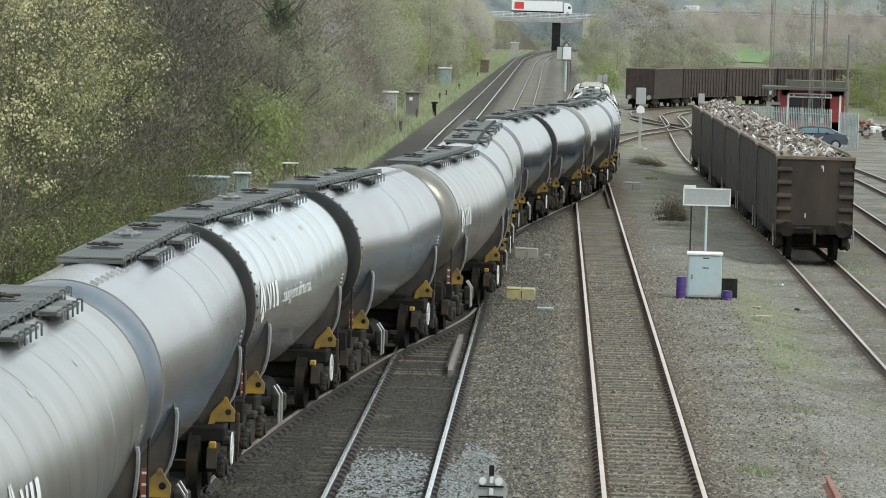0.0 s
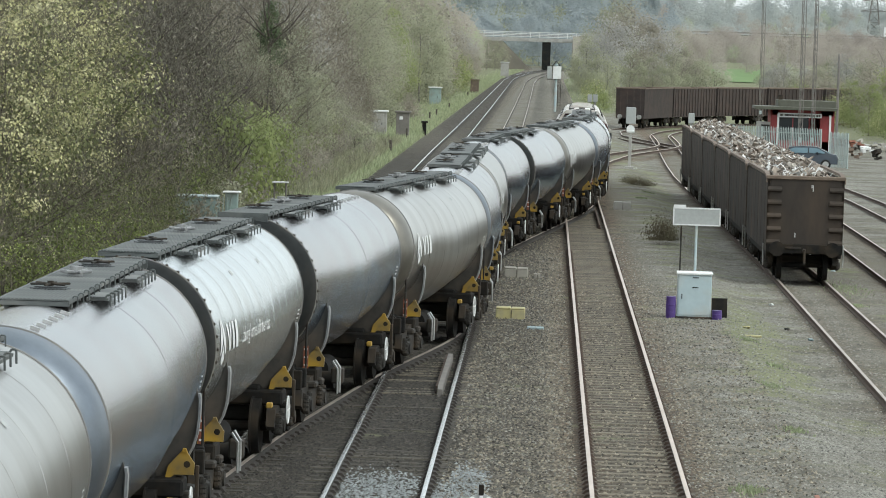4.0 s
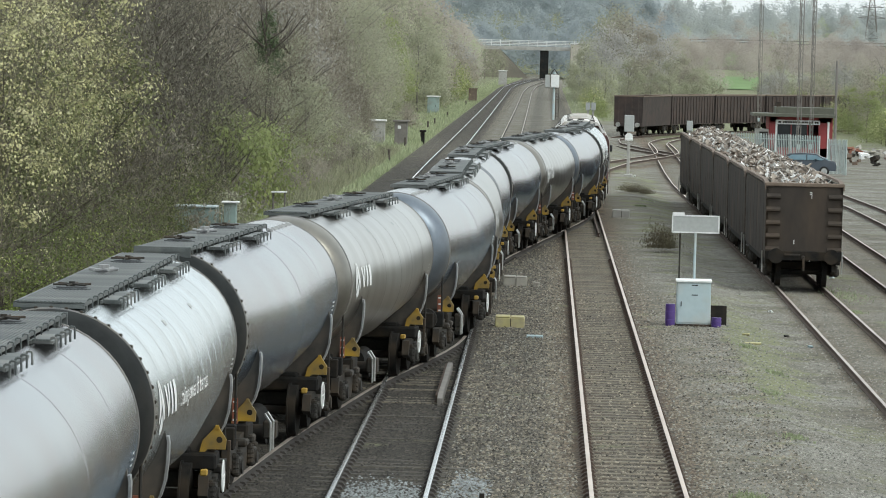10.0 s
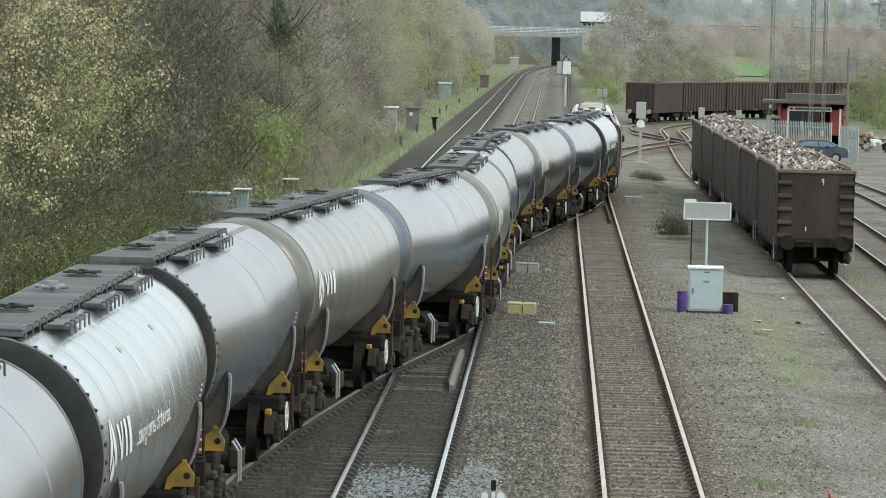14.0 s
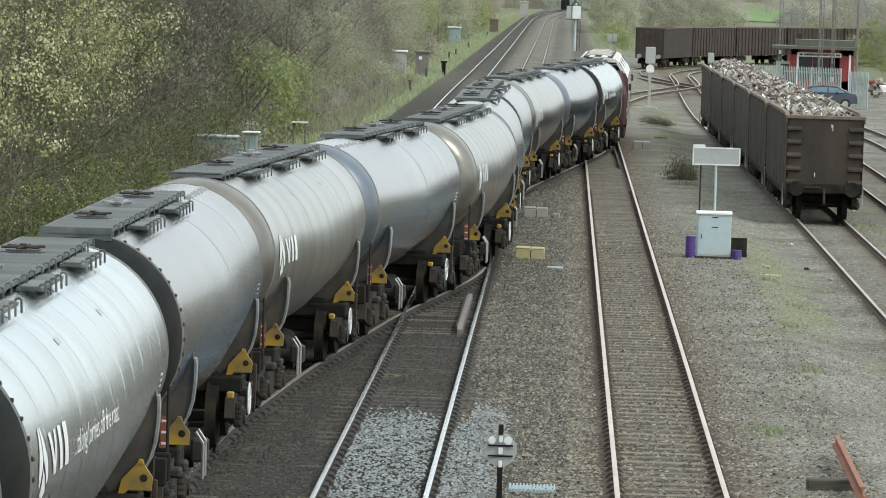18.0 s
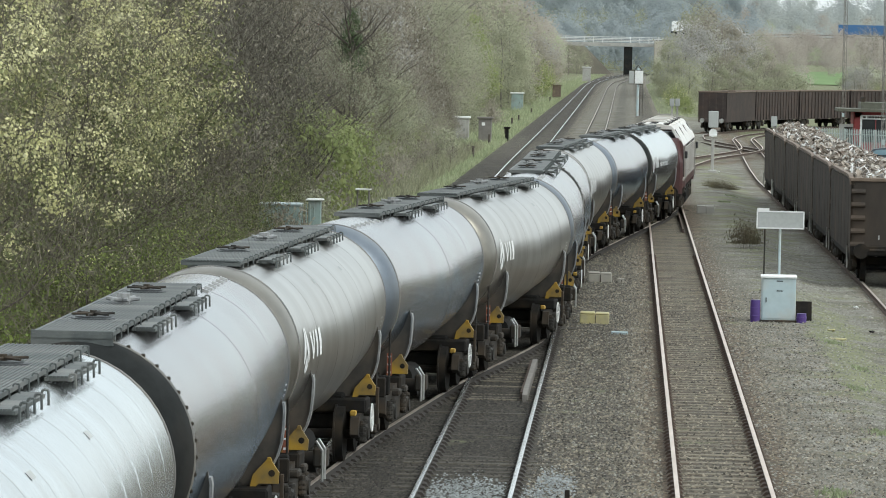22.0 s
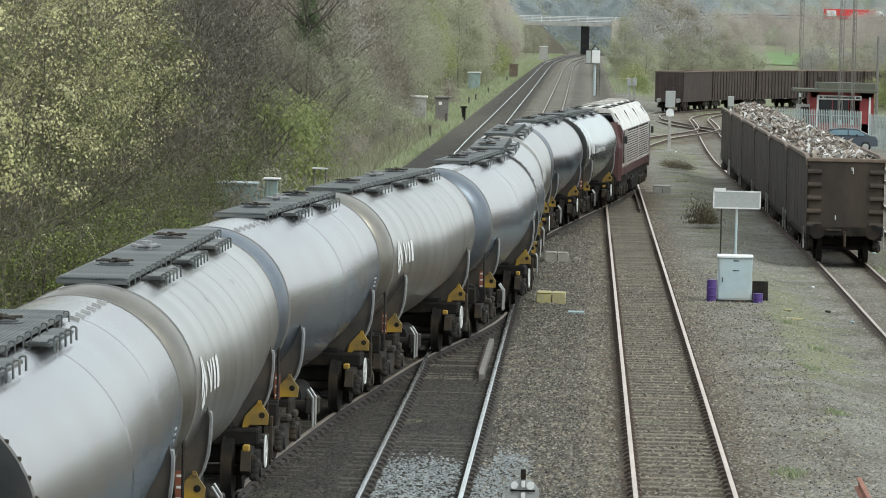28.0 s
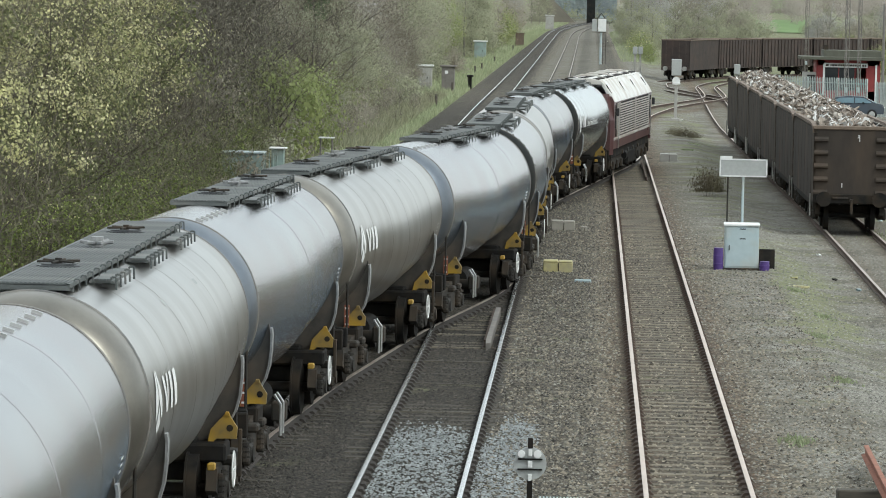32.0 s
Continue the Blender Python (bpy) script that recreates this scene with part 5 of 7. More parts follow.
def emblem(t, y, z):
    """A white arrow-shaped emblem and three bold bars, laid on the flank."""
    def low(poly):
        return [(u, v * 0.52) for u, v in poly]
    bm = bmnew()
    flat_on_tank(bm, [low(p) for p in ([(-0.02, -0.42), (0.05, -0.5), (0.25, -0.05), (0.25, 0.5), (0.2, 0.5), (0.0, -0.1)],
                                       [(0.29, 0.5), (0.34, 0.5), (0.54, -0.1), (0.56, -0.42), (0.49, -0.5), (0.29, -0.05)],
                                       [(0.10, -0.62), (0.27, -0.18), (0.44, -0.62), (0.27, -0.76)])], y, z)
    part("emblem", bm, "white_paint", t, "white three-part emblem")
    for poly in ([(0.0, 0.36), (0.16, 0.36), (0.34, -0.40), (0.22, -0.40)], [(0.36, 0.36), (0.50, 0.36), (0.34, -0.40), (0.26, -0.40)],
                 [(0.62, 0.36), (0.80, 0.36), (0.80, -0.40), (0.62, -0.40)], [(0.96, 0.36), (1.2, 0.36), (1.2, -0.40), (0.96, -0.40)]):
        bm = bmnew()
        flat_on_tank(bm, [low(poly)], y + 0.72, z - 0.02)
        part("emblem_bar", bm, "white_paint", t, "white painted bar")


def bogie(t, y):
    bm = bmnew()
    for x in (-1.02, 1.02):
        prism(bm, [(y - 1.45, 0.5), (y - 1.35, 0.78), (y - 0.6, 0.82), (y - 0.35, 0.92), (y + 0.35, 0.92), (y + 0.6, 0.82), (y + 1.35, 0.78), (y + 1.45, 0.5), (y + 1.2, 0.42),
                       (y + 0.75, 0.55), (y + 0.4, 0.3), (y - 0.4, 0.3), (y - 0.75, 0.55), (y - 1.2, 0.42)], "x", x - 0.07, x + 0.07)
    box(bm, (0, y, 0.62), (2.1, 0.5, 0.24), 0.02)
    b = part("bogie", bm, "bogie_grey", t, "cast steel bogie frame")
    for dy in (-0.9, 0.9):
        bm = bmnew()
        for x in (-0.75, 0.75):
            tube(bm, (x - 0.065, y + dy, 0.46), (x + 0.065, y + dy, 0.46), 0.46, seg=24)
            k = 1 if x > 0 else -1
            tube(bm, (x - k * 0.065, y + dy, 0.46), (x - k * 0.095, y + dy, 0.46), 0.49, seg=24)
        tube(bm, (-0.95, y + dy, 0.46), (0.95, y + dy, 0.46), 0.08, seg=10)
        part("wheelset", bm, "underframe", b, "steel wheelset")
        for x in (-1, 1):
            bm = bmnew()
            box(bm, (x * 1.12, y + dy, 0.47), (0.14, 0.3, 0.3), 0.03)
            tube(bm, (x * 1.16, y + dy, 0.47), (x * 1.22, y + dy, 0.47), 0.11, seg=12)
            part("axlebox", bm, "bogie_grey", b)
            for dd in (-0.24, 0.24):
                bm = bmnew()
                for k in range(4):
                    tube(bm, (x * 1.1, y + dy + dd, 0.40 + k * 0.075), (x * 1.1, y + dy + dd, 0.445 + k * 0.075), 0.085, seg=10)
                tube(bm, (x * 1.1, y + dy + dd, 0.38), (x * 1.1, y + dy + dd, 0.7), 0.05, seg=8)
                part("spring", bm, "bogie_grey", b)
            bm = bmnew()
            box(bm, (x * 1.1, y + dy * 0.45, 0.80), (0.26, 0.34, 0.12), 0.03)
            part("side_bearer", bm, "bogie_grey", b)
    return b


def tank_fittings(t, kind):
    silver = kind in ("logo", "slogan")
    lo, hi = (-6.3, 6.2) if silver else ((-6.7, 2.8) if kind == "plain" else (-2.8, 6.7))
    z = TOP + 0.055
    bm = bmnew()
    for x in (-0.45, 0.36):
        box(bm, (x, (lo + hi) / 2, z - 0.015), (0.04, hi - lo, 0.045))
    for y in np.linspace(lo, hi, 9):
        box(bm, (-0.045, y, z - 0.035), (0.85, 0.05, 0.05))
    box(bm, (-0.045, (lo + hi) / 2, z + 0.004), (0.83, hi - lo, 0.012))
    w = part("walkway", bm, "walkway", t, "dark steel walkway frame on the tank top")
    slat = None
    for x in np.linspace(-0.42, 0.33, 17):
        if slat is None:
            bm = bmnew()
            box(bm, (0, 0, 0), (0.03, hi - lo - 0.03, 0.012))
            slat = mesh_of("slat", bm, "walkway")
        share("slat", slat, w, Matrix.Translation((float(x), (lo + hi) / 2, z + 0.012)))
    for y in (lo + 0.5, (lo + hi) / 2, hi - 0.5):
        bm = bmnew()
        box(bm, (-0.04, y, TOP - 0.02), (0.8, 0.1, 0.1), 0.01)
        part("support", bm, "walkway", t)
    # hatch covers and valves
    span = hi - lo
    for f in (0.22, 0.78):
        bm = bmnew()
        tube(bm, (-0.08, lo + span * f, z), (-0.08, lo + span * f, z + 0.03), 0.25, seg=18)
        tube(bm, (-0.08, lo + span * f, z + 0.03), (-0.08, lo + span * f, z + 0.05), 0.2, seg=18)
        hc = part("hatch", bm, "hatch_grey", t, "round manhole cover")
        bm = bmnew()
        for a in (0.4, 1.45, 2.5):
            d = Vector((0.24 * math.cos(a), 0.34 * math.sin(a), 0))
            c = Vector((-0.08, lo + span * f, z + 0.075))
            tube(bm, c - d, c + d, 0.014, seg=6)
        tube(bm, (-0.08, lo + span * f, z + 0.05), (-0.08, lo + span * f, z + 0.11), 0.04, seg=10)
        part("clamp", bm, "bogie_grey", hc, "dark clamp arms")
    bm = bmnew()
    ym = lo + span * 0.52
    tube(bm, (-0.08, ym, z), (-0.08, ym, z + 0.14), 0.08, seg=10)
    for k in range(6):
        a = k * math.pi / 3
        tube(bm, (-0.08, ym, z + 0.06), (-0.08 + 0.2 * math.cos(a), ym + 0.32 * math.sin(a), z + 0.08), 0.024, seg=6)
    part("vent_valve", bm, "valve_grey", t, "worn grey vent valve")
    # fold-down side platforms with hooks
    n = 3 if silver else 2
    step_slat = None
    for k in range(n):
        yc = lo + span * (0.22 + 0.30 * k) if n == 3 else lo + span * (0.3 + 0.42 * k)
        bm = bmnew()
        for x in (0.39, 0.62):
            box(bm, (x, yc, z - 0.085), (0.03, 1.9, 0.034))
        for y in (-0.9, -0.45, 0, 0.45, 0.9):
            box(bm, (0.505, yc + y, z - 0.085), (0.26, 0.04, 0.03))
        sp = part("side_platform", bm, "walkway", t, "dark folding side step")
        if step_slat is None:
            bm = bmnew()
            box(bm, (0, 0, 0), (0.034, 1.88, 0.02))
            step_slat = mesh_of("slat", bm, "walkway")
        for x in np.linspace(0.43, 0.58, 5):
            share("slat", step_slat, sp, Matrix.Translation((float(x), yc, z - 0.062)))
        for y in (-0.92, -0.46, 0.0, 0.46, 0.92):
            bm = bmnew()
            rod(bm, [(0.60, yc + y, z - 0.07), (0.62, yc + y, z - 0.03), (0.665, yc + y, z - 0.035), (0.67, yc + y, z - 0.17)], 0.013, seg=5)
            part("hook", bm, "walkway", sp)
    hook = None
    for y in np.arange(lo + 0.4, hi - 0.3, 0.62):
        if hook is None:
            bm = bmnew()
            rod(bm, [(0.37, 0, z), (0.385, 0, z + 0.035), (0.43, 0, z + 0.03), (0.435, 0, z - 0.08)], 0.009, seg=5)
            hook = mesh_of("rail_hook", bm, "walkway")
        share("rail_hook", hook, w, Matrix.Translation((0, float(y), 0)))
    if not silver:
        # front board of the walkway and a row of lugs on the bare part
        yb = lo if kind == "plain" else hi
        bm = bmnew()
        box(bm, (-0.045, yb, z - 0.06), (0.88, 0.03, 0.16), 0.005)
        part("end_board", bm, "walkway", t)
        for k in range(6):
            y = (hi + 0.5 + k * 0.55) if kind == "plain" else (lo - 0.5 - k * 0.55)
            bm = bmnew()
            rr, cz = tank_profile(y)
            a = radians(17)
            box(bm, (rr * math.sin(a), y, cz + rr * math.cos(a) + 0.01), (0.11, 0.05, 0.04), rot=Euler((0, a, 0)))
            part("lug", bm, "steel_bright", t)
    else:
        for k in range(2):
            bm = bmnew()
            flat = [on_tank(y, TOP - 0.38, 0.004) for y in (lo + span * (0.32 + 0.3 * k), lo + span * (0.34 + 0.3 * k))]
            flat += [on_tank(y, TOP - 0.44, 0.004) for y in (lo + span * (0.34 + 0.3 * k), lo + span * (0.32 + 0.3 * k))]
            bm.faces.new([bm.verts.new(p) for p in flat])
            part("foot_mark", bm, "sign_back", t, "white painted step mark")


# ---- locomotive ----
def locomotive():
    t = thing("locomotive", "maroon and silver diesel locomotive with louvred sides coupled behind the tanks", "locomotive")
    bm = bmnew()
    prism(bm, [(-1.30, 1.2), (1.30, 1.2), (1.31, 2.98), (1.2, 3.2), (-1.2, 3.2), (-1.31, 2.98)], "y", -10.1, 10.1)
    for s in (-1, 1):
        loft(bm, [[(-1.30, s * 10.1, 1.0), (1.30, s * 10.1, 1.0), (1.31, s * 10.1, 2.3), (-1.31, s * 10.1, 2.3)], [(-1.2, s * 10.55, 1.0), (1.2, s * 10.55, 1.0), (1.2, s * 10.5, 2.3), (-1.2, s * 10.5, 2.3)]])
        loft(bm, [[(-1.31, s * 10.1, 2.3), (1.31, s * 10.1, 2.3), (1.1, s * 10.1, 3.3), (-1.1, s * 10.1, 3.3)], [(-1.2, s * 10.5, 2.3), (1.2, s * 10.5, 2.3), (1.0, s * 10.2, 3.3), (-1.0, s * 10.2, 3.3)]])
    body = part("body", bm, "loco_red", t, "dark maroon painted bodyside")
    for s in (-1, 1):
        for x in (-0.55, 0.55):
            bm = bmnew()
            box(bm, (x, s * 10.46, 2.62), (0.85, 0.06, 0.5), 0.02, rot=Euler((s * 0.3, 0, 0)))
            part("windscreen", bm, "dark_glass", t, "dark cab windscreen")
        for x in (-0.9, 0.9):
            bm = bmnew()
            tube(bm, (x, s * 10.55, 1.05), (x, s * 10.72, 1.05), 0.12, seg=14)
            tube(bm, (x, s * 10.70, 1.05), (x, s * 10.76, 1.05), 0.25, seg=18)
            part("buffer", bm, "underframe", t)
        bm = bmnew()
        box(bm, (0, s * 10.45, 0.7), (2.4, 0.2, 0.5), 0.03)
        part("valance", bm, "underframe", t)
    # roof: pale slopes, dark slots along the top
    for sx in (-1, 1):
        bm = bmnew()
        loft(bm, [[(sx * 1.32, y, 2.98), (sx * 1.22, y, 3.2), (sx * 0.82, y, 3.74), (sx * 0.76, y, 3.70), (sx * 1.1, y, 3.1)] for y in (-10.0, 10.0)])
        rs = part("roof_slope", bm, "loco_pale", t, "pale silver sloping roof edge")
        for y, w in ((-9.4, 0.16), (-3.0, 0.1), (2.8, 0.1), (8.8, 0.16)):
            bm = bmnew()
            box(bm, (sx * 1.035, y, 3.46), (0.03, w, 0.4), 0.004, rot=Euler((0, sx * -0.557, 0)))
            part("roof_slot", bm, "underframe", rs, "dark upright slot")
    bm = bmnew()
    prism(bm, [(-0.82, 3.64), (0.82, 3.64), (0.78, 3.78), (0.3, 3.86), (-0.3, 3.86), (-0.78, 3.78)], "y", -10.0, 10.0)
    part("roof", bm, "loco_pale", t, "pale weathered roof")
    for y0, y1 in ((-9.5, -6.4), (-6.0, -2.4), (-1.8, 2.2), (2.8, 6.2), (6.6, 9.5)):
        for x, w in ((-0.5, 0.26), (0.0, 0.30), (0.52, 0.24)):
            bm = bmnew()
            box(bm, (x, (y0 + y1) / 2, 3.85 - 0.05 * abs(x)), (w, y1 - y0, 0.05), 0.01)
            part("roof_hatch", bm, "underframe", t, "dark lengthwise roof vent")
    for y in (-6.2, -2.1, 2.5, 6.4):
        bm = bmnew()
        rod(bm, [(-0.8, y, 3.74), (-0.3, y, 3.92), (0.3, y, 3.92), (0.8, y, 3.74)], 0.04, seg=6)
        part("roof_rib", bm, "loco_silver", t)
    slat = None
    for sx in (-1, 1):
        bm = bmnew()
        box(bm, (sx * 1.312, -0.25, 2.30), (0.02, 18.0, 1.28), 0.004)
        part("grille_panel", bm, "underframe", t)
        for k in range(13):
            if slat is None:
                bm = bmnew()
                box(bm, (0, 0, 0), (0.035, 15.6, 0.045))
                slat = mesh_of("louvre", bm, "loco_silver")
            share("louvre", slat, t, Matrix.Translation((sx * 1.335, 0.4, 1.72 + k * 0.094)))
        for y in (-8.72, -7.8, 0.6, 8.2):
            bm = bmnew()
            box(bm, (sx * 1.335, y, 2.3), (0.05, 0.12, 1.28), 0.005)
            part("grille_frame", bm, "loco_silver", t)
        bm = bmnew()
        box(bm, (sx * 1.32, 0, 1.58), (0.05, 19.9, 0.10), 0.004)
        part("stripe", bm, "loco_silver", t, "pale silver body stripe")
        bm = bmnew()
        box(bm, (sx * 1.16, 0, 1.02), (0.1, 19.8, 0.36), 0.01)
        part("solebar", bm, "underframe", t)
        for y in (-9.25, 9.25):
            if y > 0:
                bm = bmnew()
                box(bm, (sx * 1.316, y - 0.75, 2.05), (0.02, 0.5, 1.3), 0.01)
                part("cab_door", bm, "loco_red", t, "maroon cab door")
            bm = bmnew()
            box(bm, (sx * 1.322, y, 2.4), (0.02, 0.7, 0.95), 0.01)
            part("side_window", bm, "dark_glass", t, "dark cab side window")
            bm = bmnew()
            rod(bm, [(sx * 1.38, y - math.copysign(0.6, y), 1.2), (sx * 1.38, y - math.copysign(0.6, y), 2.7)], 0.02)
            part("handrail", bm, "steel_bright", t)
            bm = bmnew()
            box(bm, (sx * 1.42, y + math.copysign(0.5, y), 2.6), (0.12, 0.06, 0.3), 0.02)
            part("mirror", bm, "black_plastic", t)
        bm = bmnew()
        box(bm, (sx * 0.95, 0.3, 0.62), (0.6, 4.4, 0.6), 0.08)
        tube(bm, (sx * 1.1, -3.2, 0.75), (sx * 1.1, -2.2, 0.75), 0.2, seg=14)
        part("fuel_tank", bm, "underframe", t)
        bm = bmnew()
        for k in range(4):
            box(bm, (sx * 1.15, -4.2 + k * 2.7, 0.92), (0.2, 0.5, 0.14), 0.02)
        part("equipment_box", bm, "bogie_grey", t)
    for yc in (-6.6, 6.6):
        bm = bmnew()
        for x in (-1.08, 1.08):
            prism(bm, [(yc - 2.6, 0.55), (yc - 2.5, 0.85), (yc + 2.5, 0.85), (yc + 2.6, 0.55), (yc + 2.2, 0.45), (yc + 1.0, 0.6), (yc, 0.5), (yc - 1.0, 0.6), (yc - 2.2, 0.45)], "x", x - 0.08, x + 0.08)
        b = part("bogie", bm, "bogie_grey", t, "six-wheel bogie frame")
        for dy in (-2.0, 0, 2.0):
            bm = bmnew()
            for x in (-0.75, 0.75):
                tube(bm, (x - 0.07, yc + dy, 0.53), (x + 0.07, yc + dy, 0.53), 0.53, seg=24)
            tube(bm, (-0.9, yc + dy, 0.53), (0.9, yc + dy, 0.53), 0.09, seg=10)
            part("wheelset", bm, "underframe", b, "steel wheelset")
            for x in (-1.18, 1.18):
                bm = bmnew()
                box(bm, (x, yc + dy, 0.53), (0.14, 0.36, 0.34), 0.04)
                part("axlebox", bm, "bogie_grey", b)
    return t


# ---- how the train runs: seconds, metres run ----
RUN_AT = [(0, 0), (3, -3.5), (6.5, -8.7), (9, -12.9), (12, -18.4), (14, -21.9), (17, -27.0), (19, -30.3), (21, -33.5), (23, -36.8), (25, -39.8), (28, -44.6), (30, -47.9), (32, -51.0)]
CENTRE4, PITCH = 102.7, 15.0


def on_route(s):
    return Vector((float(np.interp(s, RUN, ROUTE[1])), float(np.interp(s, RUN, ROUTE[0])), 0.0))


def run_pose(s, half):
    a, b = on_route(s - half), on_route(s + half)
    d = b - a
    return Matrix.Translation((a + b) / 2) @ Matrix.Rotation(-math.atan2(d.x, d.y), 4, "Z")


def run_at(t):
    ts, vs = [p[0] for p in RUN_AT], [p[1] for p in RUN_AT]
    us = np.arange(-3, 35.01, 0.25)
    w = np.exp(-((t - us) / 1.0) ** 2)
    v = np.interp(us, ts, vs)
    v = np.where(us < 0, us * (vs[1] - vs[0]) / (ts[1] - ts[0]), v)
    v = np.where(us > 32, vs[-1] + (us - 32) * (vs[-1] - vs[-2]) / (ts[-1] - ts[-2]), v)
    return float(np.dot(w, v) / w.sum())


WAGONS = []
protos = {}
for n, kind in enumerate(("logo", "turned", "slogan", "plain", "logo", "turned", "logo", "turned", "plain", "logo", "turned", "slogan")):
    if kind not in protos:
        protos[kind] = tank_wagon(kind)
        WAGONS.append((n, protos[kind]))
    else:
        WAGONS.append((n, copy_thing(protos[kind], Matrix())))
LOCO = locomotive()


# ---- scrap wagons in the yard ----
def scrap_wagon(length=13.3):
    t = thing("box_wagon", "dark brown open box wagon with battered rim, loaded", "freight wagon", "scrap wagons in the yard")
    h, w, z0, z1 = length / 2, 1.21, 0.92, 3.26
    for sx in (-1, 1):
        bm = bmnew()
        loft(bm, [[(sx * w, y, z0), (sx * (w + 0.01), y, z1), (sx * (w - 0.07), y, z1), (sx * (w - 0.07), y, z0)] for y in np.linspace(-h, h, 5)])
        sd = part("side_wall", bm, "box_brown", t)
        for y in np.linspace(-h + 1.4, h - 1.4, 6):
            bm = bmnew()
            box(bm, (sx * (w + 0.006), float(y), (z0 + z1) / 2 - 0.05), (0.012, 0.06, z1 - z0 - 0.2), 0.006)
            part("stanchion", bm, "box_brown", sd)
        bm = bmnew()
        pts = [(-h, z1 - 0.16), (-h + 0.25, z1 - 0.04), (-h + 0.8, z1 + 0.03), (-h + 1.6, z1 + 0.06), (h - 1.6, z1 + 0.06), (h - 0.8, z1 + 0.03), (h - 0.25, z1 - 0.04), (h, z1 - 0.16)]
        loft(bm, [[(sx * (w - 0.09), y, z), (sx * (w + 0.05), y, z), (sx * (w + 0.05), y, z + 0.09), (sx * (w - 0.09), y, z + 0.09)] for y, z in pts])
        part("rim", bm, "rim_brown", t, "worn lighter brown rim")
        bm = bmnew()
        box(bm, (sx * 1.12, 0, 0.84), (0.14, length - 0.3, 0.2), 0.01)
        part("solebar", bm, "underframe", t)
    for sy in (-1, 1):
        bm = bmnew()
        box(bm, (0, sy * (h - 0.04), (z0 + z1) / 2), (2 * w, 0.08, z1 - z0))
        e = part("end_wall", bm, "box_brown", t)
        bm = bmnew()
        box(bm, (0, sy * (h - 0.02), z1 + 0.01), (2 * w + 0.1, 0.13, 0.12), 0.02)
        part("end_rim", bm, "rim_brown", t, "worn lighter brown rim")
        for k in range(5):
            for sx in (-1, 1):
                bm = bmnew()
                prism(bm, [(sy * (h), 1.12 + k * 0.42), (sy * (h + 0.11), 1.17 + k * 0.42), (sy * (h + 0.11), 1.22 + k * 0.42), (sy * h, 1.30 + k * 0.42)], "x", sx * 0.76, sx * 1.2)
                part("end_rib", bm, "box_brown", e)
        bm = bmnew()
        box(bm, (0, sy * (h + 0.03), 1.02), (2.42, 0.16, 0.3), 0.02)
        hs = part("headstock", bm, "underframe", t)
        for x in (-0.875, 0.875):
            bm = bmnew()
            tube(bm, (x, sy * (h + 0.1), 1.02), (x, sy * (h + 0.36), 1.02), 0.11, seg=14)
            tube(bm, (x, sy * (h + 0.34), 1.02), (x, sy * (h + 0.4), 1.02), 0.24, seg=20)
            part("buffer", bm, "underframe", hs)
        bm = bmnew()
        tube(bm, (0, sy * (h + 0.1), 0.98), (0, sy * (h + 0.3), 0.95), 0.06)
        tube(bm, (0, sy * (h + 0.28), 0.98), (0, sy * (h + 0.3), 0.55), 0.045)
        box(bm, (-0.35, sy * (h + 0.12), 1.05), (0.5, 0.06, 0.06), 0.01)
        part("coupling", bm, "bogie_grey", hs)
        bogie(t, sy * (h - 2.0))
        for x in (-1.27, 1.27):
            bm = bmnew()
            rod(bm, [(x, sy * (h - 0.5), 0.45), (x, sy * (h - 0.5), 1.15)], 0.025)
            part("grab_rail", bm, "steel_bright", t)
        for u, q, a, b in ((0.2, 3.03, 0.07, 0.03), (0.19, 2.97, 0.05, 0.025), (0.228, 2.93, 0.02, 0.17), (-0.3, 1.45, 0.025, 0.14)):
            bm = bmnew()
            box(bm, (-sy * u, sy * (h + 0.003), q), (a, 0.006, b))
            part("painted_mark", bm, "white_paint", e, "small white painted mark")
    bm = bmnew()
    box(bm, (0, 0, 0.95), (2.3, length - 0.2, 0.1))
    part("floor_plate", bm, "underframe", t)
    return t


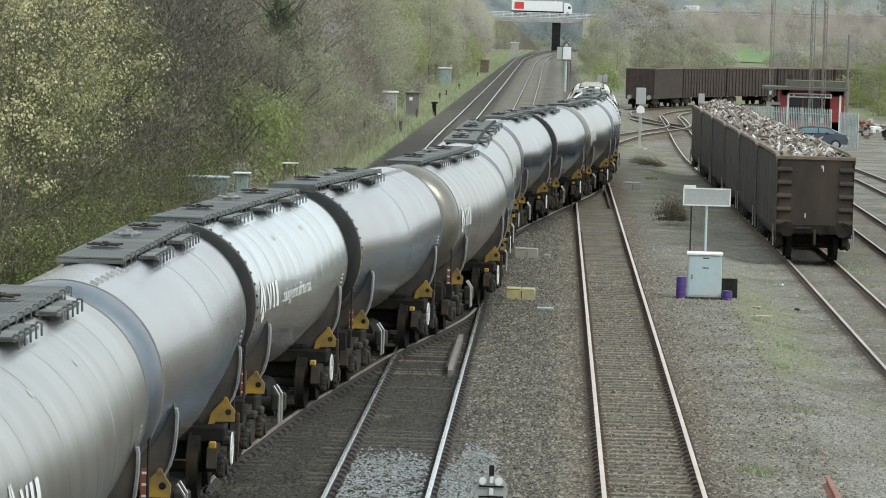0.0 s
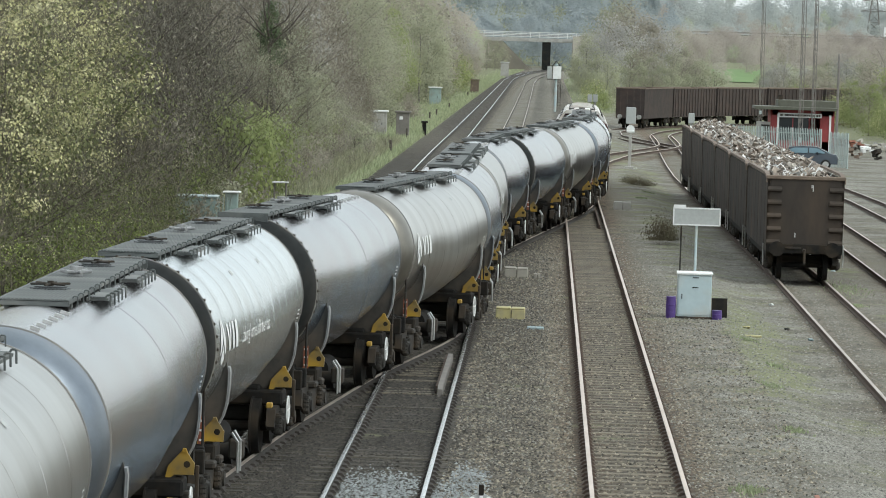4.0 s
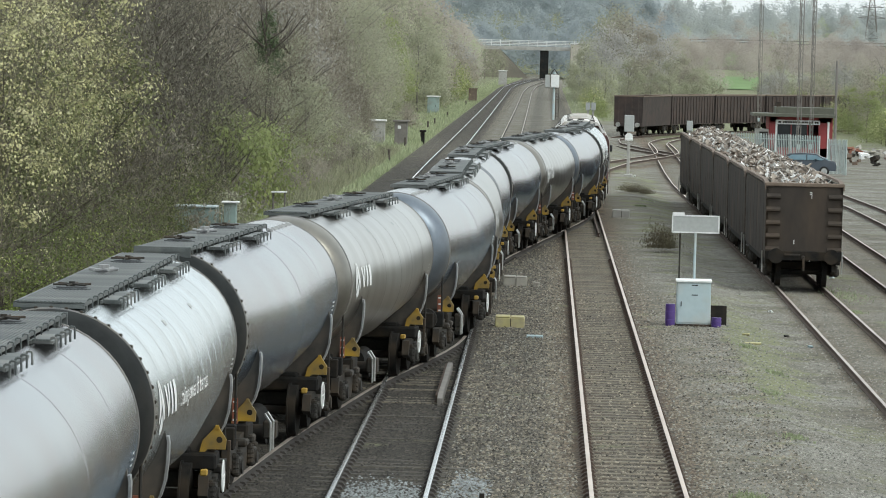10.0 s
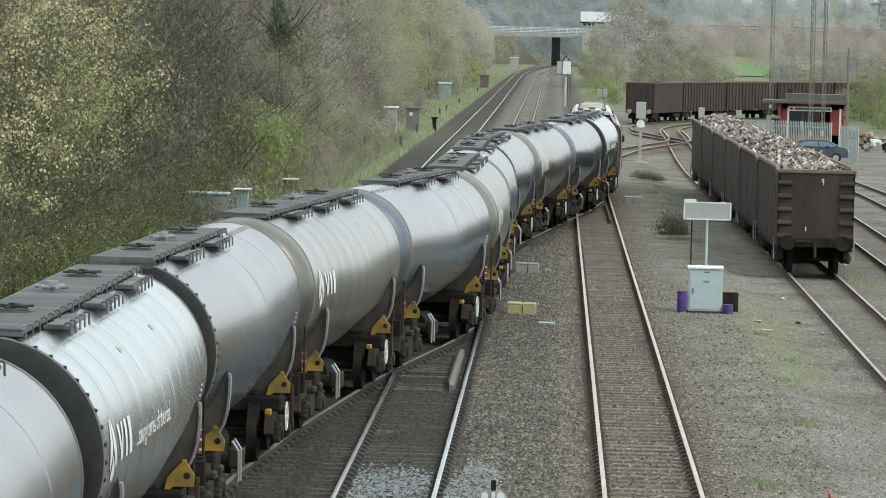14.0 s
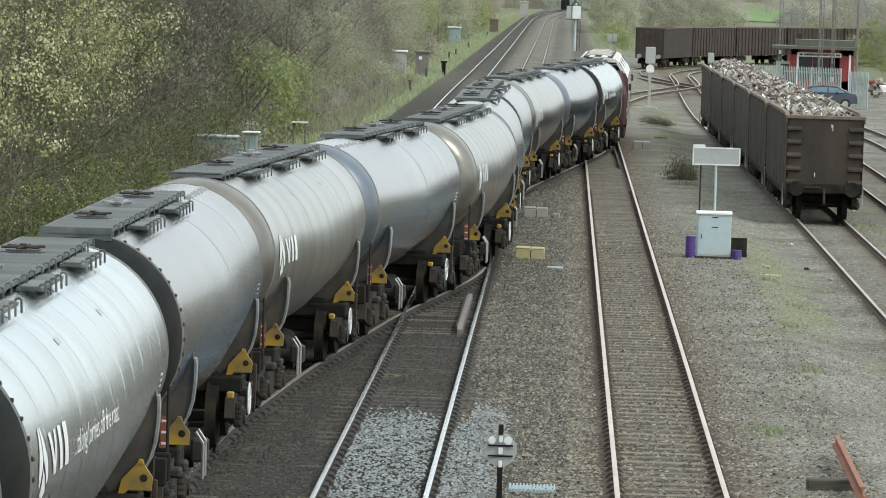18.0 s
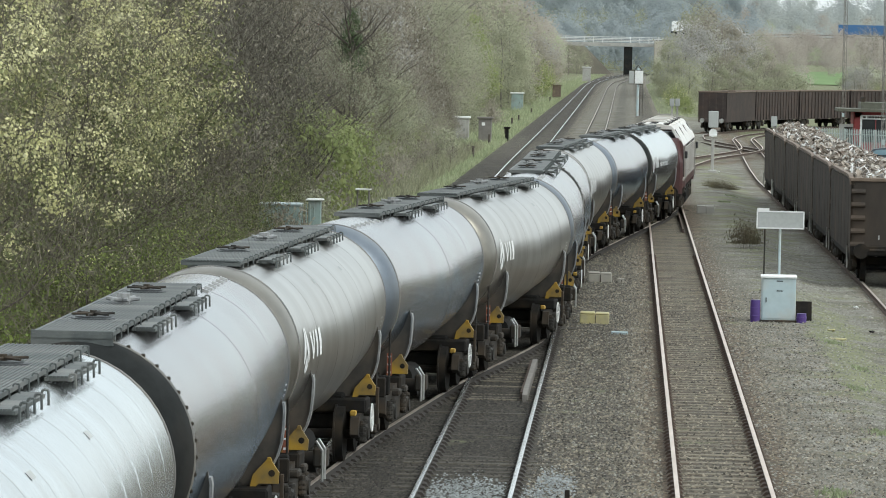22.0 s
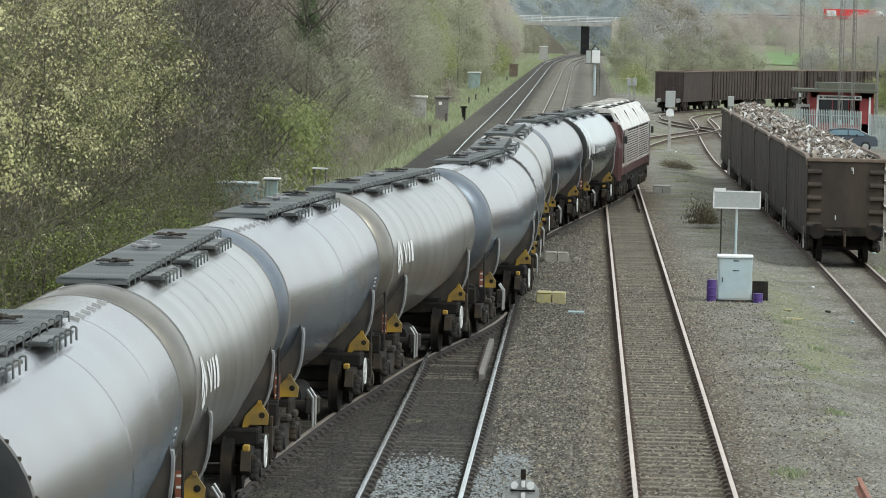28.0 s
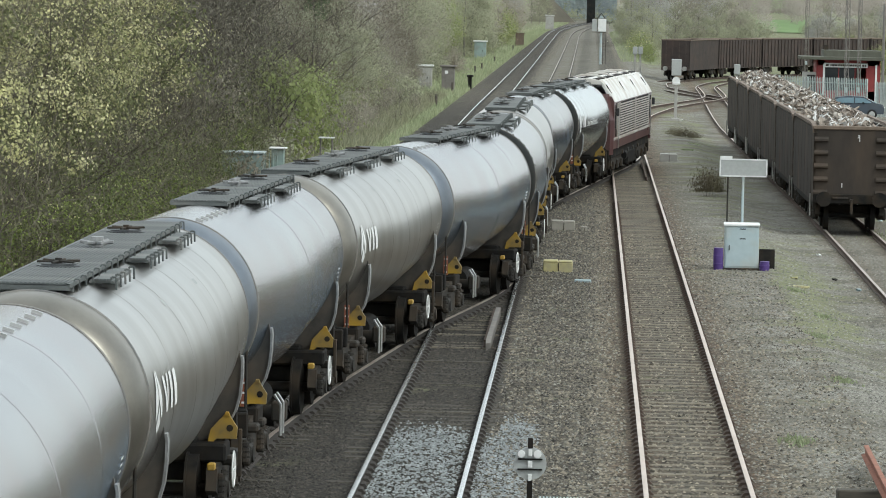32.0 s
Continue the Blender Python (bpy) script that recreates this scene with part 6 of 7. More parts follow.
def scrap_heap(seed, length=12.9):
    """A heap of torn metal: a lumpy core under hundreds of bent plates and bars."""
    r = np.random.default_rng(seed)
    bm = bmnew()
    nx, ny = 9, 41
    grid = []
    for j in range(ny):
        y = (j / (ny - 1) - 0.5) * length
        rowv = []
        for i in range(nx):
            x = (i / (nx - 1) - 0.5) * 2.2
            z = 2.93 + (0.62 - 0.40 * abs(y / 6.2) ** 3) * (1 - (x / 1.15) ** 2) * (0.8 + 0.28 * math.sin(y * 1.3 + seed)) + r.normal(0, 0.05)
            rowv.append(bm.verts.new((x, y, z)))
        grid.append(rowv)
    for j in range(ny - 1):
        for i in range(nx - 1):
            bm.faces.new((grid[j][i], grid[j][i + 1], grid[j + 1][i + 1], grid[j + 1][i]))
    me = mesh_of("scrap_heap", bm, "scrap", False)
    t = tagged(new("scrap_heap", me), "heap of mixed rusty and shiny scrap metal in a wagon", "scrap metal", "scrap loads", "stuff")
    n = 2000
    x, y = np.clip(r.normal(0, 0.5, n), -0.9, 0.9), r.uniform(-length / 2 + 0.3, length / 2 - 0.3, n)
    z = 2.98 + (0.62 - 0.40 * np.abs(y / 6.2) ** 3) * (1 - (x / 1.15) ** 2) * (0.8 + 0.28 * np.sin(y * 1.3 + seed)) + r.uniform(-0.1, 0.1, n)
    kindr = r.uniform(0, 1, n)
    dims = np.stack([r.uniform(0.04, 0.2, n), r.uniform(0.02, 0.11, n), np.where(kindr < 0.6, 0.01, r.uniform(0.015, 0.07, n))], 1)
    bar = kindr > 0.85
    dims[bar] = np.stack([r.uniform(0.15, 0.42, bar.sum()), r.uniform(0.012, 0.03, bar.sum()), r.uniform(0.012, 0.03, bar.sum())], 1)
    corners = np.array([[-1, -1, -1], [1, -1, -1], [1, 1, -1], [-1, 1, -1], [-1, -1, 1], [1, -1, 1], [1, 1, 1], [-1, 1, 1]], float)
    v = corners[None] * dims[:, None, :] * r.uniform(0.6, 1.1, (n, 8, 1))
    rot = np.array([np.array(Euler(tuple(r.uniform(-0.9, 0.9, 2)) + (r.uniform(0, 6.28),)).to_matrix()) for _ in range(n)])
    v = np.einsum("nij,nkj->nki", rot, v) + np.stack([x, y, z], 1)[:, None, :]
    f = np.array([[0, 3, 2, 1], [4, 5, 6, 7], [0, 1, 5, 4], [1, 2, 6, 5], [2, 3, 7, 6], [3, 0, 4, 7]])
    faces = (f[None] + (np.arange(n) * 8)[:, None, None]).reshape(-1, 4)
    pm = bpy.data.meshes.new("scrap_pieces")
    pm.from_pydata(v.reshape(-1, 3).tolist(), [], faces.tolist())
    pm.materials.append(MATS["scrap"])
    pm.materials.append(MATS["scrap_bright"])
    pm.polygons.foreach_set("material_index", np.repeat((r.uniform(0, 1, n) < 0.16).astype(np.int32), 6))
    share("scrap_pieces", pm, t, Matrix())
    return t


box_first, heaps = None, []
for i in range(6):
    y = 138 + 6.65 + 13.95 * i
    x = float(np.interp(y, *YARD))
    d = float(np.interp(y + 5, *YARD) - np.interp(y - 5, *YARD)) / 10
    m = Matrix.Translation((x, y, YARD_Z)) @ Matrix.Rotation(-math.atan(d), 4, "Z")
    if box_first is None:
        box_first = scrap_wagon()
        box_first.matrix_world = m
    else:
        copy_thing(box_first, m)
    if i < 2:
        heaps.append(scrap_heap(i + 3))
        heaps[-1].matrix_world = m
    else:
        copy_thing(heaps[i % 2], m @ Matrix.Rotation(math.pi * (i // 2 % 2), 4, "Z"))


# ---- hopper wagons on the far curve ----
def hopper_wagon(length=14.6, ribbed=True):
    t = thing("hopper_wagon", "dark rusty brown hopper wagon with ribbed sides" if ribbed else "dark rusty brown open wagon with plain sides", "freight wagon", "hopper wagons on the far curve")
    h = length / 2
    bm = bmnew()
    for sx in (-1, 1):
        loft(bm, [[(sx * 1.28, y, 0.85), (sx * 1.3, y, 3.5), (sx * 1.22, y, 3.5), (sx * 1.2, y, 0.85)] for y in (-h, h)])
    for sy in (-1, 1):
        box(bm, (0, sy * (h - 0.05), 2.18), (2.56, 0.1, 2.64))
    box(bm, (0, 0, 1.0), (2.4, length - 0.3, 0.1))
    part("body", bm, "hopper_brown", t)
    bm = bmnew()
    for sx in (-1, 1):
        box(bm, (sx * 1.29, 0, 3.54), (0.16, length, 0.1), 0.02)
    for sy in (-1, 1):
        box(bm, (0, sy * (h - 0.05), 3.54), (2.5, 0.16, 0.1), 0.02)
    part("top_rim", bm, "rim_brown", t)
    bm = bmnew()
    box(bm, (0, 0, 2.18), (0.09, 0.13, 2.5), 0.015)
    rib = mesh_of("rib", bm, "hopper_brown")
    for sx in (-1, 1) if ribbed else ():
        for y in np.linspace(-h + 0.5, h - 0.5, 15):
            share("rib", rib, t, Matrix.Translation((sx * 1.33, float(y), 0)))
    for sy in (-1, 1):
        bm = bmnew()
        for x in (-0.9, -0.3, 0.3, 0.9):
            box(bm, (x, sy * h, 2.18), (0.1, 0.1, 2.5))
        box(bm, (0, sy * (h + 0.02), 1.0), (2.5, 0.16, 0.34), 0.02)
        part("end_frame", bm, "hopper_brown", t)
        for x in (-0.875, 0.875):
            bm = bmnew()
            tube(bm, (x, sy * (h + 0.1), 1.0), (x, sy * (h + 0.38), 1.0), 0.2, seg=14)
            part("buffer", bm, "steel_bright", t, "worn shiny buffer")
        bogie(t, sy * (h - 1.9))
    return t


def along(ln, y, s):
    """The pose on a track centre line, s metres of run beyond y."""
    run = np.concatenate([[0], np.cumsum(np.hypot(np.diff(ln[0]), np.diff(ln[1])))])
    s0 = float(np.interp(y, ln[0], run)) + s
    a = [float(np.interp(s0 - 5, run, ln[k])) for k in (1, 0)]
    b = [float(np.interp(s0 + 5, run, ln[k])) for k in (1, 0)]
    return Matrix.Translation(((a[0] + b[0]) / 2, (a[1] + b[1]) / 2, YARD_Z)) @ Matrix.Rotation(-math.atan2(b[0] - a[0], b[1] - a[1]), 4, "Z")


hop = hopper_wagon()
hopper_wagon(ribbed=False).matrix_world = along(HOPPERS, 388, 7.5)
for i in range(1, 5):
    m = along(HOPPERS, 388, 7.5 + 15.2 * i)
    if i == 1:
        hop.matrix_world = m
    else:
        copy_thing(hop, m)


# ---- lineside furniture ----
def at_place(t, x, y, z, turn=0.0):
    t.matrix_world = Matrix.Translation((x, y, z)) @ Matrix.Rotation(turn, 4, "Z")
    return t


def cabinet():
    t = thing("signal_cabinet", "pale blue-grey metal lineside cabinet with white lid", "cabinet")
    bm = bmnew()
    box(bm, (0, 0, 0.64), (0.90, 0.5, 1.12), 0.015)
    part("body", bm, "cabinet_grey", t)
    bm = bmnew()
    prism(bm, [(-0.29, 1.20), (0.29, 1.20), (0.27, 1.27), (-0.29, 1.24)], "x", -0.47, 0.47)
    part("lid", bm, "white_paint", t, "white sloping lid")
    bm = bmnew()
    box(bm, (0, -0.256, 0.64), (0.82, 0.014, 1.02), 0.004)
    d = part("door", bm, "cabinet_grey", t)
    bm = bmnew()
    box(bm, (-0.33, -0.275, 0.62), (0.025, 0.03, 0.13), 0.005)
    part("handle", bm, "black_plastic", d)
    for z in (0.86, 1.12):
        bm = bmnew()
        box(bm, (0.02, -0.266, z), (0.16, 0.008, 0.025))
        part("vent_slot", bm, "underframe", d)
    bm = bmnew()
    box(bm, (0, 0, 0.02), (1.0, 0.62, 0.14), 0.02)
    part("plinth", bm, "bogie_grey", t, "dark concrete plinth")
    return at_place(t, 4.06, 115.0, -0.2)


cabinet()


def notice_board():
    t = thing("notice_board", "grey sign panel with white edge on a steel pole", "sign")
    bm = bmnew()
    box(bm, (0, 0, 2.70), (1.2, 0.03, 0.46))
    part("panel", bm, "sign_back", t, "grey sheet panel")
    bm = bmnew()
    for z in (2.485, 2.925):
        box(bm, (0, -0.004, z), (1.26, 0.05, 0.035))
    for x in (-0.615, 0.615):
        box(bm, (x, -0.004, 2.705), (0.035, 0.05, 0.47))
    part("frame", bm, "white_paint", t, "white edge frame")
    bm = bmnew()
    box(bm, (-0.46, -0.01, 2.975), (0.32, 0.04, 0.07))
    part("top_plate", bm, "white_paint", t)
    bm = bmnew()
    tube(bm, (0, 0.05, 0), (0, 0.05, 2.9), 0.035, seg=12)
    part("pole", bm, "cabinet_grey", t, "galvanised pole")
    bm = bmnew()
    tube(bm, (-0.40, 0.12, 0), (-0.40, 0.12, 2.5), 0.022, seg=10)
    part("stay", bm, "bogie_grey", t)
    return at_place(t, 4.08, 115.45, -0.2)


notice_board()


def barrel(x, y, h, w):
    t = thing("plastic_drum", "dark purple plastic drum beside the cabinet", "drum", "purple drums by the cabinet")
    bm = bmnew()
    rings = []
    for z, r in ((0, 0.9), (0.06, 0.98), (0.30, 1.0), (0.31, 1.06), (0.35, 1.06), (0.36, 1.0), (0.64, 1.0), (0.65, 1.06), (0.69, 1.06), (0.70, 1.0), (1.0, 0.96)):
        rings.append([(r * w * math.cos(k * math.pi / 9), r * w * math.sin(k * math.pi / 9), z * h) for k in range(18)])
    loft(bm, rings)
    part("drum_body", bm, "purple", t)
    bm = bmnew()
    tube(bm, (0, 0, h), (0, 0, h + 0.02), w * 0.99, seg=18)
    part("drum_lid", bm, "purple", t)
    at_place(t, x, y, -0.21)


barrel(3.45, 114.75, 0.6, 0.13)
barrel(4.67, 114.7, 0.27, 0.13)


def ground_box(x, y, w, d, h, mat, label, name="point_machine"):
    t = thing(name, label, "equipment box")
    bm = bmnew()
    box(bm, (0, 0, h * 0.42), (w, d, h * 0.84), 0.02)
    part("housing", bm, mat, t)
    bm = bmnew()
    box(bm, (-w * 0.24, 0, h * 0.9), (w * 0.5, d * 1.04, h * 0.14), 0.02)
    part("cover", bm, mat, t)
    bm = bmnew()
    box(bm, (w * 0.26, 0, h * 0.88), (w * 0.46, d * 1.02, h * 0.12), 0.02)
    part("lid", bm, mat, t)
    bm = bmnew()
    box(bm, (0.02, -d * 0.51, h * 0.45), (0.02, 0.02, h * 0.7))
    part("seam_strip", bm, "bogie_grey", t)
    return at_place(t, x, y, -0.22)


ground_box(-0.76, 112.5, 0.76, 0.6, 0.36, "yellow_box", "faded yellow point machine between the tracks")
ground_box(-0.76, 132.6, 0.72, 0.6, 0.36, "grey_box", "weathered grey equipment box between the tracks", "equipment_box")
ground_box(-0.12, 132.2, 0.2, 0.4, 0.2, "grey_box", "small grey cable box on the ballast", "cable_box")
ground_box(3.45, 190.5, 0.75, 0.8, 0.4, "concrete", "pale concrete troughing lid by the middle track", "trough_lid")
ground_box(-0.1, 108.6, 0.42, 0.5, 0.10, "grating_blue", "pale blue-grey plate lying on the ballast", "steel_plate")


# near-black upright sheet for the dark patch beside the cabinet
def leaning_sheet():
    t = thing("steel_sheet", "dark sheet standing behind the cabinet", "sheet")
    bm = bmnew()
    box(bm, (0, 0, 0.3), (0.42, 0.05, 0.62), 0.01, rot=Euler((-0.2, 0, 0)))
    part("sheet", bm, "underframe", t)
    at_place(t, 4.78, 116.0, -0.28)


leaning_sheet()


def ground_signal():
    t = thing("ground_signal", "round grey shunting signal on a short dark post", "signal")
    bm = bmnew()
    box(bm, (0, 0.05, 0.3), (0.075, 0.075, 0.95), 0.005)
    part("post", bm, "underframe", t)
    bm = bmnew()
    tube(bm, (0, 0.0, 0.74), (0, 0.03, 0.74), 0.225, seg=32)
    d = part("disc", bm, "sign_back", t, "round grey disc")
    for x, z, r in ((-0.12, 0.87, 0.05), (0.10, 0.87, 0.055)):
        bm = bmnew()
        tube(bm, (x, -0.03, z), (x, 0.0, z), r, seg=16)
        part("lamp_cover", bm, "white_paint", d, "white round lamp cover")
    for z in (0.80, 0.66):
        bm = bmnew()
        box(bm, (0, -0.02, z), (0.34, 0.03, 0.02))
        part("bracket", bm, "underframe", d)
    for z, w in ((0.89, 0.05), (0.73, 0.06), (0.55, 0.05)):
        bm = bmnew()
        box(bm, (0, -0.03, z), (w, 0.03, 0.09), 0.005)
        part("plate", bm, "white_paint", d)
    bm = bmnew()
    box(bm, (0, 0.0, 1.02), (0.07, 0.06, 0.14), 0.005)
    part("cap", bm, "underframe", t)
    at_place(t, -0.72, 59.2, -0.17)


ground_signal()


def cover_grid():
    t = thing("drain_grating", "pale blue ribbed plastic grating lying on ballast", "grating")
    bm = bmnew()
    box(bm, (0, 0, 0.01), (0.66, 0.7, 0.02))
    part("base", bm, "grating_blue", t)
    bm = bmnew()
    box(bm, (0, 0, 0.03), (0.022, 0.7, 0.03))
    rib = mesh_of("rib", bm, "grating_blue")
    for k in range(14):
        share("rib", rib, t, Matrix.Translation((-0.31 + k * 0.048, 0, 0)))
    at_place(t, -0.28, 60.9, -0.16)


cover_grid()


def rail_piece():
    t = thing("rail_offcut", "rusty length of old rail lying in the yard", "rail")
    bm = bmnew()
    loft(bm, [[(u, y, w + 0.16) for u, w in FOOT] for y in (-3.6, 3.4)])
    part("rail_foot", bm, "rust_bright", t)
    bm = bmnew()
    loft(bm, [[(u, y, w + 0.16) for u, w in HEAD] for y in (-3.6, 3.4)])
    part("rail_head", bm, "rust_bright", t)
    at_place(t, 4.3, 63.2, 0.02, -0.01)
    s = thing("timber_baulk", "short weathered timber baulk under the old rail", "timber")
    bm = bmnew()
    box(bm, (0, 0, 0.1), (0.72, 0.26, 0.2), 0.02)
    part("baulk", bm, "sleeper_wood", s)
    at_place(s, 4.0, 62.1, -0.2, 0.05)


rail_piece()


def guard_timber():
    t = thing("guard_board", "pale weathered board lying beside the rail", "board")
    bm = bmnew()
    loft(bm, [[(-0.05, y, 0.1 - k), (0.05, y, 0.1 - k), (0.05, y, -0.1), (-0.05, y, -0.1)] for y, k in ((-4.9, 0.05), (-4.6, 0), (4.5, 0), (4.9, 0.04))])
    part("board", bm, "pole_grey", t)
    at_place(t, -1.95, 91.8, -0.07)
    t = thing("check_rail", "short dark check rail beside the running rail", "rail")
    bm = bmnew()
    loft(bm, [[(u, y, w + 0.02) for u, w in FOOT] for y in (-4.5, 4.5)])
    part("rail_piece", bm, "rail_rust", t)
    at_place(t, -2.02, 92, -0.02)
    t = thing("check_rail", "short dark check rail beside the running rail", "rail")
    bm = bmnew()
    loft(bm, [[(u, y, w + 0.02) for u, w in FOOT] for y in (-9, 9)])
    part("rail_piece", bm, "rail_rust", t)
    at_place(t, 2.22, 178, -0.02)


guard_timber()


def litter():
    r = random.Random(7)
    for x, y, c in ((5.0, 257, "white_paint"), (5.4, 258, "white_paint"), (6.75, 127, "white_paint"), (6.9, 122, "grey_box"), (6.6, 116, "underframe"),
                    (9.8, 160, "white_paint"), (10.1, 168, "white_paint"), (9.9, 148, "blue_white"), (7.0, 112, "grating_blue"), (5.4, 113.2, "yellow_box")):
        t = thing("litter", "small crumpled scrap of litter on the ground", "litter", "litter on the ground")
        bm = bmnew()
        box(bm, (0, 0, 0.03), (0.1, 0.14, 0.06), 0.02)
        for v in bm.verts:
            v.co += Vector((r.uniform(-0.03, 0.03), r.uniform(-0.05, 0.05), r.uniform(-0.01, 0.02)))
        part("scrap_piece", bm, c, t)
        at_place(t, x, y, float(ground_z(np.float64(x), np.float64(y))) - 0.005, r.uniform(0, 3))
    t = thing("plank", "pale yellow plank lying near the cabinet", "plank")
    bm = bmnew()
    box(bm, (0, 0, 0.03), (0.75, 0.18, 0.05), 0.008)
    part("board", bm, "yellow_box", t)
    at_place(t, 5.25, 110.0, -0.29)


litter()


def far_signal():
    t = thing("colour_light_signal", "grey backboard signal on a tall white post", "signal")
    bm = bmnew()
    tube(bm, (0.9, 0.2, -0.2), (0.9, 0.2, 4.9), 0.13, seg=12)
    part("post", bm, "cabinet_grey", t)
    bm = bmnew()
    box(bm, (1.0, 0, 3.95), (0.86, 0.3, 1.36), 0.03)
    part("head", bm, "white_paint", t, "pale signal head seen from behind")
    bm = bmnew()
    box(bm, (0.2, 0.1, 3.95), (0.5, 0.3, 1.3), 0.02)
    part("side_head", bm, "sign_back", t)
    bm = bmnew()
    rod(bm, [(0.5, 0.2, 4.65), (0.9, 0.2, 5.2), (1.3, 0.2, 4.65)], 0.04)
    for z in (3.2, 4.65):
        box(bm, (0.65, 0.2, z), (1.5, 0.5, 0.05))
    part("platform", bm, "bogie_grey", t)
    bm = bmnew()
    for x in (1.12, 1.42):
        tube(bm, (x, 0.6, -0.2), (x, 0.6, 3.2), 0.025, seg=6)
    for k in range(10):
        tube(bm, (1.12, 0.6, 0.2 + k * 0.3), (1.42, 0.6, 0.2 + k * 0.3), 0.018, seg=5)
    part("ladder", bm, "bogie_grey", t)
    at_place(t, 0, 460, -0.2 + 0.2)


far_signal()


def low_signal(x, y, label, big=True):
    t = thing("shunt_signal", label, "signal", "signals seen from behind")
    bm = bmnew()
    box(bm, (0, 0.1, 0.95), (0.18, 0.16, 2.2), 0.02)
    part("post", bm, "concrete", t, "grey concrete post")
    bm = bmnew()
    box(bm, (0, 0, 3.15 if big else 2.4), (0.58 if big else 0.42, 0.2, 0.98 if big else 0.7), 0.03)
    part("head", bm, "sign_back", t, "grey metal signal back")
    if big:
        bm = bmnew()
        tube(bm, (0, -0.06, 2.36), (0, 0.1, 2.36), 0.24, seg=20)
        box(bm, (0, 0, 2.22), (0.46, 0.16, 0.14), 0.02)
        part("lower_head", bm, "white_paint", t)
        bm = bmnew()
        box(bm, (0, 0.05, 0.02), (0.5, 0.4, 0.3), 0.03)
        part("foot", bm, "concrete", t)
    at_place(t, x, y, -0.25)


low_signal(4.98, 256, "tall grey signal seen from behind on a concrete post")
low_signal(10.0, 300, "small grey signal box on a post in the yard", False)
low_signal(3.9, 395, "pale signal box on a post by the branch", False)
low_signal(4.4, 396, "pale equipment box on a post by the branch", False)


def relay_room(x, y, w, d, h, body, roof, label, name="relay_cabinet", door=True):
    t = thing(name, label, "lineside cabinet", "lineside cabinets on the bank")
    bm = bmnew()
    box(bm, (0, 0, h / 2), (w, d, h), 0.02)
    part("body", bm, body, t)
    bm = bmnew()
    box(bm, (0, 0, h + 0.05), (w + 0.25, d + 0.25, 0.14), 0.03)
    part("roof", bm, roof, t)
    if door:
        bm = bmnew()
        box(bm, (0, -d / 2 - 0.01, h * 0.5), (w * 0.6, 0.03, h * 0.8), 0.01)
        dr = part("door", bm, body, t)
        bm = bmnew()
        box(bm, (w * 0.2, -d / 2 - 0.04, h * 0.5), (0.05, 0.03, 0.2))
        part("handle", bm, "black_plastic", dr)
    return at_place(t, x, y, -0.35)


relay_room(-12.5, 487, 1.3, 1.2, 2.0, "cabinet_teal", "white_paint", "pale grey relay cabinet with white roof on the bank")
relay_room(-12.7, 331, 1.15, 1.0, 1.75, "concrete", "white_paint", "grey lineside cabinet with bright white roof by trees")
relay_room(-8.9, 900, 1.7, 1.2, 3.2, "concrete", "white_paint", "distant pale hut with white roof beside the line")
t_box = relay_room(-10.6, 322, 0.95, 0.8, 1.9, "pole_grey", "pole_grey", "tall weathered grey cabinet with a white notice", door=False)
bm = bmnew()
box(bm, (-0.12, -0.42, 1.5), (0.24, 0.02, 0.24))
part("notice", bm, "white_paint", t_box, "white notice")
relay_room(-9.2, 330, 0.26, 0.4, 1.05, "underframe", "underframe", "dark narrow lineside box beside the track", door=False)
relay_room(-10.0, 600, 1.15, 0.5, 2.0, "rim_brown", "rim_brown", "dark brown steel panel cabinet on the bank", door=False)


def lattice_cabinet():
    t = thing("relay_cabinet", "pale green-grey relay cabinets with railings beside bushes", "lineside cabinet", "lineside cabinets on the bank")
    bm = bmnew()
    box(bm, (-0.4, 0, 0.8), (1.4, 1.0, 1.6), 0.02)
    part("body", bm, "cabinet_teal", t)
    bm = bmnew()
    box(bm, (-0.4, 0, 1.64), (1.5, 1.15, 0.07), 0.02)
    part("roof", bm, "cabinet_grey", t)
    bm = bmnew()
    box(bm, (0.75, 0.5, 0.88), (0.42, 0.6, 1.76), 0.02)
    part("tall_box", bm, "cabinet_teal", t)
    bm = bmnew()
    box(bm, (0.75, 0.5, 1.79), (0.6, 0.75, 0.06), 0.02)
    part("tall_roof", bm, "white_paint", t)
    for k in range(6):
        bm = bmnew()
        tube(bm, (0.12 + k * 0.13, -0.3, 0), (0.12 + k * 0.13, -0.3, 1.65), 0.022, seg=6)
        part("bar", bm, "cabinet_teal", t)
    at_place(t, -11.55, 150, -0.3)
    t = thing("name_sign", "small white edge-on sign on two posts", "sign")
    bm = bmnew()
    box(bm, (0, 0, 2.2), (0.55, 0.3, 0.05), 0.01)
    part("panel", bm, "white_paint", t)
    for x in (-0.2, 0.2):
        bm = bmnew()
        tube(bm, (x, 0, 0), (x, 0, 2.2), 0.03, seg=8)
        part("post", bm, "pole_grey", t)
    at_place(t, -9.1, 150, -0.3)


lattice_cabinet()


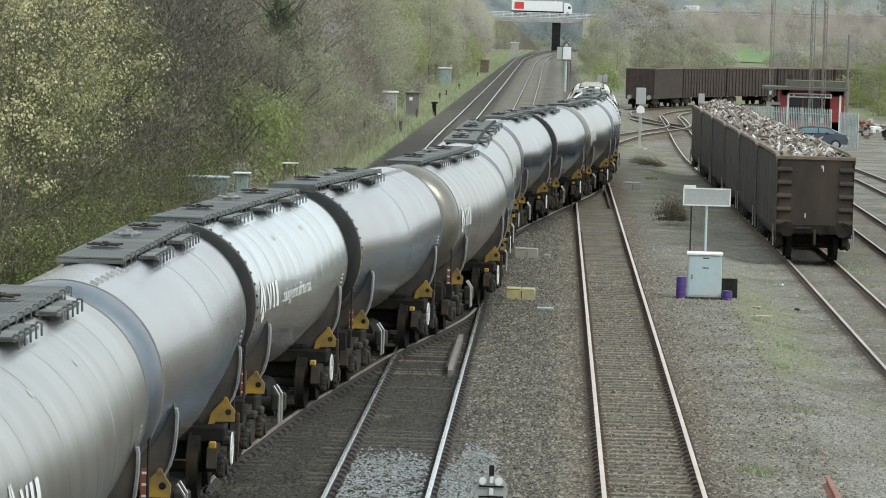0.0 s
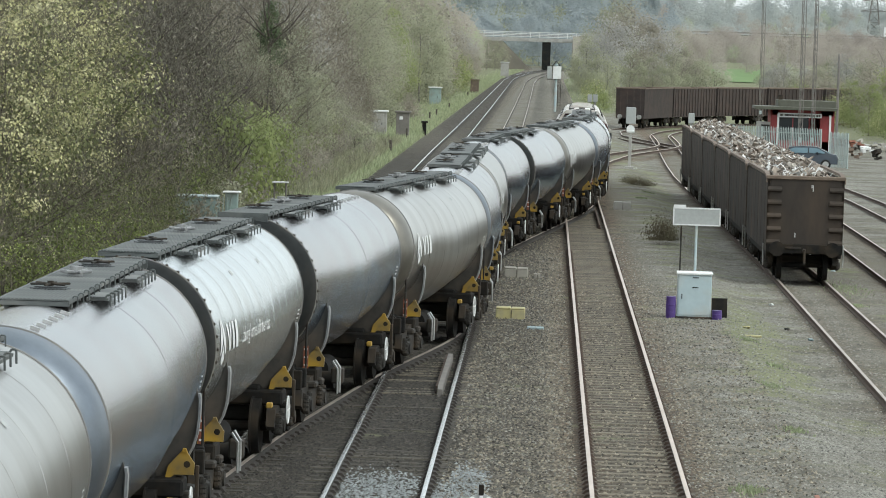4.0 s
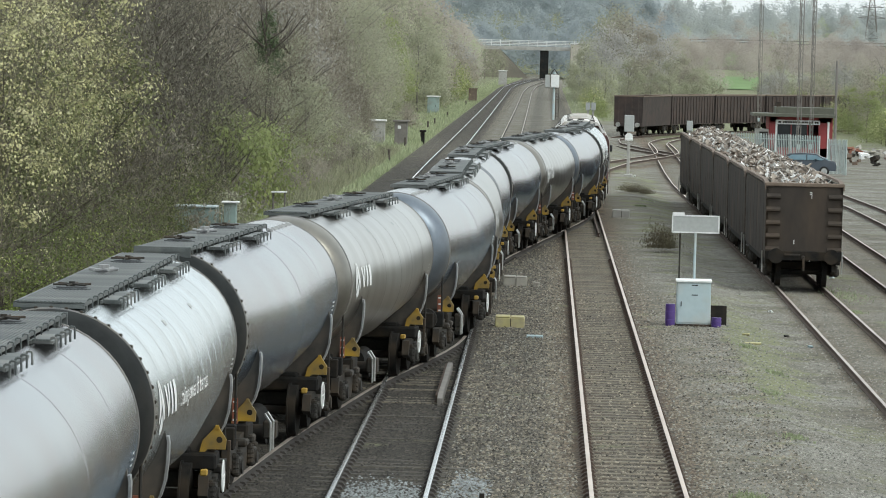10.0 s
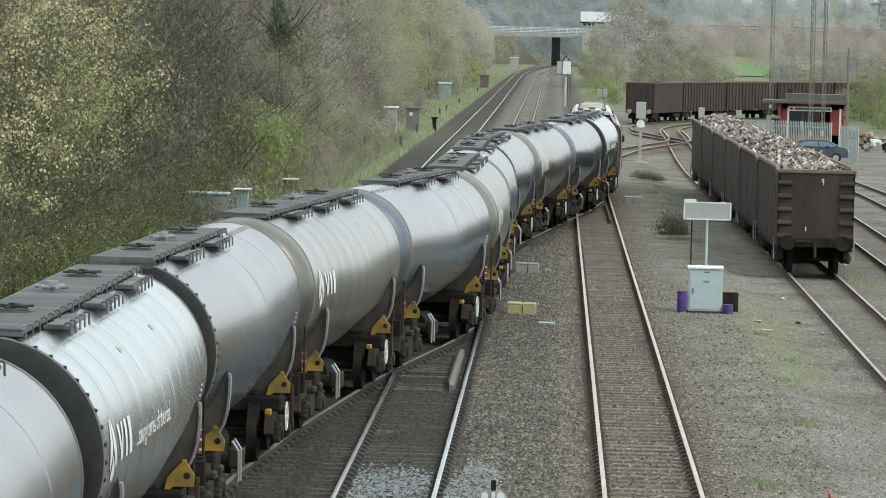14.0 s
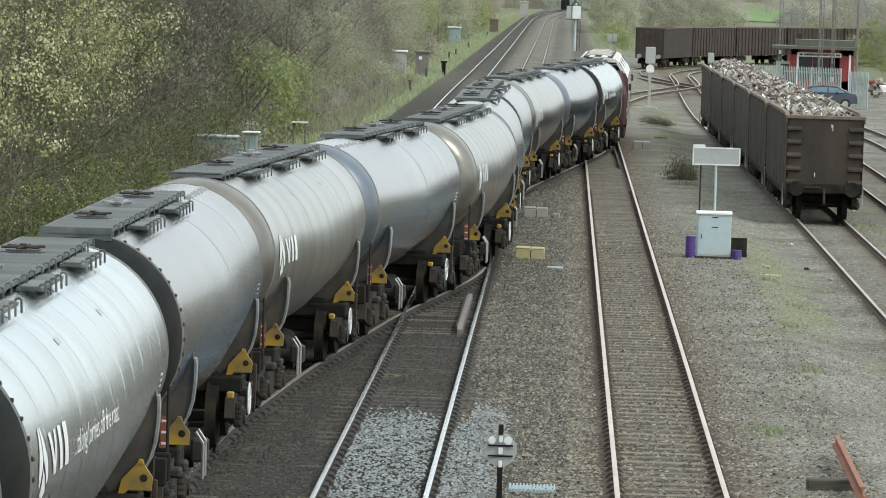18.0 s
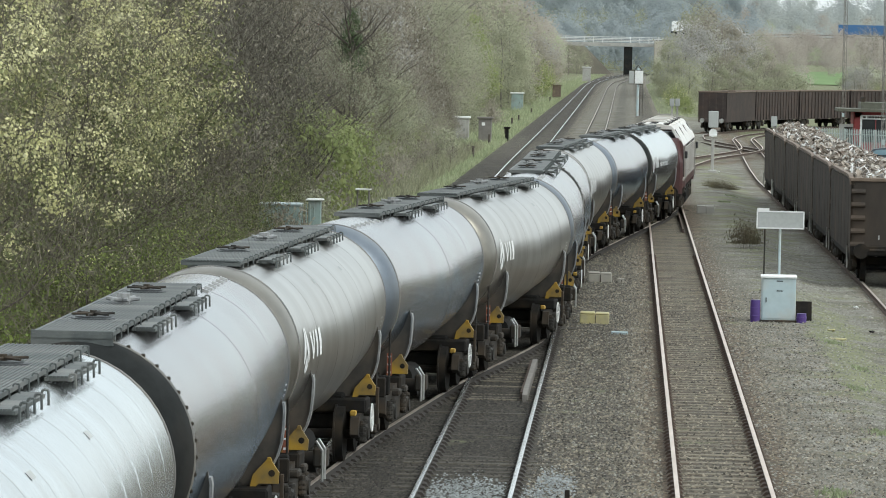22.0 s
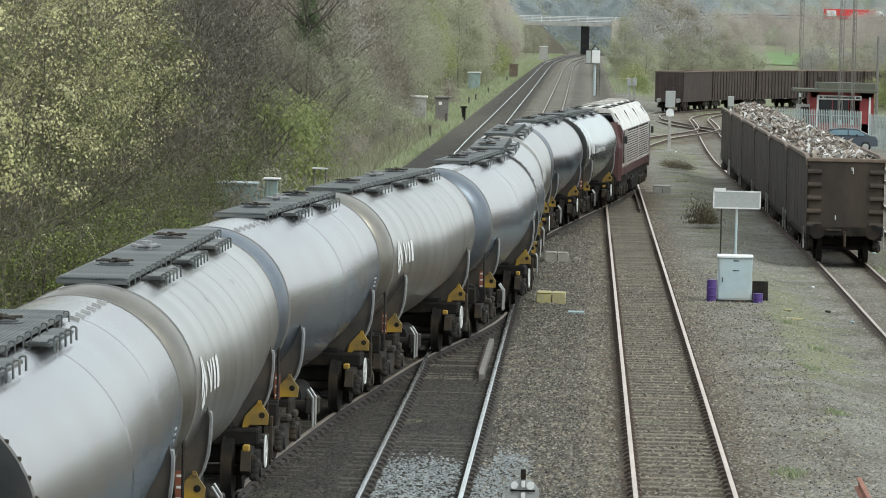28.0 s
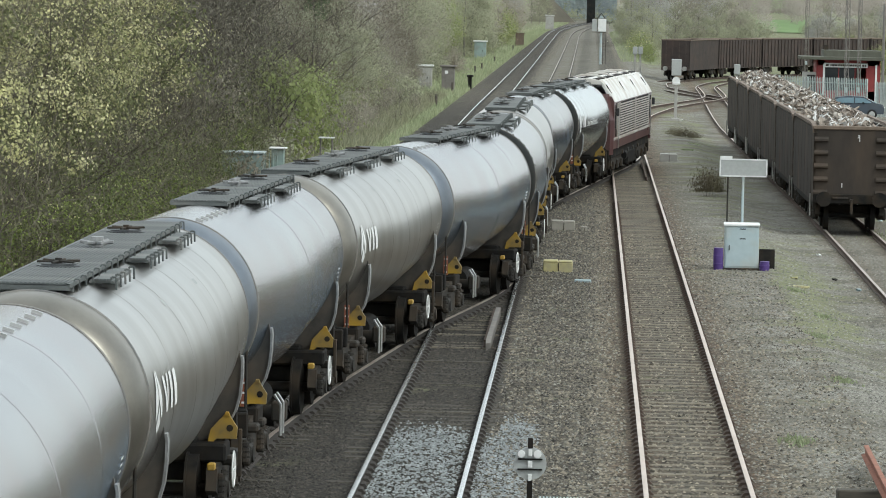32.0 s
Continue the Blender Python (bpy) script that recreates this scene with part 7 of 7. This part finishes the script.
def bank_posts():
    r = random.Random(3)
    for y in (276, 279, 318, 345, 348, 392, 410, 455, 560):
        t = thing("fence_post", "short dark timber post on the bank", "post", "posts along the bank")
        bm = bmnew()
        box(bm, (0, 0, 0.35), (0.13, 0.13, 0.9), 0.02)
        part("post", bm, "bark", t)
        bm = bmnew()
        box(bm, (0, 0, 0.81), (0.15, 0.15, 0.04), 0.01)
        part("cap", bm, "bark", t)
        at_place(t, -9.6 - r.uniform(0, 0.9), y, -0.35, r.uniform(0, 1))


bank_posts()


# ---- yard hut, fence, car, poles ----
def hut():
    t = thing("yard_office", "small red brick yard office with flat dark roof", "building")
    w, d, h = 4.3, 4.0, 3.3
    for x, sx in ((-w / 2, 0.12), (w / 2, 0.12)):
        bm = bmnew()
        box(bm, (x, d / 2, h / 2), (0.2, d, h))
        part("wall", bm, "hut_red", t)
    bm = bmnew()
    box(bm, (0, d, h / 2), (w, 0.2, h))
    part("wall", bm, "hut_red", t)
    bm = bmnew()
    box(bm, (0, 0, 0.55), (w, 0.2, 1.1))
    box(bm, (0, 0, h - 0.2), (w, 0.2, 0.4))
    box(bm, (-w / 2 + 0.25, 0, h / 2), (0.5, 0.2, h))
    box(bm, (w / 2 - 0.45, 0, h / 2), (0.9, 0.2, h))
    part("front_wall", bm, "hut_red", t, "red painted front wall")
    for x in (-1.25, -0.1):
        bm = bmnew()
        box(bm, (x, 0.02, 2.0), (1.1, 0.05, 1.7))
        wn = part("window", bm, "dark_glass", t, "dark window")
        bm = bmnew()
        box(bm, (x + 0.57, -0.08, 2.0), (0.06, 0.08, 1.75))
        part("mullion", bm, "hut_red", wn)
    for x in (-1.72, 1.95):
        bm = bmnew()
        box(bm, (x, -0.13, 1.5), (0.14, 0.06, 3.0))
        part("trim", bm, "white_paint", t, "white upright trim")
    bm = bmnew()
    box(bm, (-0.5, d / 2 - 0.4, h + 0.1), (w + 1.5, d + 1.2, 0.22), 0.02)
    part("roof", bm, "hut_roof", t, "dark mossy roof edge")
    bm = bmnew()
    box(bm, (0.3, d / 2, h + 0.42), (w - 0.2, d - 0.6, 0.5), 0.02)
    part("upper_roof", bm, "hut_roof", t)
    bm = bmnew()
    box(bm, (-1.5, d / 2, h + 0.8), (0.3, 0.3, 0.4))
    part("chimney", bm, "bogie_grey", t)
    bm = bmnew()
    box(bm, (-0.2, -0.16, 2.92), (3.1, 0.06, 0.31), 0.01)
    sg = part("name_board", bm, "white_paint", t, "white name board with dark lettering")
    r = random.Random(2)
    x = -1.6
    while x < 1.15:
        k = r.uniform(0.08, 0.2)
        bm = bmnew()
        box(bm, (x + k / 2, -0.194, 2.92), (k, 0.006, 0.13))
        part("letter_bar", bm, "bogie_grey", sg)
        x += k + (0.03 if r.random() < 0.8 else 0.12)
    # lean-to porch
    bm = bmnew()
    box(bm, (-w / 2 - 0.55, 0.5, 1.2), (1.0, 0.9, 2.4))
    part("porch", bm, "concrete", t)
    bm = bmnew()
    box(bm, (-w / 2 - 0.45, 0.02, 1.2), (0.6, 0.06, 2.0))
    part("porch_door", bm, "bogie_grey", t)
    at_place(t, 18.1, 308, -0.45)


hut()


def palisade(x0, y0, x1, y1, label, solid=False):
    t = thing("palisade_fence", label, "fence", "palisade fence of the yard")
    L = math.hypot(x1 - x0, y1 - y0)
    bm = bmnew()
    prism(bm, [(-0.032, 0.05), (0.032, 0.05), (0.032, 2.2), (0.0, 2.32), (-0.032, 2.2)], "y", -0.012, 0.012)
    pale = mesh_of("pale", bm, "fence_green")
    n = int(L / (0.11 if solid else 0.155))
    for k in range(n):
        share("pale", pale, t, Matrix.Translation(((k + 0.5) * L / n, 0, 0)))
    for z in (0.5, 1.95):
        bm = bmnew()
        box(bm, (L / 2, 0.05, z), (L, 0.05, 0.06))
        part("rail_bar", bm, "fence_green", t)
    for k in range(int(L / 2.75) + 2):
        bm = bmnew()
        box(bm, (min(L, k * 2.75), 0.1, 1.15), (0.1, 0.08, 2.3))
        part("post", bm, "fence_green", t)
    t.matrix_world = Matrix.Translation((x0, y0, -0.45)) @ Matrix.Rotation(math.atan2(y1 - y0, x1 - x0), 4, "Z")


palisade(12.7, 297, 18.3, 291, "pale green steel palisade fence round the yard office")
palisade(18.3, 281, 19.35, 280, "pale blue-green palisade gate at the yard entrance", True)


def car():
    t = thing("parked_car", "dark blue hatchback car parked beside the fence", "car")
    prof = [(-2.05, 0.35), (-2.08, 0.75), (-1.95, 0.95), (-1.5, 1.02), (-0.75, 1.42), (0.2, 1.46), (0.95, 1.38), (1.7, 1.0), (2.0, 0.9), (2.08, 0.55), (2.0, 0.3)]
    prof = [(-x, z) for x, z in prof]
    bm = bmnew()
    rings = []
    for y, k in ((-0.86, 0.93), (-0.8, 1.0), (0.8, 1.0), (0.86, 0.93)):
        rings.append([(x * (1 if abs(y) < 0.85 else 0.985), y * (1.0 if z < 1.0 else 0.84), z * k if z > 0.4 else z) for x, z in prof])
    loft(bm, rings)
    part("body", bm, "car_blue", t)
    for sy in (-1, 1):
        bm = bmnew()
        prism(bm, [(-1.35, 1.02), (-0.75, 1.33), (0.15, 1.36), (0.15, 1.02)], "y", sy * 0.80, sy * 0.815)
        prism(bm, [(0.22, 1.02), (0.22, 1.36), (0.8, 1.32), (1.25, 1.08), (1.2, 1.02)], "y", sy * 0.80, sy * 0.815)
        part("side_window", bm, "window_sky", t, "side windows with a pale sky reflection painted in")
        for x in (-1.3, 1.3):
            bm = bmnew()
            tube(bm, (x, sy * 0.68, 0.32), (x, sy * 0.88, 0.32), 0.32, seg=22)
            wh = part("wheel", bm, "tyre", t)
            bm = bmnew()
            tube(bm, (x, sy * 0.87, 0.32), (x, sy * 0.89, 0.32), 0.2, seg=16)
            part("rim", bm, "steel_bright", wh)
        bm = bmnew()
        box(bm, (0.75, sy * 0.93, 1.05), (0.12, 0.16, 0.12), 0.03)
        part("mirror", bm, "car_blue", t)
    bm = bmnew()
    loft(bm, [[(0.78, y, 1.35), (1.52, y, 1.03), (1.55, y, 1.045), (0.8, y, 1.375)] for y in (-0.64, 0.64)])
    part("windscreen", bm, "window_sky", t, "windscreen with a pale sky reflection painted in")
    for y in (-0.6, 0.6):
        bm = bmnew()
        box(bm, (2.02, y, 0.72), (0.12, 0.34, 0.15), 0.03)
        part("headlight", bm, "white_paint", t, "pale headlight")
    at_place(t, 16.55, 277, -0.45, -0.08)


car()


def mast(x, y, h, label, r=0.16, lattice=True):
    """A slim mast: three legs with zigzag bracing, or a plain pole."""
    t = thing("yard_mast", label, "mast", "tall masts in the yard")
    if lattice:
        feet = [(r * math.cos(a), r * math.sin(a)) for a in (0.3, 2.4, 4.5)]
        for fx, fy in feet:
            bm = bmnew()
            tube(bm, (fx, fy, 0), (fx, fy, h), 0.028, seg=6)
            part("leg", bm, "pole_grey", t)
        step = 3.2 * r
        for i in range(3):
            (ax, ay), (bx, by) = feet[i], feet[(i + 1) % 3]
            bm = bmnew()
            rod(bm, [((ax, ay, k * step) if k % 2 == 0 else (bx, by, k * step)) for k in range(int(h / step) + 1)], 0.014, seg=4)
            part("bracing", bm, "pole_grey", t)["kind"] = "stuff"
        bm = bmnew()
        box(bm, (0, -r - 0.06, 1.5), (0.2, 0.1, 0.35), 0.01)
        part("box", bm, "cabinet_grey", t)
    else:
        bm = bmnew()
        tube(bm, (0, 0, 0), (0, 0, h), r, r * 0.75, seg=10)
        part("pole", bm, "pole_grey", t)
        bm = bmnew()
        tube(bm, (0, 0, h), (0, 0, h + 0.08), r * 0.8, r * 0.5, seg=10)
        part("cap", bm, "pole_grey", t)
    at_place(t, x, y, -0.5)


def pylon():
    t = thing("pylon", "distant steel lattice power pylon behind the wood", "pylon")
    def leg(k):
        return 2.6 * (1 - k) + 0.4 * k
    for sx in (-1, 1):
        for sy in (-1, 1):
            bm = bmnew()
            tube(bm, (sx * 2.6, sy * 2.6, 0), (sx * 0.4, sy * 0.4, 22), 0.12, seg=5)
            part("leg", bm, "pole_grey", t)
    for k in range(7):
        a, b = leg(k / 7), leg((k + 1) / 7)
        bm = bmnew()
        rod(bm, [(-a, -a, k * 22 / 7), (b, -b, (k + 1) * 22 / 7), (-b, -b, (k + 1) * 22 / 7), (a, -a, k * 22 / 7)], 0.08, seg=4)
        part("bracing", bm, "pole_grey", t)
    for z, w in ((13, 4.5), (16.5, 3.8), (20, 3.2)):
        bm = bmnew()
        rod(bm, [(-w, 0, z), (0, 0, z + 0.8), (w, 0, z), (-w, 0, z)], 0.1, seg=4)
        part("arm", bm, "pole_grey", t)
    at_place(t, 107, 1440, 8.0)


pylon()
mast(17.2, 295, 15, "tall slim grey steel mast beside the office")
mast(18.1, 296, 15, "tall slim grey steel lamp mast beside the office", 0.13)
mast(20.6, 420, 19, "tall distant steel mast behind the hopper wagons", 0.2)
mast(22.0, 330, 7.3, "dark wooden pole at the yard edge", 0.12, False)


def rubbish():
    r = random.Random(12)
    cols = ("white_paint", "concrete", "grey_box", "rust_bright", "bogie_grey", "concrete", "grey_box", "rim_brown")
    for k in range(26):
        x, y = r.uniform(21.6, 27.5), r.uniform(306, 350)
        t = thing("rubbish_heap", "piece of dumped rubbish at the yard edge", "rubbish", "rubbish at the yard edge")
        bm = bmnew()
        for q in range(4):
            box(bm, (r.uniform(-0.5, 0.5), r.uniform(-0.5, 0.5), r.uniform(0.1, 0.6)), (r.uniform(0.15, 0.65), r.uniform(0.15, 0.5), r.uniform(0.08, 0.32)), rot=Euler((r.uniform(-0.4, 0.4), r.uniform(-0.4, 0.4), r.uniform(0, 3))))
        part("debris", bm, r.choice(cols), t)
        at_place(t, x, y, -0.5)


rubbish()


# ---- road bridge and traffic ----
BY = 1180.0


def road_bridge():
    t = thing("road_bridge", "pale concrete road bridge with white railings over the line", "bridge")
    bm = bmnew()
    box(bm, (-8, BY + 5, 7.9), (46, 11, 1.0), 0.05)
    part("deck", bm, "concrete", t, "concrete deck beam")
    for x in (-0.55,):
        bm = bmnew()
        box(bm, (x, BY + 3, 3.5), (2.3, 6, 7.8), 0.1)
        part("pier", bm, "end_dark", t, "dark concrete pier")
    bm = bmnew()
    prism(bm, [(-34, -0.3), (-4.6, -0.3), (-12.5, 7.4), (-34, 7.4)], "y", BY - 1, BY + 12)
    part("abutment", bm, "bank_grass", t, "sloping overgrown abutment")
    bm = bmnew()
    prism(bm, [(34, -0.3), (12, -0.3), (17, 7.4), (34, 7.4)], "y", BY - 1, BY + 12)
    part("abutment", bm, "bank_grass", t, "sloping overgrown abutment")
    bm = bmnew()
    box(bm, (0, 0, 0.85), (0.14, 0.14, 1.7))
    post = mesh_of("railing_post", bm, "white_paint")
    for k in range(19):
        share("railing_post", post, t, Matrix.Translation((-30 + 2.5 * k, BY, 8.4)))
    for z in (8.75, 9.15, 9.55, 9.95):
        bm = bmnew()
        box(bm, (-8, BY, z), (46, 0.1, 0.13))
        part("railing", bm, "white_paint", t)


road_bridge()


def road_z(x):
    return 9.3 + 1.7 * float(sstep(2, 48, np.float64(x)))


def road():
    xs = np.concatenate([np.arange(-120, 130, 5.0), [200, 300]])
    bm = bmnew()
    loft(bm, [[(x, BY + 1, road_z(x)), (x, BY + 10, road_z(x)), (x, BY + 10, road_z(x) - 0.3), (x, BY + 1, road_z(x) - 0.3)] for x in xs])
    tagged(new("road", mesh_of("road", bm, "pole_grey")), "grey asphalt main road on an embankment", "road", kind="structure")
    for x0, x1 in ((6.5, 160), (-150, -20.5)):
        bm = bmnew()
        loft(bm, [[(x, BY - 18, -0.6), (x, BY - 0.5, road_z(x) - 0.2), (x, BY + 11, road_z(x) - 0.2), (x, BY + 30, -0.6)] for x in np.linspace(x0, x1, 24)])
        tagged(new("embankment", mesh_of("embankment", bm, "bank_grass")), "grassy road embankment with scrub", "embankment", kind="structure")
    t = thing("crash_barrier", "grey steel crash barrier along the road", "barrier")
    bm = bmnew()
    loft(bm, [[(x, BY + 0.6, road_z(x) + 0.45), (x, BY + 0.65, road_z(x) + 0.75), (x, BY + 0.75, road_z(x) + 0.75), (x, BY + 0.7, road_z(x) + 0.45)] for x in np.arange(15, 126, 5.0)])
    part("beam", bm, "pole_grey", t)
    bm = bmnew()
    box(bm, (0, 0, 0.35), (0.12, 0.12, 0.75))
    post = mesh_of("barrier_post", bm, "pole_grey")
    for x in np.arange(15, 125, 4.0):
        share("barrier_post", post, t, Matrix.Translation((float(x), BY + 0.85, road_z(x))))


road()


def lorry(length, cab, trailer, label, stripe=None):
    """A lorry that drives towards its own +x."""
    t = thing("lorry", label, "lorry", "traffic on the road")
    h = length / 2
    bm = bmnew()
    prism(bm, [(h - 2.2, 0.7), (h - 0.1, 0.7), (h, 1.6), (h - 0.25, 2.9), (h - 0.9, 3.5), (h - 2.2, 3.5)], "y", -1.22, 1.22)
    c = part("cab", bm, cab, t)
    bm = bmnew()
    box(bm, (h - 0.13, 0, 2.3), (0.1, 2.1, 0.9), 0.02, rot=Euler((0, -0.18, 0)))
    part("windscreen", bm, "dark_glass", c)
    bm = bmnew()
    box(bm, (h - 0.8, 0, 2.25), (0.7, 2.47, 0.7), 0.02)
    part("side_window", bm, "dark_glass", c)
    bm = bmnew()
    box(bm, (-1.2, 0, 2.5), (length - 2.8, 2.5, 2.7), 0.04)
    b = part("trailer", bm, trailer, t)
    if stripe:
        bm = bmnew()
        box(bm, (-h + 2.2, 0, 2.5), (2.6, 2.52, 1.9), 0.02)
        part("rear_panel", bm, stripe, b)
    bm = bmnew()
    box(bm, (-1, 0, 0.9), (length - 2, 2.2, 0.4))
    part("chassis", bm, "underframe", t)
    for x in (h - 1.2, h - 3.6, -h + 1.4, -h + 2.6, -h + 3.8):
        bm = bmnew()
        tube(bm, (x, -1.25, 0.5), (x, 1.25, 0.5), 0.5, seg=18)
        part("wheel", bm, "tyre", t)
    return t


def van(label, body="truck_white", length=5.6, height=2.5):
    t = thing("van", label, "van", "traffic on the road")
    h = length / 2
    bm = bmnew()
    prism(bm, [(-h, 0.4), (h, 0.4), (h, 1.1), (h - 0.9, 1.35), (h - 1.6, height), (-h + 0.05, height)], "y", -0.95, 0.95)
    part("body", bm, body, t)
    bm = bmnew()
    prism(bm, [(h - 1.75, 1.4), (h - 1.0, 1.4), (h - 1.65, height - 0.2), (h - 1.75, height - 0.2)], "y", -0.96, 0.96)
    part("side_window", bm, "dark_glass", t)
    for x in (-h + 1, h - 1):
        bm = bmnew()
        tube(bm, (x, -0.97, 0.36), (x, 0.97, 0.36), 0.36, seg=18)
        part("wheel", bm, "tyre", t)
    return t


def road_pose(x, speed):
    y = BY + (3.2 if speed > 0 else 7.2)
    return Matrix.Translation((x, y, road_z(x) if -60 < x < 150 else road_z(max(-60, min(150, x))))) @ Matrix.Rotation(0 if speed > 0 else math.pi, 4, "Z")


# vehicle, place of its middle at 0 s, metres a second
TRAFFIC = [
    (lorry(16.6, "truck_white", "truck_white", "white articulated lorry with red rear panel on the road", "truck_red"), -4.7, 25.9),
    (van("white car crossing the road bridge"), 35.5, -28.4),
    (van("white van crossing the road bridge"), 241.0, -28.0),
    (van("white delivery van on the main road"), 427.0, -32.2),
    (lorry(12.5, "truck_white", "truck_white", "white lorry crossing the road bridge"), -331.0, 24.5),
    (lorry(11.0, "truck_white", "truck_white", "white box lorry on the main road"), -521.5, 24.45),
    (van("white van ahead of a lorry on the road"), -509.5, 24.45),
    (lorry(16.0, "blue_white", "truck_blue", "lorry with white cab and dark blue trailer on the road"), -464.0, 24.0),
    (lorry(16.5, "truck_blue", "truck_red", "blue lorry with a red trailer on the main road"), 704.0, -26.8),
    (lorry(16.6, "truck_white", "truck_red", "white lorry with a red and white trailer on the road", "truck_white"), -670.0, 26.5),
    (van("pale car crossing the road bridge", "blue_white", 4.6, 1.5), -1040.0, 36.0),
]


def motions():
    steps = [k * 1.0 for k in range(33)]
    for n, w in WAGONS:
        c = CENTRE4 + PITCH * (n - 4)
        walk(w, [(t, run_pose(c + run_at(t), 5.35)) for t in steps])
    c = CENTRE4 + PITCH * 7 + PITCH / 2 + 10.75
    walk(LOCO, [(t, run_pose(c + run_at(t), 6.6)) for t in steps])
    for v, x0, speed in TRAFFIC:
        walk(v, [(t, road_pose(x0 + speed * t, speed)) for t in (0.0, 8.0, 16.0, 24.0, 32.0)])


motions()
